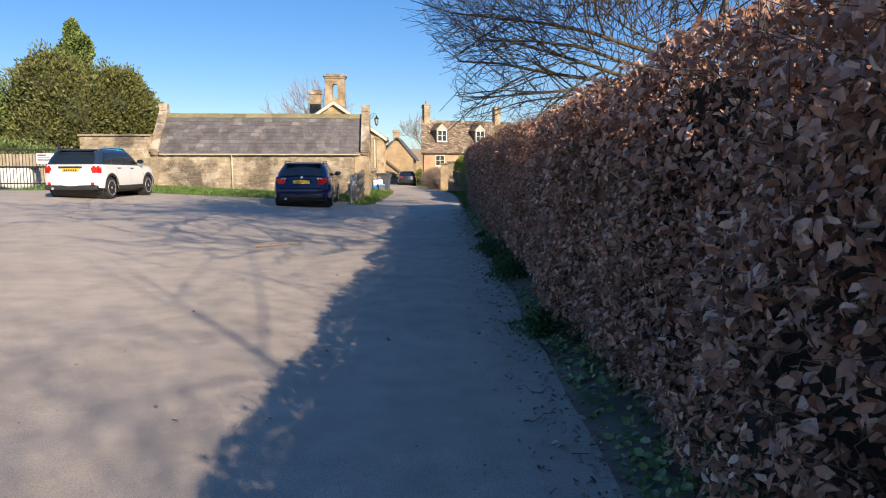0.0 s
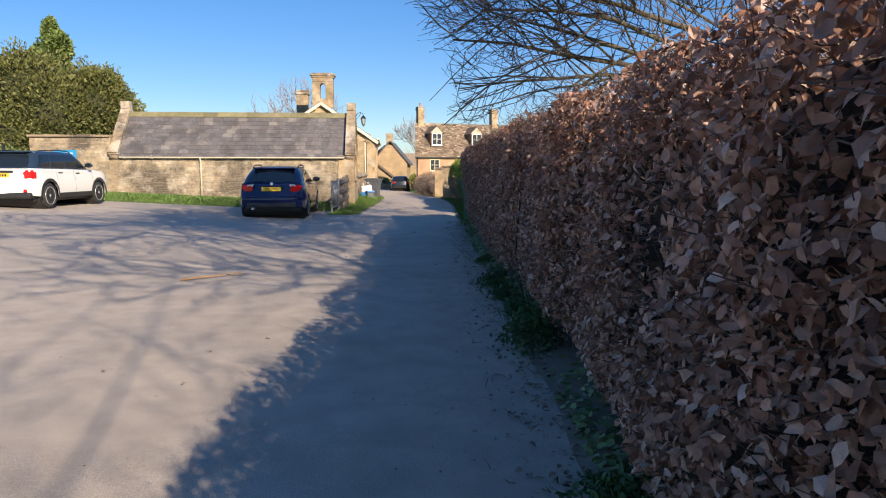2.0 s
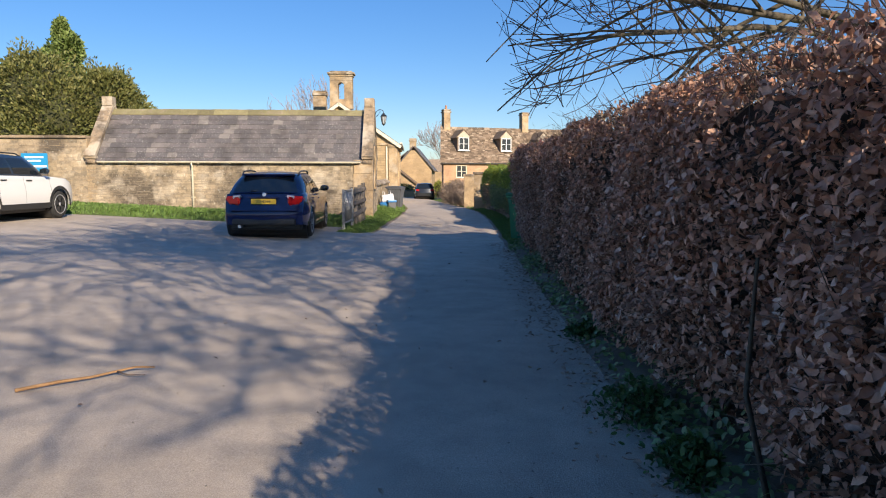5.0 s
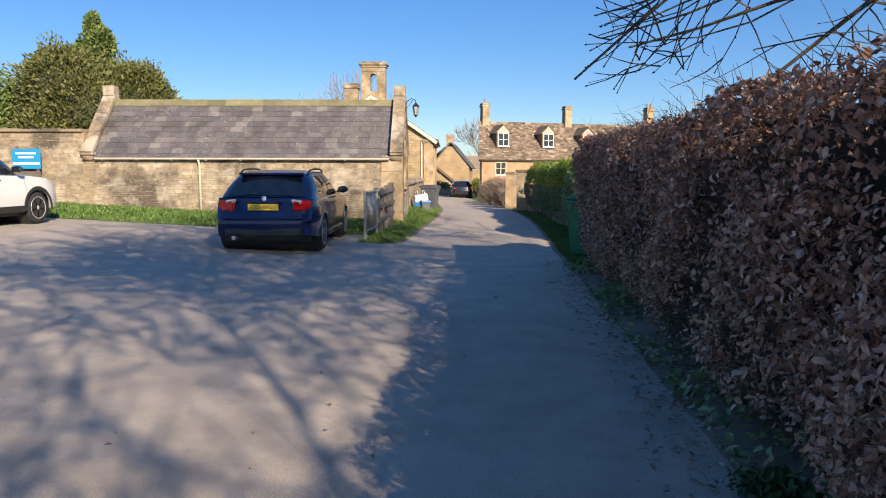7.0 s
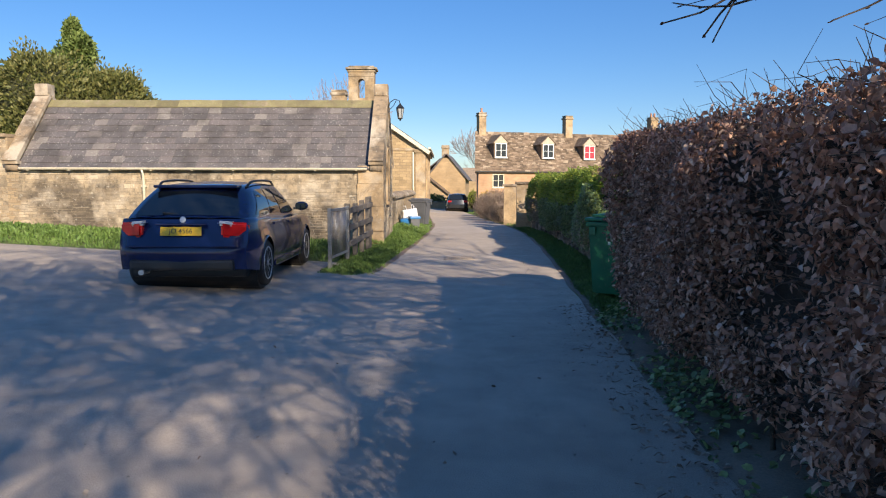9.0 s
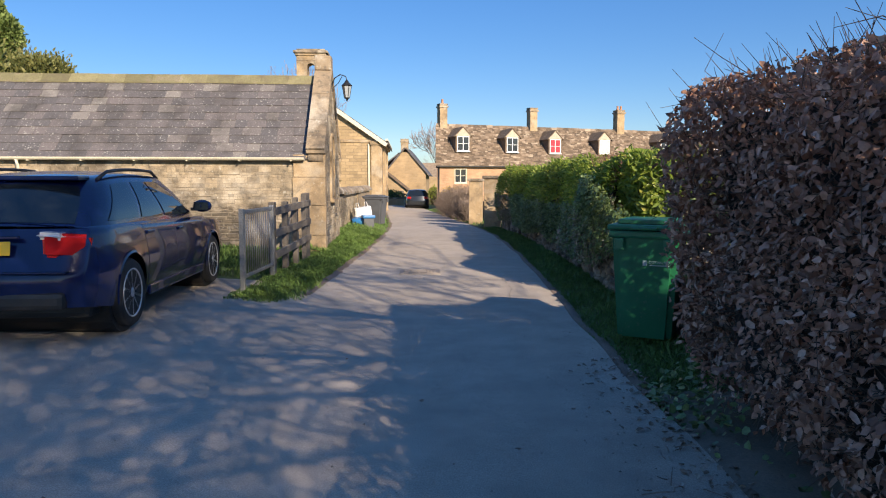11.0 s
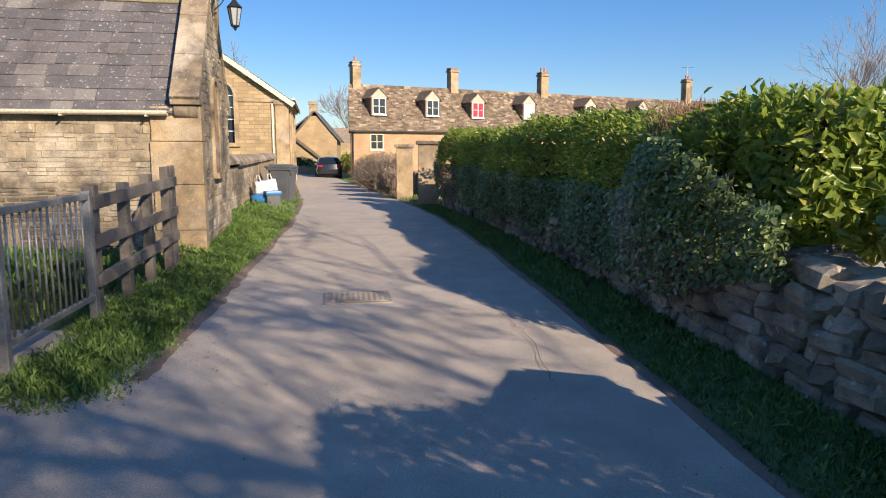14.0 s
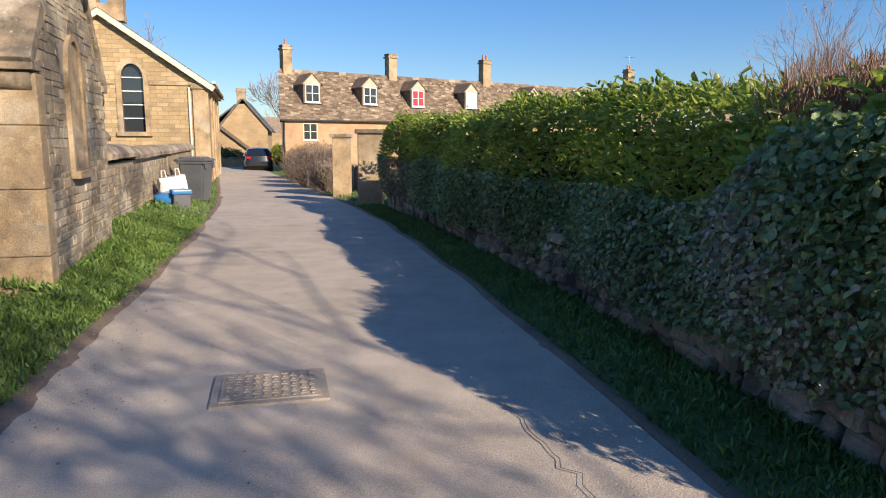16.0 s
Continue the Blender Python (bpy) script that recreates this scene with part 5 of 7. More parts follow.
def west_trees():
    def big(lobes, k=1.45):
        return [tuple(v * k for v in lobe) for lobe in lobes]

    crown("yew_tree", (-36.6, 66, 0.4), big([(0, 0, 5.0, 2.9, 3.0), (-1.4, 1, 3.2, 2.7, 2.8), (1.6, -0.6, 3.6, 2.5, 2.9), (0.2, -1.4, 2.2, 2.6, 2.2), (-0.6, 0.2, 5.9, 1.9, 1.9)]), 30000, 0.30, YEW, "broad dark olive yew tree with dense crown", 8)
    crown("yew_tree", (-31.6, 67, 0.4), big([(0, 0, 4.3, 2.3, 2.9), (1.2, 0.4, 3.0, 1.9, 2.6), (-1.2, 0, 3.4, 2.4, 2.6), (0.3, 0.3, 5.4, 1.5, 1.6), (1.6, 0.3, 2.0, 1.6, 2.2)]), 26000, 0.30, YEW, "broad dark olive yew tree with dense crown", 8)
    crown("evergreen_tree", (-44.5, 64, 0.4), big([(0, 0, 4.4, 2.6, 3.2), (-2.2, 0, 3.2, 2.6, 2.8), (1.6, 0.4, 3.0, 2.0, 2.6), (-1.0, 0.3, 6.0, 1.6, 1.8)]), 20000, 0.32, CONIFER, "mid-green evergreen tree beyond the lawn", 8)
    crown("conifer", (-38.8, 74, 0.4), big([(0, 0, 3.0, 2.4, 3.0), (0.1, 0, 6.0, 1.7, 2.2), (-0.3, 0.1, 8.0, 1.25, 1.5), (0.35, 0, 9.0, 0.8, 1.2), (-0.1, 0, 10.0, 0.42, 1.0)]), 14000, 0.34, CONIFER, "pointed light green conifer rising behind yews", 12)
    crown("shrub", (-20.4, 44.6, 0.35), [(0, 0, 0.9, 1.3, 1.3), (1.2, 0.2, 0.7, 1.1, 1.1), (-1.5, 0.3, 1.2, 1.4, 1.5)], 7000, 0.16, YEW, "dark evergreen shrub beside the boarded fence", 1)
    crown("shrub", (-29.5, 47, 0.35), [(0, 0, 1.2, 1.6, 1.6), (2.0, 0.2, 0.9, 1.5, 1.4), (-2.5, 0.3, 1.4, 1.8, 1.8)], 8000, 0.18, CONIFER, "loose evergreen shrub below the trees", 1)


west_trees()


def distant_trees():
    def far_tree(at, seed, height, label, thick=0.012):
        lines = grow(seed, (0, 0, 0), (0, 0, 1), height * 0.62, height * 0.022, 4, (0.6, 0.6, 0.6, 0.5), -0.05, (8, 6, 5, 3))
        lines = [(p, [max(v, thick) for v in r], lev) for p, r, lev in lines]
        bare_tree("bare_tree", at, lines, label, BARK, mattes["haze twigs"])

    # much paler than TWIG: the haze of distance is put into the colour
    mattes["haze twigs"] = mottled("haze-paled twigs", [(0.3, (0.26, 0.20, 0.18)), (0.7, (0.38, 0.31, 0.28))], 1.0, 8.0, 0.8, 0, 0)
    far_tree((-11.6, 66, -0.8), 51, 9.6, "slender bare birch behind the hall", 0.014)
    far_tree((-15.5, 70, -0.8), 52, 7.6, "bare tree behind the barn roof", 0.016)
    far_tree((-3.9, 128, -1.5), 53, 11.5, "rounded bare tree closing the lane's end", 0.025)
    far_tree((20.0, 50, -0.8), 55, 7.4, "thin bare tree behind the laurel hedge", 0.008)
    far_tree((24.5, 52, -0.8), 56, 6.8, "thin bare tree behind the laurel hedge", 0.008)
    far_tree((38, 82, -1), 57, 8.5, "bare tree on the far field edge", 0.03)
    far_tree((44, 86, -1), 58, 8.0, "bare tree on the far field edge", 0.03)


distant_trees()


# ---- windows ----
def sash_window(parent, m, w, h, bars_x, bars_z, frame_mat, name="window", curtain=None):
    """A casement: frame, glazing bars and panes, set on a wall whose outside looks along local -y."""
    win = new(name)
    win.parent = parent
    win.matrix_basis = m
    f = 0.06
    bm = bmesh.new()
    for a in ((-w / 2, -w / 2 + f, 0, h), (w / 2 - f, w / 2, 0, h), (-w / 2 + f, w / 2 - f, 0, f), (-w / 2 + f, w / 2 - f, h - f, h)):
        add_box(bm, a[0], a[1], -0.03, 0.05, a[2], a[3])
    part("frame", bm, frame_mat, win)
    for k in range(1, bars_x):
        x = -w / 2 + w * k / bars_x
        t = 0.028 if k * 2 == bars_x else 0.015
        part("glazing_bar", box(x - t, x + t, -0.024, 0.03, f, h - f), frame_mat, win)
    for k in range(1, bars_z):
        z = h * k / bars_z
        part("glazing_bar", box(-w / 2 + f, w / 2 - f, -0.02, 0.03, z - 0.015, z + 0.015), frame_mat, win)
    part("pane", box(-w / 2 + f, w / 2 - f, 0.0, 0.012, f, h - f), PANE, win)
    if curtain is not None:
        part("curtain", box(-w / 2 + f, w / 2 - f, -0.004, -0.001, f, h - f), curtain, win)
    part("sill", box(-w / 2 - 0.05, w / 2 + 0.05, -0.09, 0.0, -0.07, -0.002), frame_mat, win)
    return win


def chimney(parent, m, w, d, h, mat, pots=0):
    c = part("chimney", box(-w / 2, w / 2, -d / 2, d / 2, 0, h, None, 0.01), mat, parent, m=m)
    part("cap", box(-w / 2 - 0.07, w / 2 + 0.07, -d / 2 - 0.07, d / 2 + 0.07, h - 0.22, h - 0.08, None, 0.015), COPING, c)
    part("crown", box(-w / 2 - 0.03, w / 2 + 0.03, -d / 2 - 0.03, d / 2 + 0.03, h, h + 0.1, None, 0.015), COPING, c)
    for k in range(pots):
        x = (k - (pots - 1) / 2) * 0.34
        part("chimney_pot", ring_solid([(0.11, h + 0.1), (0.12, h + 0.16), (0.09, h + 0.2), (0.085, h + 0.42), (0.10, h + 0.46)], 12, pose(x, 0, 0)), material("terracotta", (0.40, 0.20, 0.11), 0.8), c, smooth=True)
    return c


# ---- hall with bellcote ----
HALL = pose(-4.42, 51.0, 0, 0, 0, 4)
HW, HE, HA, HLEN = 7.15, 3.52, 5.98, 9.5


def hall():
    h = thing("village_hall", HALL, "honey limestone hall with an arched window and bellcote", "hall")
    slope = math.atan2(HA - HE, HW / 2)
    # gable wall with the arched opening cut through
    ax, aw, sill, spring = -2.6, 0.38, 1.62, 3.6
    arc = [(ax + aw * math.cos(a), spring + aw * 1.35 * math.sin(a)) for a in np.linspace(0, math.pi, 13)]
    bm = bmesh.new()
    add_box(bm, -HW, ax - aw, 0, 0.4, -0.9, HE)
    add_box(bm, ax + aw, 0, 0, 0.4, -0.9, HE)
    add_box(bm, ax - aw, ax + aw, 0, 0.4, -0.9, sill)
    arch_top = [(ax - aw, HE)] + [(x, z) for x, z in arc if z > HE][::-1] + [(ax + aw, HE), (0, HE), (-HW / 2, HA), (-HW, HE)]
    add_prism(bm, arch_top, 0.4, Matrix())
    part("gable_wall", bm, HALL_WALL, h)
    part("east_wall", box(-0.4, 0, 0.4, HLEN, -0.9, HE), HALL_WALL, h)
    part("west_wall", box(-HW, -HW + 0.4, 0.4, HLEN, -0.9, HE), HALL_WALL, h)
    bm = bmesh.new()
    add_prism(bm, [(0, -0.9), (0, HE), (-HW / 2, HA), (-HW, HE), (-HW, -0.9)], 0.4, pose(0, HLEN, 0))
    part("back_wall", bm, HALL_WALL, h)
    # arched window
    win = new("arched_window")
    win.parent = h
    n = len(arc)
    outline = [(ax + aw, sill)] + arc + [(ax - aw, sill)]
    outer = [(ax + (x - ax) * 1.5, sill - 0.02 if z == sill else spring + (z - spring) * 1.42) for x, z in outline]
    bm = bmesh.new()
    ring = [[bm.verts.new((x, y, z)) for x, z in o] for o, y in ((outline, -0.035), (outer, -0.035), (outer, 0.01), (outline, 0.2))]
    for k in range(len(outline) - 1):
        bm.faces.new((ring[0][k], ring[0][k + 1], ring[1][k + 1], ring[1][k]))
        bm.faces.new((ring[1][k], ring[1][k + 1], ring[2][k + 1], ring[2][k]))
        bm.faces.new((ring[0][k], ring[0][k + 1], ring[3][k + 1], ring[3][k]))
    part("surround", bm, ASHLAR, win, "smooth orange limestone surround")
    bm = bmesh.new()
    add_prism(bm, outline, 0.02, pose(0, 0.16, 0))
    part("pane", bm, PANE, win)
    for z in (2.12, 2.62, 3.12, 3.62):
        part("glazing_bar", box(ax - aw, ax + aw, 0.12, 0.155, z - 0.018, z + 0.018), WHITE_PAINT, win)
    part("sill", box(ax - 0.62, ax + 0.62, -0.12, 0.2, sill - 0.16, sill - 0.004, None, 0.012), ASHLAR, win)
    # string course, corner pier, cornice, downpipe
    part("string_course", box(-HW + 0.5, ax - aw * 1.55, -0.06, 0.0, 3.36, 3.50, None, 0.01), ASHLAR, h)
    part("string_course", box(ax + aw * 1.55, -0.5, -0.06, 0.0, 3.36, 3.50, None, 0.01), ASHLAR, h)
    part("corner_pier", box(-0.5, 0.06, -0.08, 0.5, -0.9, 3.24, None, 0.015), ASHLAR, h)
    part("pier_capital", box(-0.56, 0.14, -0.14, 0.56, 3.243, 3.44, None, 0.02), ASHLAR, h)
    part("pier_plinth", box(-0.55, 0.11, -0.12, 0.55, -0.9, -0.15, None, 0.015), ASHLAR, h)
    part("corner_pier", box(-HW - 0.06, -HW + 0.5, -0.08, 0.5, -0.9, 3.24, None, 0.015), ASHLAR, h)
    for k in range(4):
        y = 2.3 + k * 2.1
        part("pier", box(0.002, 0.09, y, y + 0.5, -0.9, 3.24, None, 0.012), ASHLAR, h)
    part("cornice", box(-0.1, 0.22, 0.58, HLEN, 3.27, 3.46, None, 0.02), ASHLAR, h)
    part("gutter", box(0.22, 0.36, -0.2, HLEN, 3.44, 3.54, None, 0.02), PAINT_CREAM, h)
    part("downpipe", tube([(-0.62, -0.05, 3.3), (-0.62, -0.05, -0.3)], 0.045, 10), PAINT_CREAM, h, smooth=True)
    # roof slopes and bargeboards
    run = (HW / 2 + 0.35) / math.cos(slope)
    a = math.degrees(slope)
    east = Matrix.Translation((-HW / 2, 0, HA + 0.03)) @ pose(0, 0, 0, 0, a, 0)
    west = Matrix.Translation((-HW / 2, 0, HA + 0.03)) @ pose(0, 0, 0, 0, -a, 0)
    for m, s in ((east, 1), (west, -1)):
        x0, x1 = sorted((0, s * run))
        deck = bmesh.new()
        rows = 14
        for k in range(rows):
            r0, r1 = sorted((s * run * k / rows, s * run * (k + 1) / rows))
            cols = 16
            for c in range(cols):
                add_box(deck, r0, r1 - 0.01, -0.25 + (HLEN + 0.3) * c / cols, -0.25 + (HLEN + 0.3) * (c + 1) / cols - 0.01, 0.0, 0.03 + 0.008 * (c % 2))
        part("roof_slates", deck, SLATE_REST, h, m=m)["kind"] = "stuff"
        part("bargeboard", box(x0, x1, -0.28, -0.22, -0.20, -0.005, None, 0.01), PAINT_CREAM, h, "cream painted bargeboard", m=m)
        part("soffit", box(x0, x1, -0.22, 0.0, -0.06, -0.02), PAINT_CREAM, h, m=m)
        for f in (0.12, 0.5, 0.88):
            part("purlin_end", box(s * run * f - 0.08, s * run * f + 0.08, -0.22, 0.02, -0.24, -0.07, None, 0.01), PAINT_CREAM, h, m=m)
    # bellcote on the gable
    bell = new("bellcote")
    bell.parent = h
    bx, bz = -HW / 2 + 0.12, HA - 0.35
    for s in (-1, 1):
        part("pier", box(bx + s * 0.45 - 0.26, bx + s * 0.45 + 0.26, 0.05, 0.75, bz, bz + 1.75, None, 0.02), ASHLAR, bell)
    arc2 = [(bx + 0.19 * math.cos(t), bz + 1.45 + 0.19 * math.sin(t)) for t in np.linspace(0, math.pi, 9)]
    bm = bmesh.new()
    add_prism(bm, [(bx + 0.19, bz + 1.45)] + arc2[1:-1] + [(bx - 0.19, bz + 1.45), (bx - 0.19, bz + 1.9), (bx + 0.19, bz + 1.9)], 0.66, pose(0, 0.07, 0))
    part("arch_head", bm, ASHLAR, bell)
    part("base", box(bx - 0.19, bx + 0.19, 0.06, 0.74, bz, bz + 0.6, None, 0.01), ASHLAR, bell)
    part("upper_block", box(bx - 0.71, bx + 0.71, 0.05, 0.75, bz + 1.755, bz + 2.0, None, 0.015), ASHLAR, bell)
    part("lower_cornice", box(bx - 0.77, bx + 0.77, 0.0, 0.80, bz + 2.003, bz + 2.12, None, 0.02), ASHLAR, bell)
    part("upper_cornice", box(bx - 0.85, bx + 0.85, -0.08, 0.88, bz + 2.123, bz + 2.25, None, 0.03), COPING, bell)
    part("cap_stone", box(bx - 0.70, bx + 0.70, 0.05, 0.75, bz + 2.253, bz + 2.34, None, 0.03), COPING, bell)
    chimney(h, pose(-5.35, 4.4, HA - 1.6), 0.85, 0.7, 2.75, ASHLAR)


hall()


# ---- low wall between barn and hall, with bins in front ----
def roadside_wall():
    w = thing("roadside_wall", pose(-3.75, 32.6, 0, 0, 0, 3.2), "low rubble limestone wall with rounded coping", "wall", kind="structure")
    part("core", box(0.03, 0.38, 0, 15.2, -0.6, 0.98), MORTAR, w, m=pose(-0.42, 0, 0))
    lay_stones(w, pose(-0.018, 0.05, 0, 0, 0, 90), 8.6, lambda x: 0.98, -0.1, 200, lambda x, z: x < 6)
    bm = bmesh.new()
    add_box(bm, -0.03, 0.0, 8.7, 15.2, -0.5, 0.97)
    part("facing", bm, GARDEN_WALL, w)
    y = 0.0
    k = 0
    while y < 15:
        l = 0.55 + 0.35 * rng.random()
        b = bmesh.new()
        add_prism(b, [(-0.46, 0.99), (0.06, 0.99), (0.07, 1.06), (-0.02, 1.17), (-0.2, 1.22), (-0.38, 1.17), (-0.47, 1.06)], l - 0.012, pose(0, y, 0.02 * rng.random() + (0.32 if y < 1.2 else 0.05 if y < 3 else 0)))
        part("coping_stone", b, COPING, w)
        y += l
        k += 1
    part("raised_end", box(-0.42, 0.03, 0, 1.18, 0.985, 1.30, None, 0.01), GARDEN_WALL, w)


roadside_wall()


def wheeled_bin(at, body_mat, lid_mat, label, group="", lid_open=0.0):
    """A two-wheeled refuse bin, 1.07 m high; its front looks along local -y."""
    b = thing("wheelie_bin", at, label, "bin", group)
    bm = bmesh.new()
    lower, upper = [(-0.225, -0.26), (0.225, -0.26), (0.225, 0.24), (-0.225, 0.24)], [(-0.275, -0.345), (0.275, -0.345), (0.275, 0.30), (-0.275, 0.30)]
    a = [bm.verts.new((x, y, 0.04)) for x, y in lower]
    c = [bm.verts.new((x, y, 0.93)) for x, y in upper]
    for k in range(4):
        j = (k + 1) % 4
        bm.faces.new((a[k], a[j], c[j], c[k]))
    bm.faces.new(a[::-1])
    bm.faces.new(c)
    bmesh.ops.bevel(bm, geom=[e for e in bm.edges if abs(e.verts[0].co.z - e.verts[1].co.z) > 0.3], offset=0.05, segments=4, affect="EDGES")
    part("body", bm, body_mat, b, smooth=False)
    part("rim", box(-0.295, 0.295, -0.365, 0.32, 0.90, 0.965, None, 0.02), body_mat, b)
    for x in (-0.2, 0.2):
        part("lug", box(x - 0.04, x + 0.04, -0.385, -0.352, 0.80, 0.90, None, 0.01), body_mat, b)
    lid = new("lid")
    lid.parent = b
    lid.matrix_basis = pose(0, 0.32, 0.97, -lid_open)
    part("lid_plate", box(-0.305, 0.305, -0.705, 0.03, 0.0, 0.045, None, 0.018), lid_mat, lid)
    part("lid_crown", box(-0.24, 0.24, -0.60, -0.04, 0.046, 0.085, None, 0.035), lid_mat, lid)
    part("lid_handle", box(-0.11, 0.11, -0.735, -0.70, 0.004, 0.03, None, 0.01), lid_mat, lid)
    part("handle", tube([(-0.24, 0.31, 0.93), (-0.24, 0.40, 0.985), (0.24, 0.40, 0.985), (0.24, 0.31, 0.93)], 0.017, 8), body_mat, b, smooth=True)
    for s in (-1, 1):
        part("wheel", ring_solid([(0.02, -0.03), (0.085, -0.03), (0.1, -0.02), (0.1, 0.02), (0.085, 0.03), (0.02, 0.03)], 18, pose(s * 0.275, 0.27, 0.1, 0, 90, 0)), BLACK, b)
    part("axle", tube([(-0.27, 0.27, 0.1), (0.27, 0.27, 0.1)], 0.012, 6), STEEL, b)
    return b


def bin_plastic(name, base):
    m = material(name, rough=0.38)
    c = ramp(m, tex_noise(m, 3.0, 5.0), [(0.3, tuple(v * 0.85 for v in base)), (0.7, tuple(v * 1.1 for v in base))])
    colour(m, mix(m, ramp(m, tex_noise(m, 25.0, 6.0), [(0.58, grey(0)), (0.75, grey(0.25))]), c, (0.22, 0.21, 0.17)))
    bump(m, tex_noise(m, 160.0, 3.0), 0.12, 0.003)
    return m


GREEN_PLASTIC = bin_plastic("green bin plastic", (0.018, 0.15, 0.065))
GREY_PLASTIC = bin_plastic("grey bin plastic", (0.10, 0.105, 0.115))


def lettering(body, size, m, mat, parent, name):
    """Raised letters from the built-in font, made into a mesh."""
    curve = bpy.data.curves.new(name, "FONT")
    curve.body, curve.size, curve.extrude, curve.align_x, curve.align_y = body, size, 0.001, "CENTER", "CENTER"
    ob = new("text_source", curve)
    me = bpy.data.meshes.new_from_object(ob.evaluated_get(bpy.context.evaluated_depsgraph_get()))
    bpy.data.objects.remove(ob)
    me.materials.append(mat)
    out = new(name, me)
    out.parent = parent
    out.matrix_basis = m
    return out


def bins():
    green = wheeled_bin(pose(1.09, 22.22, 0.03, 0, 0, -24), GREEN_PLASTIC, GREEN_PLASTIC, "dark green plastic wheelie bin on the verge")
    white = material("bin print", (0.34, 0.42, 0.40), 0.6)
    lettering("COTSWOLD", 0.030, pose(0.125, -0.334, 0.70, 84.5, 0, 0), white, green, "print")
    part("print_line", box(0.045, 0.205, -0.333, -0.329, 0.672, 0.680), white, green)
    part("print_mark", box(-0.01, 0.025, -0.334, -0.329, 0.672, 0.716), white, green)
    wheeled_bin(pose(-3.45, 40.3, -0.12, 0, 0, 72), GREY_PLASTIC, GREY_PLASTIC, "dark grey wheelie bin beside the low wall", "grey bins")
    wheeled_bin(pose(-3.6, 41.3, -0.13, 0, 0, 66), GREY_PLASTIC, GREY_PLASTIC, "dark grey wheelie bin behind another bin", "grey bins")
    # white recycling bag
    b = box(-0.27, 0.27, -0.22, 0.22, 0, 0.62)
    bmesh.ops.subdivide_edges(b, edges=b.edges[:], cuts=5, use_grid_fill=True)
    for v in b.verts:
        v.co += 0.035 * noise.noise_vector(v.co * 5)
        v.co.z = max(v.co.z, 0)
    bag = tagged(part("recycling_bag", b, mottled("white woven bag", [(0.3, (0.60, 0.61, 0.62)), (0.7, (0.78, 0.78, 0.78))], 5, 60, 0.6), None, "", True, pose(-3.62, 38.6, -0.05, 0, -9, 15)), "white woven recycling bag leaning on the bin", "bag")
    for x in (-0.14, 0.14):
        part("strap", tube([(x - 0.05, -0.1, 0.6), (x - 0.03, -0.1, 0.78), (x + 0.03, -0.1, 0.78), (x + 0.05, -0.1, 0.6)], 0.012, 6), WHITE_PAINT, bag)
    part("print_bar", box(-0.2, 0.2, -0.262, -0.255, 0.3, 0.36), material("bag print", (0.25, 0.27, 0.3), 0.7), bag)
    blue = material("blue plastic", (0.03, 0.17, 0.42), 0.4)
    crate = tagged(part("food_caddy", box(-0.17, 0.17, -0.15, 0.15, 0, 0.36, None, 0.03), GREY_PLASTIC, None, "", False, pose(-3.42, 37.9, -0.06, 0, 0, 20)), "small grey kerbside caddy with blue liner", "caddy")
    part("liner", box(-0.20, 0.20, -0.18, 0.18, 0.30, 0.40, None, 0.03), blue, crate, "blue plastic liner")
    b = box(-0.2, 0.2, -0.2, 0.2, 0, 0.3)
    bmesh.ops.subdivide_edges(b, edges=b.edges[:], cuts=3, use_grid_fill=True)
    for v in b.verts:
        v.co += 0.05 * noise.noise_vector(v.co * 6)
        v.co.z = max(v.co.z, 0)
    tagged(part("plastic_bag", b, blue, None, "", True, pose(-3.72, 38.05, -0.06)), "crumpled blue plastic bag on the grass", "bag")


bins()


# ---- row of cottages ----
ROT = radians(23)
U, N2 = Vector((math.cos(ROT), math.sin(ROT), 0)), Vector((-0.03, 1.0, 0))
SKEW = Matrix(((U.x, N2.x, 0, -2.0), (U.y, N2.y, 0, 67.0), (0, 0, 1, 0), (0, 0, 0, 1)))
RL, RE, RR, RB = 38.0, 2.66, 5.82, 3.2


def skewed(bm):
    bm.transform(SKEW)
    return bm


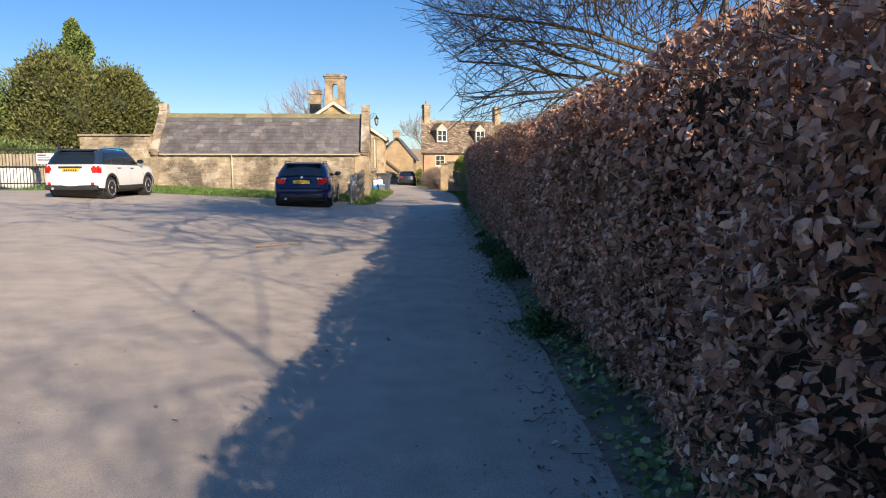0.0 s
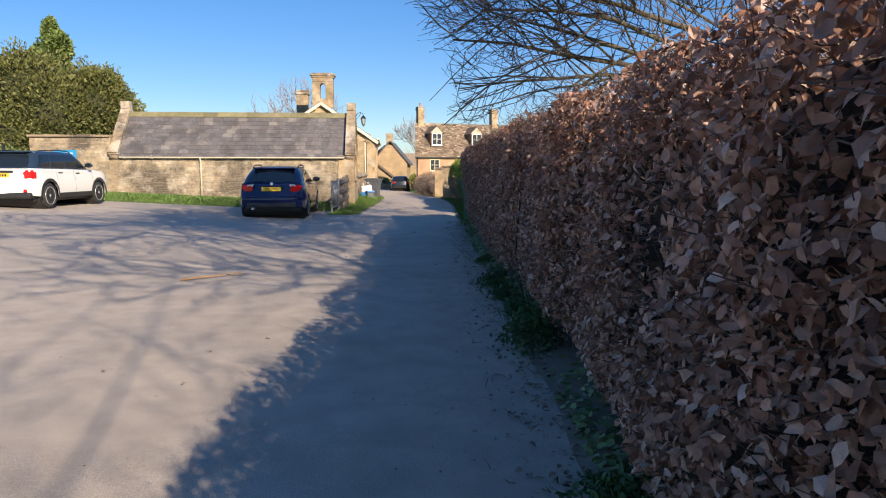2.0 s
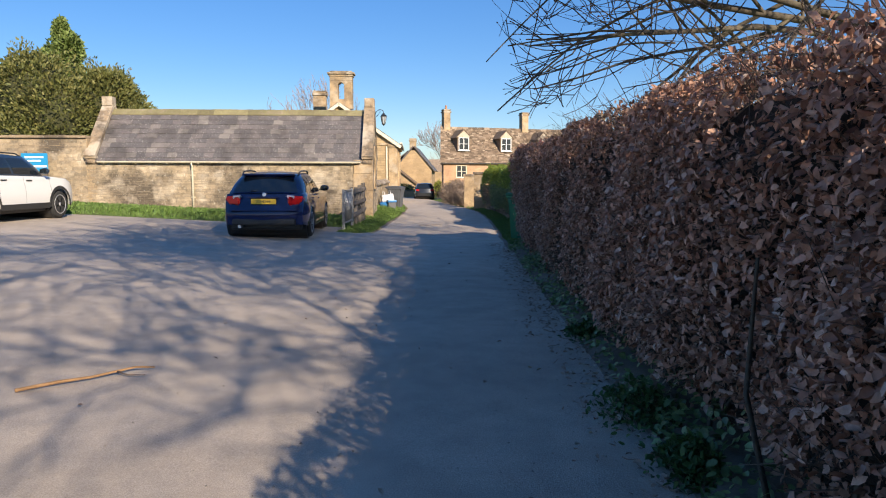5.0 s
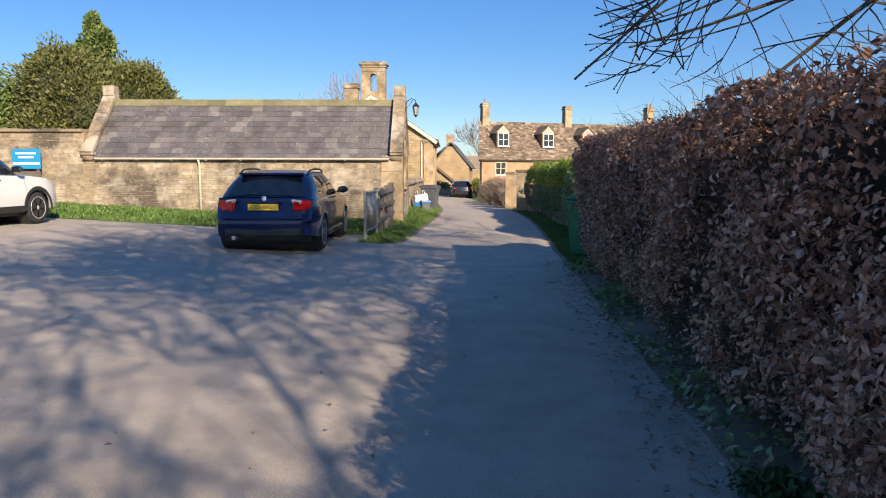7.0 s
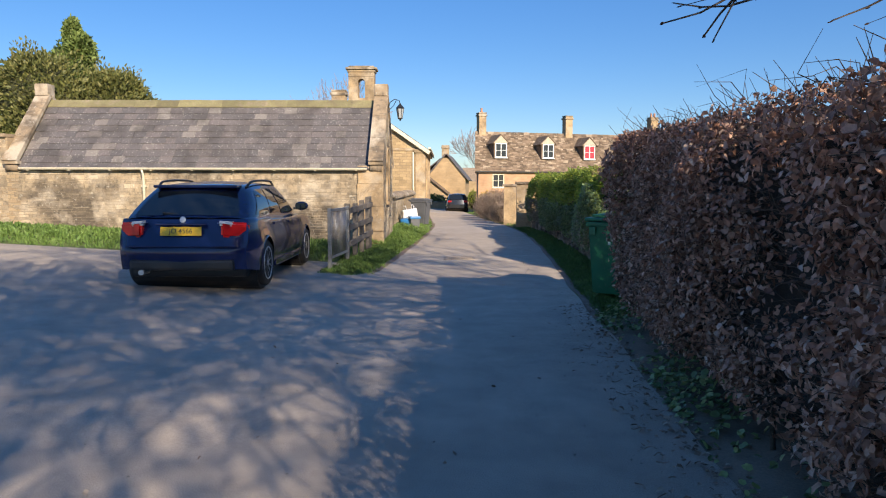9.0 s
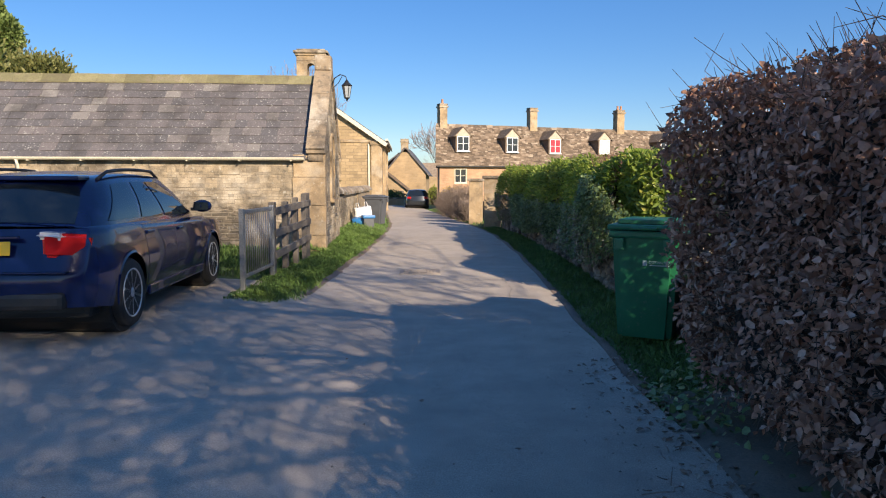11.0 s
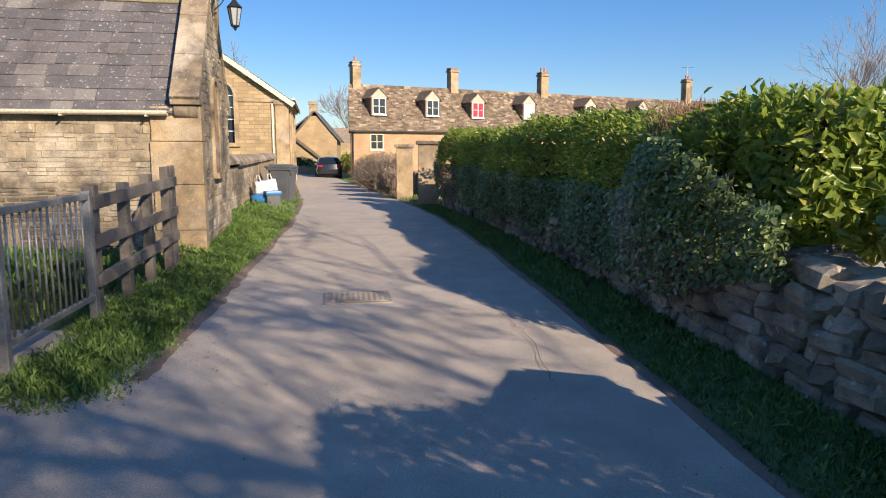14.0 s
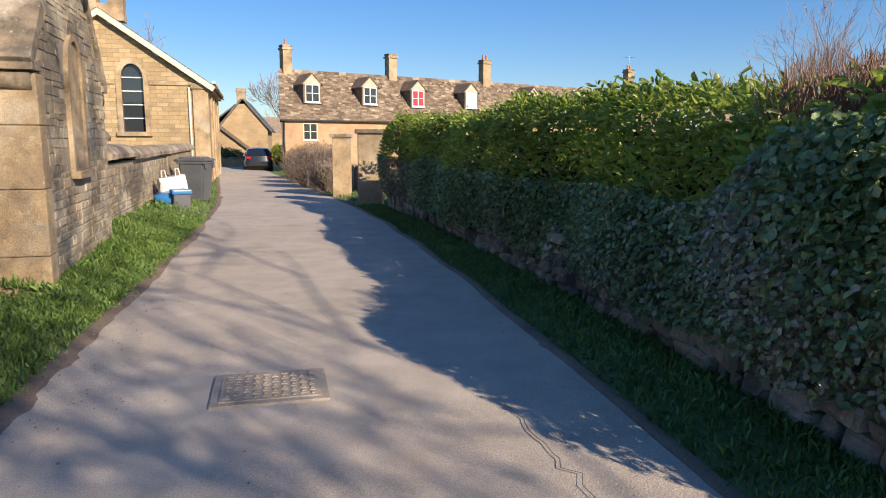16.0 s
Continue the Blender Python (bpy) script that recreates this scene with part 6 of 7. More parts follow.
def cottages():
    h = thing("terraced_cottages", pose(0, 0, 0), "row of honey stone cottages under a mossy stone roof", "house")
    # front wall with one window opening
    wx, ww, wz, wh = 1.86, 0.98, 1.32, 1.06
    bm = bmesh.new()
    add_box(bm, 0, wx - ww / 2, 0, 0.4, -2.0, RE)
    add_box(bm, wx + ww / 2, RL, 0, 0.4, -2.0, RE)
    add_box(bm, wx - ww / 2, wx + ww / 2, 0, 0.4, -2.0, wz)
    add_box(bm, wx - ww / 2, wx + ww / 2, 0, 0.4, wz + wh, RE)
    part("front_wall", skewed(bm), ROW_WALL, h)
    for x in (0.0, RL - 0.4):
        b = bmesh.new()
        add_prism(b, [(0.4, -2.0), (RB * 2, -2.0), (RB * 2, RE), (RB, RR - 0.05), (0.4, RE + 0.3)], 0.4, Matrix.Translation((x + 0.4, 0, 0)) @ ACROSS)
        part("gable_wall", skewed(b), ROW_WALL, h)
    part("back_wall", skewed(box(0.4, RL - 0.4, RB * 2 - 0.4, RB * 2, -2, RE)), ROW_WALL, h)
    for side in (0, 1):
        b = bmesh.new()
        rows = 30
        y_a, y_b = (-0.22, RB) if side == 0 else (RB * 2 + 0.22, RB)
        for r in range(rows):
            f0, f1 = r / rows, (r + 1) / rows
            z0 = RE - 0.1 + (RR - RE + 0.1) * f0
            z1 = RE - 0.1 + (RR - RE + 0.1) * f1
            ya, yb = y_a + (y_b - y_a) * f0, y_a + (y_b - y_a) * f1
            x = -0.12
            while x < RL + 0.1:
                w = rng.uniform(0.18, 0.42) * (1.25 - 0.5 * f0) if side == 0 else 4.0
                d = rng.uniform(-0.02, 0.02)
                k = rng.uniform(0.0, 0.03)
                vs = [b.verts.new(p) for p in ((x, ya + d, z0 + 0.05 + k), (x + w - 0.01, ya + d, z0 + 0.05 + k), (x + w - 0.01, yb, z1 + 0.03), (x, yb, z1 + 0.03), (x, ya + d, z0 - 0.02), (x + w - 0.01, ya + d, z0 - 0.02))]
                b.faces.new(vs[:4])
                b.faces.new((vs[4], vs[5], vs[1], vs[0]))
                x += w
        part("roof_tiles", skewed(b), TILE_STONE, h)["kind"] = "stuff"
        y0, y1 = (-0.18, RB) if side == 0 else (RB, RB * 2 + 0.18)
        b = bmesh.new()
        za, zb = (RE - 0.1, RR - 0.02) if side == 0 else (RR - 0.02, RE - 0.1)
        vs = [b.verts.new(p) for p in ((-0.1, y0, za), (RL + 0.1, y0, za), (RL + 0.1, y1, zb), (-0.1, y1, zb))]
        b.faces.new(vs)
        part("roof_deck", skewed(b), TILE_STONE, h)
    ridge = bmesh.new()
    for k in range(70):
        x = -0.1 + k * 0.545
        add_prism(ridge, [(RB - 0.17, RR - 0.10), (RB, RR + 0.10 + 0.03 * rng.random()), (RB + 0.17, RR - 0.10)], 0.53, Matrix.Translation((x + 0.53, 0, 0)) @ ACROSS)
    part("ridge_course", skewed(ridge), TILE_STONE, h)["kind"] = "stuff"
    part("gutter", skewed(box(-0.05, RL, -0.30, -0.18, RE - 0.16, RE - 0.07)), BLACK, h)
    part("downpipe", skewed(tube([(0.12, -0.1, RE - 0.15), (0.12, -0.1, -0.6)], 0.05, 8)), BLACK, h, smooth=True)
    turn = ROT
    white, red = WHITE_PAINT, mottled("red curtain", [(0.3, (0.34, 0.03, 0.05)), (0.7, (0.46, 0.05, 0.07))], 5, 40, 0.8)
    net = mottled("net curtain", [(0.3, grey(0.45)), (0.7, grey(0.6))], 5, 40, 0.8)

    def on_row(a, b, z):
        p = SKEW @ Vector((a, b, z))
        return pose(p.x, p.y, p.z, 0, 0, 23)

    sash_window(h, on_row(wx, 0.02, wz), ww, wh, 2, 2, PAINT_CREAM)
    # dormers
    for k, (a, zc) in enumerate(((2.1, 4.34), (6.3, 4.34), (10.15, 4.30), (14.85, 4.34), (21.1, 4.36), (27.0, 4.36))):
        d = new("dormer")
        d.parent = h
        d.matrix_basis = on_row(a, 0.72, zc - 0.62)
        hw, hh = 0.56, 1.14
        for s in (-1, 1):
            part("cheek", box(s * hw - 0.06, s * hw + 0.06, -0.02, 1.5, -0.1, hh), TILE_STONE, d)
        b = bmesh.new()
        add_prism(b, [(-hw - 0.1, hh), (hw + 0.1, hh), (0, hh + 0.62)], 0.1, pose(0, 0.0, 0))
        part("gablet", b, mottled("pale stone gablet", [(0.3, (0.42, 0.35, 0.27)), (0.7, (0.55, 0.47, 0.37))], 4, 30), d)
        for s in (-1, 1):
            b = bmesh.new()
            add_prism(b, [(0, hh + 0.70), (s * (hw + 0.2), hh - 0.03), (s * (hw + 0.2), hh - 0.10), (0, hh + 0.63)], 1.9, pose(0, -0.06, 0))
            part("roof_slope", b, TILE_STONE, d)
        sash_window(d, pose(0, 0.0, 0.0), 2 * hw - 0.12, hh - 0.02, 2, 2, white, "casement", red if k == 2 else net if k == 3 else None)
    # chimneys on the ridge
    for a, w, top, pots in ((0.42, 0.62, 7.35, 1), (8.4, 0.66, 7.35, 0), (17.0, 0.74, 7.5, 2), (34.0, 0.8, 7.8, 2)):
        chimney(h, on_row(a, RB, RR - 0.5), w, 0.62, top - RR + 0.5, ASHLAR, pots)
    # aerial on the far chimney
    p = SKEW @ Vector((34.0, RB, 8.2))
    aerial = bmesh.new()
    add_tube(aerial, [p, p + Vector((0, 0, 0.9))], 0.02, 5)
    for k in range(5):
        add_tube(aerial, [p + Vector((-0.5 + 0.25 * k, -0.2, 0.8)), p + Vector((-0.5 + 0.25 * k, 0.2, 0.8))], 0.012, 4)
    add_tube(aerial, [p + Vector((-0.55, 0, 0.8)), p + Vector((0.55, 0, 0.8))], 0.015, 4)
    part("aerial", aerial, STEEL, h)


cottages()


# ---- house closing the lane ----
def far_house():
    h = thing("stone_house", pose(-5.75, 86, -0.98), "gabled limestone house with a lower roof beside it", "house")
    gw, ge, ga = 2.05, 3.3, 5.75
    bm = bmesh.new()
    add_prism(bm, [(-gw, 0), (gw, 0), (gw, ge), (0, ga), (-gw, ge)], 0.4, Matrix())
    part("gable_wall", bm, FAR_WALL, h)
    part("east_wall", box(gw - 0.4, gw, 0.4, 9, 0, ge), FAR_WALL, h)
    part("west_wall", box(-gw, -gw + 0.4, 0.4, 9, 0, ge), FAR_WALL, h)
    part("back_wall", box(-gw, gw, 9, 9.4, 0, ge), FAR_WALL, h)
    a = math.degrees(math.atan2(ga - ge, gw))
    run = (gw + 0.3) / math.cos(radians(a))
    for s in (-1, 1):
        x0, x1 = sorted((0, s * run))
        part("roof_slope", box(x0, x1, -0.2, 9.5, 0.02, 0.14), SLATE_REST, h, "blue-grey slate slope", m=Matrix.Translation((0, 0, ga)) @ pose(0, 0, 0, 0, a * s, 0))
    chimney(h, pose(-0.1, 0.3, ga - 0.4), 0.75, 0.6, 1.25, ASHLAR)
    chimney(h, pose(-3.0, 5, ga - 1.6), 0.7, 0.6, 2.3, ASHLAR, 1)
    # lower lean-to wing in front
    bm = bmesh.new()
    add_prism(bm, [(-4.3, 0), (0.4, 0), (0.4, 1.5), (-2.4, 3.7), (-4.3, 2.3)], 0.4, pose(0, -2.6, 0))
    part("wing_gable", bm, FAR_WALL, h)
    part("wing_east_wall", box(0.0, 0.4, -2.2, 0, 0, 1.5), FAR_WALL, h)
    wa = math.degrees(math.atan2(2.2, 2.8))
    part("wing_roof", box(0, 3.95, -2.85, 3.0, 0.02, 0.14), TILE_STONE, h, m=Matrix.Translation((-2.4, 0, 3.72)) @ pose(0, 0, 0, 0, wa, 0))
    part("wing_roof", box(-2.6, 0, -2.85, 3.0, 0.02, 0.14), TILE_STONE, h, m=Matrix.Translation((-2.4, 0, 3.72)) @ pose(0, 0, 0, 0, -wa, 0))
    part("dark_roof", box(-3.4, 0.0, 0.5, 8, 0.02, 0.14), SLATE_REST, h, m=Matrix.Translation((-0.6, 0, ga - 0.5)) @ pose(0, 0, 0, 0, -38, 0))
    sash_window(h, pose(-3.2, -2.62, 1.35), 0.5, 0.6, 1, 2, BLACK)
    part("door", box(-0.35, 0.0, -2.64, -2.6, 0, 1.5), WOODROT, h)
    dish = part("satellite_dish", ring_solid([(0.05, -0.05), (0.22, 0.0), (0.34, 0.06), (0.34, 0.075), (0.05, 0.0)], 16, pose(-3.1, -2.8, 2.35, 70, 0, 30)), STEEL, h, "grey satellite dish")
    # neighbour behind, to the right
    n = thing("stone_house", pose(-3.0, 101, -1.2), "low limestone house end seen along the lane", "house")
    part("wall", box(-1.5, 1.2, 0, 6, 0, 3.2), FAR_WALL, n)
    bm = bmesh.new()
    add_prism(bm, [(0, 3.2), (6.2, 3.2), (3.1, 5.0)], 3.4, pose(1.5, 0, 0, 0, 0, 90))
    part("roof", bm, TILE_STONE, n)
    crown("hedge_bush", (-7.6, 78, -0.85), [(0, 0, 0.9, 1.3, 0.8), (1.4, 0, 0.7, 1.0, 0.7), (-1.5, 0, 0.8, 1.2, 0.8)], 4000, 0.16, CONIFER, "clipped green bush behind a low garden wall", 0.6)
    crown("hedge_bush", (-2.9, 88, -1.05), [(0, 0, 0.9, 0.7, 1.1), (0.9, 0, 0.7, 0.7, 1.0)], 2500, 0.14, LAUREL, "bright green hedge bush at the lane's end", 0.6)
    w = thing("garden_wall", pose(-9.8, 76.5, -0.85), "low pale stone garden wall across the lane's end", "wall", kind="structure")
    part("wall", box(0, 4.6, 0, 0.4, -0.3, 0.75), FAR_WALL, w)
    part("coping", box(-0.05, 4.65, -0.05, 0.45, 0.753, 0.85, None, 0.02), COPING, w)


far_house()


# ---- gate piers, garden wall and shrubs before the cottages ----
def gate_piers():
    for k, (x, y, w, top) in enumerate(((0.58, 38.6, 0.56, 1.50), (0.12, 41.6, 0.5, 1.42))):
        g = ground_z(x, y)
        p = thing("gate_pier", pose(x, y, g, 0, 0, -4), "square limestone gate pier with a flat cap", "gate pier", "gate piers")
        part("shaft", box(-w / 2, w / 2, -w / 2, w / 2, -0.1, top - g, None, 0.02), ASHLAR, p)
        part("cap", box(-w / 2 - 0.06, w / 2 + 0.06, -w / 2 - 0.06, w / 2 + 0.06, top - g + 0.003, top - g + 0.1, None, 0.03), COPING, p)
    w = thing("garden_wall", pose(0, 0, 0), "low rubble garden wall before the cottages", "wall", kind="structure")
    bm = bmesh.new()
    ys = np.linspace(37.4, 66, 40)
    for a, b in zip(ys, ys[1:]):
        if 38.2 < a < 41.4:
            continue
        x = lane_right(a) + 1.25
        add_box(bm, x, x + 0.4, a, b, ground_z(x, a) - 0.2, ground_z(x, a) + (1.0 if a < 38.3 else 0.75))
    part("wall", bm, GARDEN_WALL, w)
    STRAW = leaf_material("straw twigs", [(0.0, (0.22, 0.16, 0.12)), (1.0, (0.36, 0.28, 0.22))], 0.8, 0.1)
    GOLD = leaf_material("yellow blossom", [(0.0, (0.40, 0.28, 0.04)), (1.0, (0.62, 0.45, 0.07))], 0.6, 0.3)
    for x, y, r, tall, mat, label in ((-0.35, 46.5, 0.9, 1.5, STRAW, "bushy leafless shrub with pale brown twigs"), (-0.9, 50.5, 0.8, 1.3, STRAW, "bushy leafless shrub with pale brown twigs"), (-0.9, 55.0, 0.8, 1.5, GOLD, "shrub with yellow spring blossom"), (-0.2, 43.6, 0.5, 0.9, STRAW, "bushy leafless shrub with pale brown twigs")):
        g = ground_z(x, y)
        s = thing("shrub", pose(x, y, g), label, "shrub")
        n = 1600
        d = unit(np.stack([rng.normal(0, 0.55, n), rng.normal(0, 0.55, n), np.abs(rng.normal(1, 0.3, n))], 1))
        a = np.stack([rng.normal(0, r * 0.3, n), rng.normal(0, r * 0.4, n), rng.random(n) * tall * 0.5], 1)
        twig_cloud("twig_growth", a, a + d * rng.uniform(0.3, 0.6, (n, 1)) * tall, 0.009, 0.005, STRAW, s, 0.15)
        n = 1500
        p = rand_dirs(n) * np.array([r, r, tall * 0.5]) * rng.uniform(0.6, 1.0, (n, 1)) + np.array([0, 0, tall * 0.55])
        leaf_cloud("sprays", p, rand_dirs(n) + np.array([0, 0, 0.6]), rand_dirs(n), 0.07, 0.035, mat, s)


gate_piers()


# ---- fields, copper hedge and scaffold to the east ----
def east_side():
    COPPER = leaf_material("copper leaf", [(0.0, (0.20, 0.08, 0.045)), (0.6, (0.32, 0.15, 0.085)), (1.0, (0.44, 0.27, 0.17))], 0.6, 0.25)
    crown("copper_hedge", (15.2, 38.5, -0.1), [(0, 0, 0.7, 1.5, 1.25), (2.2, 0.5, 0.9, 1.6, 1.5), (4.6, 1.0, 1.0, 1.8, 1.6), (7.2, 1.4, 0.9, 1.8, 1.5), (-2.0, -0.5, 0.5, 1.2, 0.9)], 12000, 0.12, COPPER, "copper-brown beech hedge across the garden", 0.6)
    crown("shrub", (10.6, 36.5, -0.1), [(0, 0, 0.7, 0.9, 1.0), (-1.2, 0, 0.5, 0.8, 0.8)], 2600, 0.12, CONIFER, "green garden shrub beyond the wall", 0.5)
    crown("shrub", (19.8, 35.8, -0.1), [(0, 0, 1.2, 1.0, 1.3), (0.8, 0.3, 1.8, 0.8, 1.0)], 3000, 0.12, LAUREL, "light green garden shrub beyond the wall", 0.8)
    # gravel drive beyond the wall
    gravel = terrain("gravel_drive", np.linspace(2.3, 16, 28), np.linspace(21.2, 34, 26), lambda x, y: ground_z(x, y) + 0.005 + 0.02 * noise.noise(Vector((x, y, 0))), mottled("pale gravel", [(0.3, (0.42, 0.34, 0.24)), (0.7, (0.58, 0.48, 0.36))], 1.5, 60.0))
    tagged(gravel, "pale gravel drive in the garden beyond the wall", "gravel", kind="structure")
    # dark shed roof behind the wall
    s = thing("garden_shed", pose(4.3, 22.6, 0, 0, 0, 8), "low dark grey garden shed behind the wall", "shed")
    part("body", box(-0.2, 3.2, 0, 2.2, 0, 0.98, None, 0.01), mottled("dark grey boards", [(0.3, (0.035, 0.037, 0.045)), (0.7, (0.06, 0.062, 0.07))], 3, 40, 0.7), s)
    part("lid", box(-0.3, 3.3, -0.1, 2.3, 0.985, 1.04, None, 0.012), BLACK, s)
    # scaffold on a far roof
    f = thing("scaffolding", pose(30.0, 62, -1.0), "steel scaffold round a far chimney", "scaffold")
    for x in (0, 2.2, 4.4):
        for y in (0, 2.2):
            part("pole", tube([(x, y, 0), (x, y, 7.4 - 0.9 * (y > 0) - 0.3 * x)], 0.05, 6), STEEL, f)
    for z in (2.0, 3.9, 4.4):
        for y in (0, 2.2):
            part("ledger", tube([(-0.4, y, z), (5, y, z)], 0.045, 6), STEEL, f)
    for z in (3.8,):
        part("deck", box(-0.3, 4.8, 0, 2.2, z - 0.06, z), WOODROT, f)
    part("chimney_stack", box(1.6, 3.2, 0.4, 1.8, 0, 5.0, None, 0.02), ASHLAR, f)
    h = thing("stone_house", pose(30, 64.5, -1), "far stone house under scaffolding", "house")
    part("wall", box(-2, 12, 0, 6, 0, 2.6), FAR_WALL, h)
    bm = bmesh.new()
    add_prism(bm, [(-0.3, 2.6), (6.3, 2.6), (3, 4.3)], 14.6, pose(12.3, 0, 0, 0, 0, 90))
    part("roof", bm, TILE_STONE, h)
    # wooded ridge on the skyline
    ridge = bmesh.new()
    for lo, hi, dist, tall in ((-100, 100, 420, 12.0),):
        pts = []
        n = 160
        for k in range(n + 1):
            a = radians(lo + (hi - lo) * k / n)
            x, y = dist * math.sin(a), dist * math.cos(a)
            z = tall * (0.45 + 0.35 * noise.noise(Vector((x * 0.006, y * 0.006, 0))) + 0.22 * noise.noise(Vector((x * 0.05, y * 0.05, 2))))
            pts.append((ridge.verts.new((x, y, -8)), ridge.verts.new((x, y, z)), ridge.verts.new((x * 1.06, y * 1.06, z * 0.9)), ridge.verts.new((x * 1.06, y * 1.06, -8))))
        for p, q in zip(pts, pts[1:]):
            for j in range(3):
                ridge.faces.new((p[j], q[j], q[j + 1], p[j + 1]))
    tagged(part("backdrop", ridge, mottled("far woods", [(0.3, (0.10, 0.095, 0.075)), (0.7, (0.16, 0.15, 0.11))], 0.05, 0.6, 0.95, 0, 0)), "hazy wooded ridge on the far skyline", "woods", kind="structure")


east_side()


# ---- cars ----
def car_paint(name, base, flake=0.0):
    m = material(name, base, 0.25, flake)
    b = m.node_tree.nodes["Principled BSDF"]
    b.inputs["Specular IOR Level"].default_value = 0.2
    b.inputs["Coat Weight"].default_value = 0.8
    b.inputs["Coat Roughness"].default_value = 0.04
    dirt = ramp(m, tex_noise(m, 6.0, 6.0), [(0.45, grey(0)), (0.8, grey(0.012))])
    colour(m, mix(m, dirt, base, (0.25, 0.22, 0.18)))
    return m


TYRE = mottled("tyre rubber", [(0.3, grey(0.018)), (0.7, grey(0.035))], 6, 60, 0.85)
ALLOY = mottled("alloy", [(0.3, grey(0.55)), (0.7, grey(0.68))], 6, 60, 0.3, 0.05, 0.002)
ALLOY.node_tree.nodes["Principled BSDF"].inputs["Metallic"].default_value = 0.45
TRIM = mottled("black trim", [(0.3, grey(0.018)), (0.7, grey(0.03))], 6, 60, 0.5, 0.1, 0.002)
RED_LENS = material("red lamp lens", (0.42, 0.012, 0.014), 0.12)
CLEAR_LENS = material("clear lamp lens", (0.55, 0.55, 0.57), 0.1)
PLATE_YELLOW = material("yellow number plate", (0.72, 0.45, 0.02), 0.4)


def car(name, at, paint, label, d, category="car"):
    """A car that faces local +y, its tail at y = 0. d: its measures."""
    c = thing(name, at, label, category)
    L, W = d["length"], d["width"] / 2
    r, R = d["wheel"], d["wheel"] + 0.055
    axles = (d["rear_axle"], d["rear_axle"] + d["base"])

    def belt(y):
        return float(np.interp(y, *d["belt"]))

    def tail(z):
        return float(np.interp(z, *d["tail"]))

    def nose(z):
        return L - float(np.interp(z, *d["nose"]))

    def half(y, z):
        plan = 1 - 0.15 * max(0, 1 - y / 0.55) ** 2.2 - 0.22 * max(0, 1 - (L - y) / 0.8) ** 2.2
        f = (z - 0.2) / 0.75
        return W * plan * (0.955 + 0.045 * math.sin(min(max(f, 0), 1) * math.pi) - 0.045 * max(0, f - 0.55))

    def sill(y):
        z = d["sill"] + 0.07 * max(0, 1 - y / 0.5) + 0.03 * max(0, 1 - (L - y) / 0.6)
        for a in axles:
            if abs(y - a) < R:
                z = max(z, r + math.sqrt(R * R - (y - a) ** 2))
        return z

    ss = np.linspace(0, 1, 121)
    J = 12
    verts, faces = [], []
    for side in (-1, 1):
        for s in ss:
            y_mid = s * L
            for j in range(J):
                z0, z1 = sill(y_mid), belt(y_mid)
                z = z0 + (z1 - z0) * j / (J - 1)
                y = tail(z) + (nose(z) - tail(z)) * s
                z0 = sill(y)
                z = z0 + (belt(y) - z0) * j / (J - 1)
                verts.append((side * half(y, z), y, z))
    n = len(ss) * J
    for k in range(2):
        for i in range(len(ss) - 1):
            for j in range(J - 1):
                a = k * n + i * J + j
                faces.append((a, a + J, a + J + 1, a + 1) if k else (a, a + 1, a + J + 1, a + J))
    # tail, nose and top skins across, slightly crowned
    cross = 9

    def skin(edge_a, edge_b, bulge):
        base = len(verts)
        for a, b in zip(edge_a, edge_b):
            for q in range(cross):
                f = q / (cross - 1)
                p = Vector(verts[a]).lerp(Vector(verts[b]), f)
                verts.append(tuple(p + bulge * (1 - (2 * f - 1) ** 2)))
        for i in range(len(edge_a) - 1):
            for q in range(cross - 1):
                a = base + i * cross + q
                faces.append((a, a + 1, a + cross + 1, a + cross))

    skin([j for j in range(J)], [n + j for j in range(J)], Vector((0, -0.07, 0)))
    skin([(len(ss) - 1) * J + j for j in range(J)], [n + (len(ss) - 1) * J + j for j in range(J)], Vector((0, 0.12, 0)))
    skin([i * J + J - 1 for i in range(len(ss))], [n + i * J + J - 1 for i in range(len(ss))], Vector((0, 0, 0.045)))
    me = bpy.data.meshes.new("body")
    me.from_pydata(verts, [], faces)
    bm = bmesh.new()
    bm.from_mesh(me)
    bpy.data.meshes.remove(me)
    bmesh.ops.remove_doubles(bm, verts=bm.verts[:], dist=0.0015)
    body = part("body", bm, paint, c, smooth=True)
    # dark underside and wheel wells
    part("underbody", box(-W + 0.16, W - 0.16, 0.25, L - 0.3, 0.18, 0.62, None, 0.05), TRIM, c)
    for y in axles:
        part("wheel_well", tube([(-W + 0.09, y, r), (W - 0.09, y, r)], R - 0.005, 20), TRIM, c)
    # greenhouse
    gy0, gy1, ry0, ry1 = d["glass"]
    rz, bw, rw = d["roof"], W * 0.90, W * d.get("tumble", 0.70)

    def shell(f, y_f):
        """A place on the side of the cabin: f from belt 0 to roof 1, y_f from back 0 to front 1."""
        y0, y1 = gy0 + (ry0 - gy0) * f, gy1 + (ry1 - gy1) * f
        y = y0 + (y1 - y0) * y_f
        z = (belt(gy0 + (gy1 - gy0) * y_f) + 0.0) * (1 - f) + rz * f - 0.05 * f * (2 * abs(y_f - 0.55)) ** 2.2
        x = bw + (rw - bw) * f + 0.035 * math.sin(f * math.pi) - 0.07 * (max(0, abs(2 * y_f - 1) - 0.72) / 0.28) ** 2
        return Vector((x, y, z))

    def patch(f0, f1, a0, a1, lift, side, nf=5, ny=10, rounded=0.0):
        bm = bmesh.new()
        grid = []
        for i in range(ny + 1):
            row = []
            for j in range(nf + 1):
                g0, g1 = f0, f1
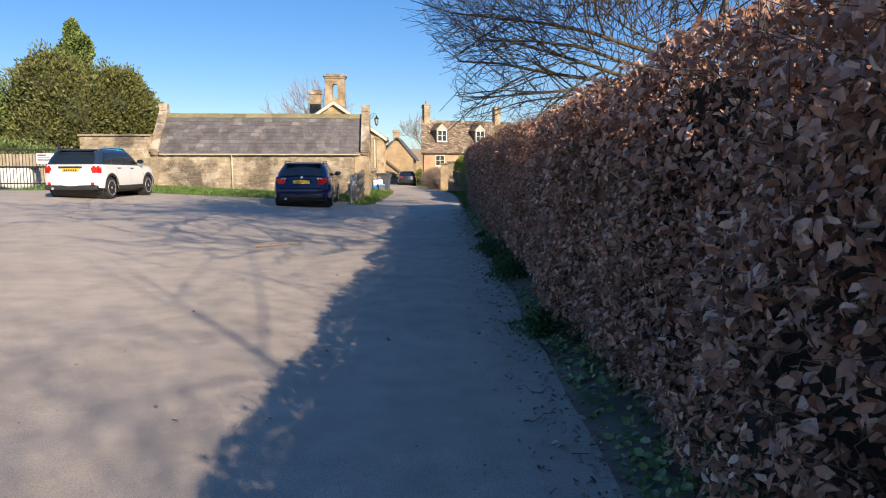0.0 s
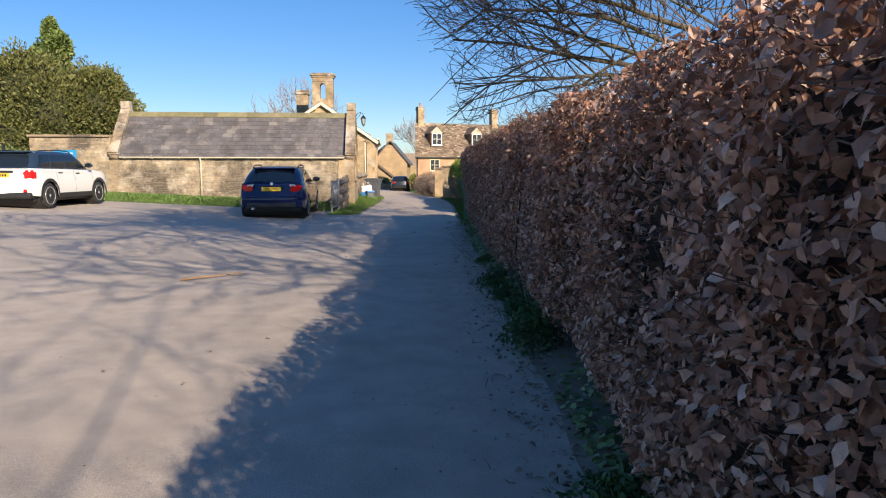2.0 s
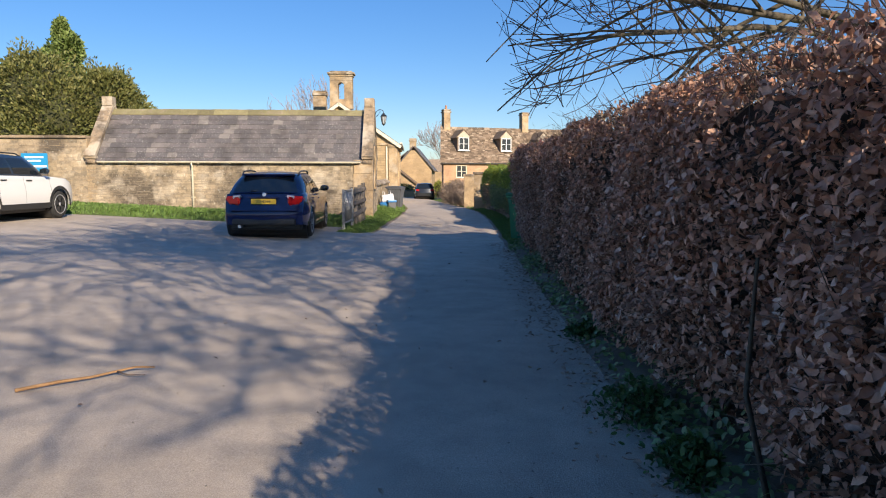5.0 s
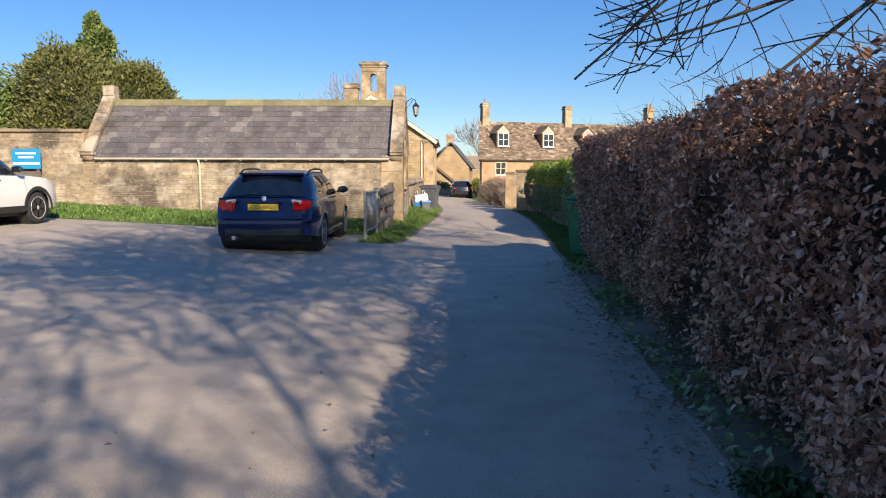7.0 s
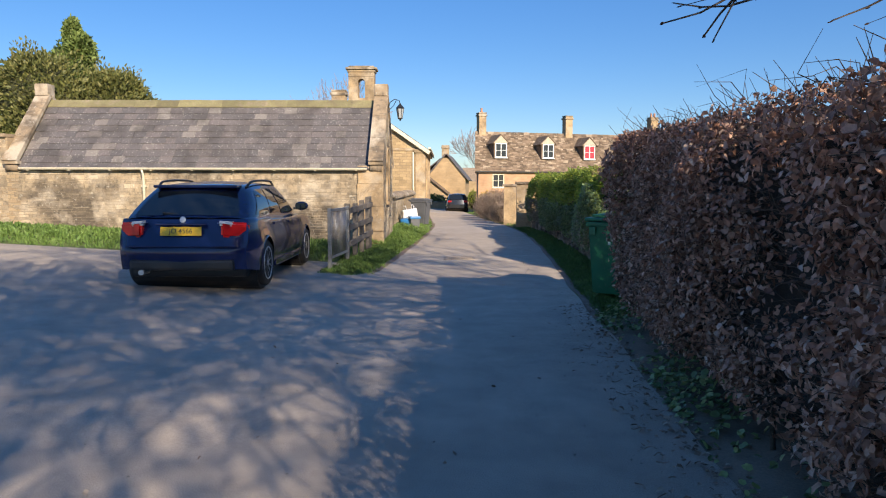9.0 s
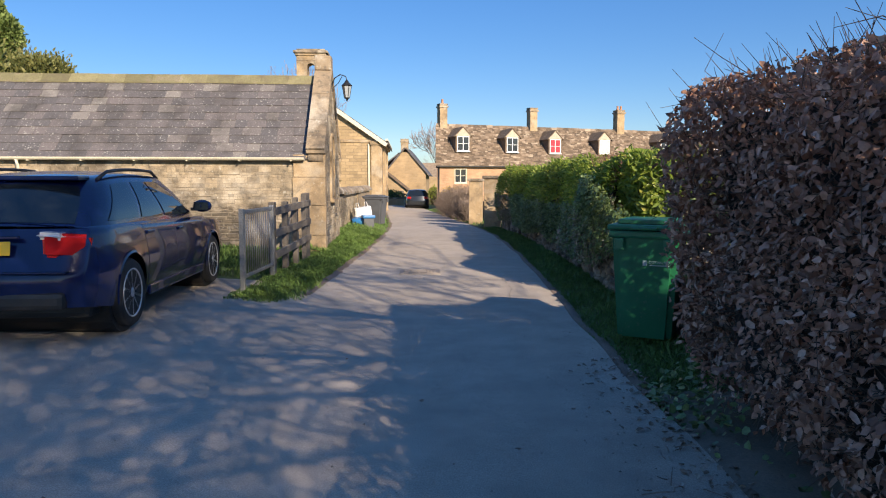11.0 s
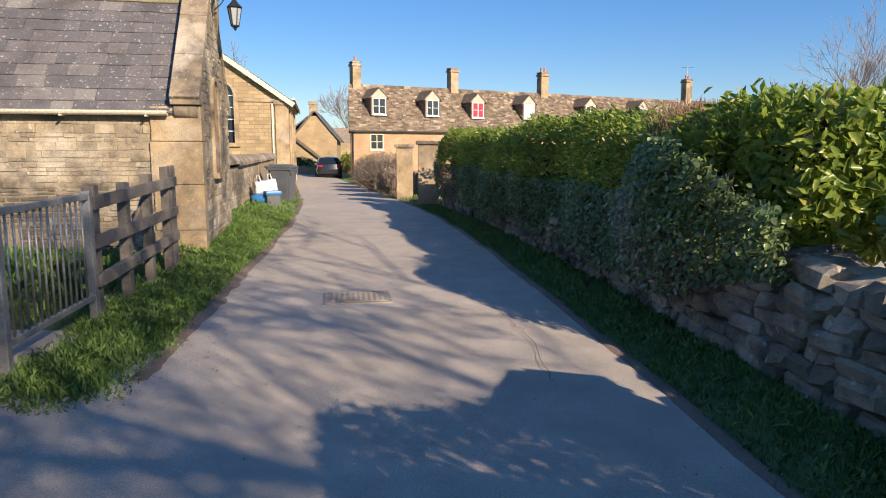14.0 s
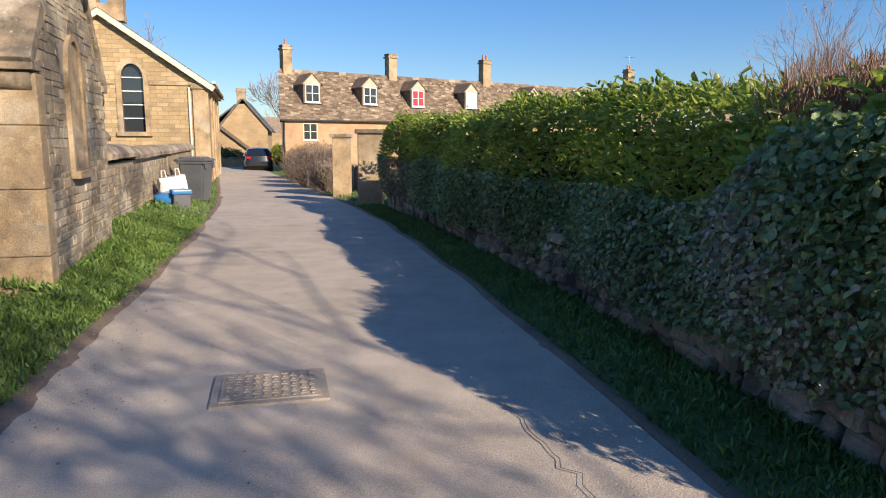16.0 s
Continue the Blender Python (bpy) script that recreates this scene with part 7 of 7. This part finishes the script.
                y_f = a0(j / nf) + (a1(j / nf) - a0(j / nf)) * i / ny
                p = shell(f0 + (f1 - f0) * j / nf, y_f)
                p.x = side * (p.x + lift)
                row.append(bm.verts.new(p))
            grid.append(row)
        for i in range(ny):
            for j in range(nf):
                bm.faces.new((grid[i][j], grid[i + 1][j], grid[i + 1][j + 1], grid[i][j + 1]))
        return bm

    cabin = bmesh.new()
    nf, ny = 6, 24
    rings = []
    for side in (-1, 1):
        g = [[cabin.verts.new(Vector((side * shell(j / nf, i / ny).x, *shell(j / nf, i / ny).yz))) for j in range(nf + 1)] for i in range(ny + 1)]
        for i in range(ny):
            for j in range(nf):
                cabin.faces.new((g[i][j], g[i + 1][j], g[i + 1][j + 1], g[i][j + 1]))
        rings.append(g)
    lft, rgt = rings

    def across(a_list, b_list, bulge, steps=8):
        prev = None
        for a, b in zip(a_list, b_list):
            row = [a] + [cabin.verts.new(a.co.lerp(b.co, q / steps) + bulge * (1 - (2 * q / steps - 1) ** 2)) for q in range(1, steps)] + [b]
            if prev:
                for q in range(steps):
                    cabin.faces.new((prev[q], prev[q + 1], row[q + 1], row[q]))
            prev = row

    across([lft[i][nf] for i in range(ny + 1)], [rgt[i][nf] for i in range(ny + 1)], Vector((0, 0, 0.045)))
    across([lft[0][j] for j in range(nf + 1)], [rgt[0][j] for j in range(nf + 1)], Vector((0, -0.06, 0.02)))
    across([lft[ny][j] for j in range(nf + 1)], [rgt[ny][j] for j in range(nf + 1)], Vector((0, 0.12, 0.02)))
    bmesh.ops.remove_doubles(cabin, verts=cabin.verts[:], dist=0.001)
    part("cabin", cabin, d.get("cabin_paint", paint), c, smooth=True)
    # side windows
    for side in (-1, 1):
        for a, b, lean_a, lean_b in d["windows"]:
            bm = patch(0.10, 0.86, lambda f, a=a, l=lean_a: a + l * f, lambda f, b=b, l=lean_b: b + l * f, 0.006, side)
            part("side_window", bm, CAR_GLASS, c, smooth=True)

    def end_glass(front, z_in, x_in, lift):
        bm = bmesh.new()
        i = ny if front else 0
        rows = []
        for j in range(7):
            f = z_in[0] + (z_in[1] - z_in[0]) * j / 6
            p = shell(f, 1.0 if front else 0.0)
            row = []
            for q in range(9):
                t = (2 * q / 8 - 1) * x_in
                k = 1 - t * t
                row.append(bm.verts.new((t * p.x, p.y + (0.12 * k + lift if front else -0.06 * k - lift), p.z + 0.02 * k)))
            rows.append(row)
        for a, b in zip(rows, rows[1:]):
            for q in range(8):
                bm.faces.new((a[q], a[q + 1], b[q + 1], b[q]))
        return bm

    part("rear_window", end_glass(False, (0.08, 0.88), 0.90, 0.008), CAR_GLASS, c, smooth=True)
    part("windscreen", end_glass(True, (0.04, 0.92), 0.93, 0.008), CAR_GLASS, c, smooth=True)
    # wheels
    for y in axles:
        for side in (-1, 1):
            w = new("wheel")
            w.parent = c
            w.matrix_basis = pose(side * (W - 0.115), y, r, 0, 90 * side, 0)
            part("tyre", ring_solid([(r * 0.66, -0.10), (r * 0.92, -0.11), (r, -0.08), (r, 0.08), (r * 0.92, 0.11), (r * 0.66, 0.10)], 36), TYRE, w, smooth=True)
            part("rim", ring_solid([(r * 0.60, 0.02), (r * 0.69, 0.085), (r * 0.72, 0.108), (r * 0.68, 0.108), (r * 0.64, 0.07)], 36), ALLOY, w, smooth=True)
            part("brake_disc", ring_solid([(0.02, 0.0), (r * 0.6, 0.0), (r * 0.6, 0.02), (0.02, 0.02)], 24), TRIM, w)
            spokes = d["spokes"]
            for k in range(spokes):
                a = 360 * k / spokes
                part("spoke", box(r * 0.10, r * 0.68, -r * 0.07, r * 0.07, 0.06, 0.10, pose(0, 0, 0, 0, 0, a), 0.01), ALLOY, w)
            part("hub_cap", ring_solid([(0.02, 0.105), (r * 0.14, 0.1), (r * 0.17, 0.06)], 16), ALLOY, w, smooth=True)
            arch = bmesh.new()
            prof = [(R + 0.0) * Vector((math.cos(t), math.sin(t), 0)) for t in np.linspace(-0.12, math.pi + 0.12, 19)]
            big = [(R + d.get("arch", 0.02)) * Vector((math.cos(t), math.sin(t), 0)) for t in np.linspace(-0.12, math.pi + 0.12, 19)]
            lip = [[arch.verts.new((side * (half(y, 0.55) + 0.004 + 0.008 * e), y + p.x, r + p.y)) for p in o] for o, e in ((prof, 1), (big, 0))]
            for q in range(18):
                arch.faces.new((lip[0][q], lip[0][q + 1], lip[1][q + 1], lip[1][q]))
            part("wheel_arch_lip", arch, d.get("arch_paint", paint), c, smooth=True)
    # mirrors, handles
    for side in (-1, 1):
        p = shell(0.12, 0.93)
        b = bmesh.new()
        bmesh.ops.create_uvsphere(b, u_segments=14, v_segments=9, radius=1.0)
        b.transform(pose(side * (p.x + 0.14), p.y + 0.0, p.z + 0.08) @ Matrix.Diagonal((0.115, 0.07, 0.075, 1)))
        mirror = part("wing_mirror", b, d.get("mirror_paint", paint), c, smooth=True)
        part("mirror_glass", box(side * (p.x + 0.14) - 0.085, side * (p.x + 0.14) + 0.085, p.y - 0.068, p.y - 0.062, p.z + 0.03, p.z + 0.13, None, 0.003), CAR_GLASS, mirror)
        part("mirror_arm", box(min(side * p.x, side * (p.x + 0.08)), max(side * p.x, side * (p.x + 0.08)), p.y - 0.02, p.y + 0.03, p.z + 0.02, p.z + 0.06, None, 0.008), TRIM, mirror)
        for y in d["handles"]:
            z = belt(y) - 0.10
            x = half(y, z)
            part("door_handle", box(side * x - 0.018, side * x + 0.018, y - 0.10, y + 0.10, z - 0.016, z + 0.016, None, 0.008), d.get("handle_paint", paint), c)
        for y in d["shut_lines"]:
            bm = bmesh.new()
            zs = np.linspace(max(sill(y) + 0.05, 0.30), belt(y) - 0.01, 8)
            for z0, z1 in zip(zs, zs[1:]):
                q = [bm.verts.new((side * (half(y, z) + 0.0022), yy, z)) for z, yy in ((z0, y - 0.004), (z0, y + 0.004), (z1, y + 0.004), (z1, y - 0.004))]
                bm.faces.new(q)
            part("door_gap", bm, TRIM, c)
    return c, half, belt, shell, tail


def number_plate(parent, m, text):
    p = part("number_plate", box(-0.26, 0.26, -0.006, 0.0, -0.056, 0.056, None, 0.003), PLATE_YELLOW, parent, "yellow rear number plate", m=m)
    lettering(text, 0.088, pose(0, -0.0075, 0, 90, 0, 0), BLACK, p, "characters")


def estate():
    blue = car_paint("deep blue paint", (0.004, 0.011, 0.062), 0.0)
    d = dict(length=4.52, width=1.817, wheel=0.315, rear_axle=0.80, base=2.76, sill=0.25, roof=1.40, tumble=0.69,
             belt=([0.0, 0.3, 1.2, 2.4, 3.1, 3.3, 3.9, 4.3, 4.52], [0.945, 0.955, 0.945, 0.915, 0.90, 0.89, 0.83, 0.72, 0.62]),
             tail=([0.2, 0.35, 0.55, 0.7, 0.95, 1.0], [0.14, 0.05, 0.02, 0.08, 0.17, 0.20]),
             nose=([0.2, 0.4, 0.6, 0.9], [0.12, 0.03, 0.05, 0.30]),
             glass=(0.20, 3.32, 0.72, 2.50), windows=((0.10, 0.33, 0.05, 0.02), (0.36, 0.56, 0.03, -0.005), (0.59, 0.90, 0.0, -0.14)),
             spokes=10, handles=(1.35, 2.30), shut_lines=(1.22, 2.10, 3.15), mirror_paint=blue)
    c, half, belt, shell, tail = car("estate_car", pose(-4.44, 21.52, ground_z(-4.6, 22.5) - 0.0, 0, 0, 4.8), blue, "dark blue estate car parked on the asphalt yard", d)
    for side in (-1, 1):
        # rear lamps, wrapping round the corner
        for x0, x1, z0, z1, mat, nm in ((0.50, 0.82, 0.70, 0.90, RED_LENS, "tail_lamp"), (0.46, 0.66, 0.845, 0.905, CLEAR_LENS, "reversing_lamp")):
            b = box(x0, x1, -0.06, 0.14, z0, z1)
            bmesh.ops.bevel(b, geom=b.edges[:], offset=0.028, segments=3, affect="EDGES")
            for v in b.verts:
                f = (v.co.x - 0.46) / 0.36
                v.co.y += 0.06 + 0.14 * max(0, f) ** 2.2 - (0.012 if nm == "reversing_lamp" else 0)
                v.co.z += 0.03 * (1 - f)
                v.co.x *= side
            part(nm, b, mat, c, smooth=False)
        rail = [Vector((side * (shell(1, 0.06).x + 0.0), shell(1, 0.06).y, shell(1, 0.06).z + 0.0))]
        for k in range(1, 8):
            p = shell(1, 0.06 + 0.86 * k / 8)
            rail.append(Vector((side * (p.x - 0.01), p.y, p.z + 0.055)))
        p = shell(1, 0.95)
        rail.append(Vector((side * p.x, p.y, p.z)))
        part("roof_rail", tube(rail, 0.016, 8), TRIM, c, "black roof rail", smooth=True)
    number_plate(c, pose(0, 0.005, 0.80, -10, 0, 0), "JO 4566")
    part("tailgate_handle", box(-0.32, 0.32, 0.005, 0.05, 0.875, 0.90, None, 0.008), blue, c)
    part("bumper_insert", box(-0.66, 0.66, -0.035, 0.1, 0.30, 0.44, None, 0.04), TRIM, c, "dark lower bumper insert")
    part("bumper_crease", box(-0.70, 0.70, -0.052, 0.06, 0.60, 0.615, None, 0.006), blue, c)
    part("exhaust", tube([(-0.50, -0.05, 0.28), (-0.50, 0.15, 0.28)], 0.035, 12), ALLOY, c)
    part("badge", ring_solid([(0.005, -0.004), (0.036, -0.004), (0.04, 0.004), (0.005, 0.008)], 20, pose(0, 0.085, 0.945, 80, 0, 0)), ALLOY, c)
    part("rear_wiper", tube([(0.0, 0.20, 1.0), (-0.30, 0.20, 1.03)], 0.01, 6), TRIM, c)
    part("spoiler", box(-0.56, 0.56, 0.56, 0.80, 1.345, 1.385, None, 0.015), blue, c)
    for side in (-1, 1):
        x = side * half(2.2, 0.32)
        part("side_skirt", box(min(x - 0.02 * side, x + 0.012 * side), max(x - 0.02 * side, x + 0.012 * side), 1.25, 3.1, 0.22, 0.32, None, 0.015), blue, c)


def compact():
    white = car_paint("white paint", (0.72, 0.72, 0.70))
    black = car_paint("black roof paint", (0.02, 0.035, 0.06))
    d = dict(length=4.30, width=1.822, wheel=0.335, rear_axle=0.72, base=2.67, sill=0.30, roof=1.52, tumble=0.76,
             belt=([0.0, 0.3, 1.2, 2.4, 3.0, 3.2, 3.8, 4.1, 4.30], [1.06, 1.06, 1.05, 1.03, 1.02, 1.02, 0.97, 0.88, 0.72]),
             tail=([0.2, 0.35, 0.6, 0.8, 1.06, 1.1], [0.14, 0.04, 0.02, 0.06, 0.09, 0.12]),
             nose=([0.2, 0.4, 0.6, 1.0], [0.10, 0.03, 0.03, 0.16]),
             glass=(0.12, 3.02, 0.42, 2.45), windows=((0.07, 0.27, 0.02, 0.02), (0.30, 0.55, 0.02, 0.0), (0.58, 0.93, 0.0, -0.08)),
             spokes=5, handles=(1.35, 2.25), shut_lines=(1.15, 2.05, 3.05), cabin_paint=black, mirror_paint=black, arch=0.075, arch_paint=TRIM, handle_paint=TRIM)
    at = pose(-11.35, 20.95, ground_z(-11.35, 22) - 0.02, 0, 0, 0)
    c, half, belt, shell, tail = car("compact_car", at, white, "white compact car with a black roof on the yard", d)
    for side in (-1, 1):
        b = box(0.60, 0.86, -0.05, 0.10, 0.76, 1.02)
        bmesh.ops.bevel(b, geom=b.edges[:], offset=0.05, segments=3, affect="EDGES")
        for v in b.verts:
            f = (v.co.x - 0.60) / 0.26
            v.co.y += 0.045 + 0.10 * max(0, f) ** 2
            v.co.x *= side
        part("tail_lamp", b, RED_LENS, c)
        b = box(0.62, 0.70, -0.03, 0.02, 0.44, 0.52, None, 0.01)
        for v in b.verts:
            v.co.x *= side
        part("fog_lamp", b, RED_LENS, c)
        part("roof_rail", tube([(side * (shell(1, f).x - 0.03), shell(1, f).y, shell(1, f).z + (0.05 if 0.1 < f < 0.9 else 0.0)) for f in (0.05, 0.14, 0.35, 0.6, 0.82, 0.93)], 0.016, 8), TRIM, c, smooth=True)
        x = side * half(2.2, 0.36)
        part("side_skirt", box(min(x - 0.02 * side, x + 0.012 * side), max(x - 0.02 * side, x + 0.012 * side), 1.15, 2.95, 0.26, 0.40, None, 0.015), TRIM, c)
    number_plate(c, pose(0, 0.005, 0.885, -6, 0, 0), "")
    for k in range(6):
        part("plate_bar", box(-0.2 + 0.07 * k, -0.16 + 0.07 * k, -0.010, -0.002, 0.855, 0.915), TRIM, c)
    part("tailgate_handle", box(-0.36, 0.36, -0.03, 0.06, 0.955, 1.01, None, 0.02), TRIM, c, "dark tailgate handle strip")
    part("lower_bumper", box(-0.80, 0.80, -0.04, 0.3, 0.28, 0.44, None, 0.05), TRIM, c, "grey lower bumper")
    part("exhaust", tube([(-0.55, -0.05, 0.33), (-0.55, 0.15, 0.33)], 0.04, 12), ALLOY, c)
    part("spoiler", box(-0.58, 0.58, 0.26, 0.55, 1.485, 1.52, None, 0.014), black, c)


def lane_car():
    dark = car_paint("dark grey paint", (0.03, 0.034, 0.04), 0.4)
    d = dict(length=4.30, width=1.8, wheel=0.32, rear_axle=0.75, base=2.6, sill=0.26, roof=1.45, tumble=0.7,
             belt=([0.0, 0.3, 1.2, 2.4, 3.0, 3.2, 3.8, 4.1, 4.30], [0.96, 0.97, 0.95, 0.93, 0.92, 0.9, 0.84, 0.74, 0.62]),
             tail=([0.2, 0.35, 0.6, 0.8, 1.0], [0.14, 0.04, 0.02, 0.07, 0.12]), nose=([0.2, 0.4, 0.6, 0.9], [0.10, 0.03, 0.05, 0.25]),
             glass=(0.14, 3.1, 0.55, 2.4), windows=((0.08, 0.30, 0.04, 0.02), (0.33, 0.57, 0.02, 0.0), (0.60, 0.92, 0.0, -0.12)),
             spokes=5, handles=(1.35, 2.25), shut_lines=(1.2, 2.1, 3.1))
    c, half, belt, shell, tail = car("hatchback_car", pose(-3.55, 68.6, ground_z(-3.5, 70), 0, 0, 6), dark, "dark grey hatchback car far down the lane", d)
    for side in (-1, 1):
        part("tail_lamp", box(min(side * 0.5, side * 0.8), max(side * 0.5, side * 0.8), 0.0, 0.2, 0.78, 0.92, None, 0.02), RED_LENS, c)
    number_plate(c, pose(0, 0.0, 0.62), "")


estate()
compact()
lane_car()


# ---- barrier and timber fence ----
def barrier():
    b = thing("steel_barrier", pose(-3.3, 24.66, 0.02, 0, 0, 90), "galvanised steel barrier with upright bars in grass", "barrier")
    for x in (0.0, 1.40):
        part("post", box(x - 0.03, x + 0.03, -0.03, 0.03, -0.15, 1.04, None, 0.006), STEEL, b)
    part("top_rail", box(0.03, 1.37, -0.022, 0.022, 0.975, 1.02, None, 0.005), STEEL, b)
    part("bottom_rail", box(0.03, 1.37, -0.02, 0.02, 0.16, 0.20, None, 0.005), STEEL, b)
    bar = mesh_of("bar", tube([(0, 0, 0.2), (0, 0, 0.98)], 0.009, 8), STEEL, True)
    for k in range(13):
        ob = new("bar", bar)
        ob.parent = b
        ob.matrix_basis = pose(0.13 + k * 0.095, 0, 0)
    f = thing("timber_fence", pose(-3.33, 26.15, 0.08, 0, 0, 90), "weathered grey timber post and rail fence", "fence")
    for x, tall in ((0.08, 1.02), (0.85, 1.02), (1.55, 1.05), (2.25, 1.10)):
        part("post", box(x - 0.055, x + 0.055, -0.03, 0.06, -0.2, tall, pose(0, 0, 0, 0, rng.uniform(-2, 2), 0), 0.012), WOODROT, f)
    for z, w in ((0.88, 0.0), (0.56, 0.02), (0.24, -0.02)):
        part("rail", box(-0.02, 2.42, -0.075, -0.035, z - 0.055, z + 0.055, pose(0, 0, 0, 0, -1.5 + w * 20, 0), 0.01), WOODROT, f)
    part("upright_board", box(2.32, 2.50, -0.03, 0.02, -0.1, 1.12, None, 0.01), WOODROT, f)
    part("brace", box(0.0, 1.1, 0.065, 0.10, -0.05, 0.05, pose(0.95, 0, 0.22, 0, -38, 0), 0.01), WOODROT, f)


barrier()


# ---- small things on the asphalt ----
def road_details():
    iron = mottled("worn iron", [(0.3, (0.24, 0.20, 0.165)), (0.7, (0.38, 0.32, 0.265))], 8, 60, 0.75)
    m = thing("manhole_cover", pose(-1.18, 26.7, 0.012, 0, 0, 2), "worn iron access cover with raised studs", "manhole cover")
    part("frame", box(-0.31, 0.31, -0.25, 0.25, -0.03, 0.003, None, 0.004), iron, m)
    part("plate", box(-0.265, 0.265, -0.205, 0.205, 0.0, 0.009, None, 0.003), iron, m)
    stud = mesh_of("stud", box(-0.018, 0.018, -0.009, 0.009, 0.009, 0.016, None, 0.003), iron)
    for i in range(10):
        for j in range(9):
            ob = new("stud", stud)
            ob.parent = m
            ob.matrix_basis = pose(-0.225 + 0.05 * i, -0.17 + 0.0425 * j, 0, 0, 0, 90 * ((i + j) % 2))
    # fallen stick on the yard
    pts = [(-3.15, 11.45, 0.02), (-2.98, 11.62, 0.025), (-2.82, 11.75, 0.022), (-2.62, 11.98, 0.03), (-2.50, 12.02, 0.02)]
    st = tagged(part("stick", tube([Vector(p) - Vector((-2.9, 11.7, 0)) for p in pts], [0.013, 0.012, 0.010, 0.008, 0.005], 7), mottled("orange bark", [(0.3, (0.26, 0.15, 0.07)), (0.7, (0.38, 0.22, 0.10))], 8, 60), None, "", True, pose(-2.9, 11.7, 0.0)), "short broken brown stick on the asphalt", "stick")
    part("side_twig", tube([(0.2, 0.18, 0.025), (0.3, 0.12, 0.02), (0.42, 0.13, 0.018)], [0.007, 0.005, 0.003], 6), TWIG, st, smooth=True)
    # cracks and patched strip in the lane
    crack = mottled("tarred crack", [(0.3, grey(0.07)), (0.7, grey(0.12))], 8, 60)
    for pts in ([(0.02, 24.2), (0.05, 24.6), (0.10, 25.1), (0.06, 25.7), (0.02, 26.3)], [(-1.7, 34.0), (-1.2, 34.04), (-0.9, 34.0)]):
        bm = bmesh.new()
        line = []
        for (xa, ya), (xb, yb) in zip(pts, pts[1:]):
            for k in range(8):
                f = k / 8
                line.append((xa + (xb - xa) * f + rng.normal(0, 0.012), ya + (yb - ya) * f + rng.normal(0, 0.01)))
        w = 0.004 if len(pts) > 3 else 0.02
        quads = [(bm.verts.new((x - w * rng.uniform(0.4, 1), y - w * 0.3, ground_z(x, y) + 0.016)), bm.verts.new((x + w * rng.uniform(0.4, 1), y + w * 0.3, ground_z(x, y) + 0.016))) for x, y in line]
        for (a, b), (c2, d2) in zip(quads, quads[1:]):
            bm.faces.new((a, b, d2, c2))
        tagged(part("road_crack", bm, crack), "dark tarred crack running along the lane", "crack", kind="structure")
    # loose grit and small stones
    g = thing("grit", pose(0, 0, 0), "loose grit and small stones on the asphalt", "gravel", kind="stuff")
    n = 3000
    y = rng.uniform(-2, 34, n)
    x = np.where(rng.random(n) < 0.5, rng.uniform(-7, 0.6, n), np.where(y > 24, -2.45 + rng.normal(0.1, 0.2, n), 0.5 + rng.normal(-0.1, 0.25, n)))
    x = np.where(y > 24, np.maximum(x, -2.5), x)
    z = np.array([ground_z(a, b) for a, b in zip(x, y)]) + 0.006
    size = rng.uniform(0.003, 0.009, n)[:, None]
    dirs = np.array([(1, 0, 0), (0, 1, 0), (-1, 0, 0), (0, -1, 0), (0, 0, 1)], float)
    verts = (np.stack([x, y, z], 1)[:, None, :] + dirs[None] * size[:, None] * rng.uniform(0.6, 1.3, (n, 5, 1))).reshape(-1, 3)
    k = np.arange(n)[:, None] * 5
    ob = new("grit_stones", fast_mesh("grit", verts, np.concatenate([k + [0, 1, 4], k + [1, 2, 4], k + [2, 3, 4], k + [3, 0, 4]]), mottled("grit", [(0.3, (0.16, 0.14, 0.12)), (0.7, (0.36, 0.32, 0.27))], 8, 60, island=0.4)))
    ob.parent = g
    ob["kind"] = "stuff"


road_details()
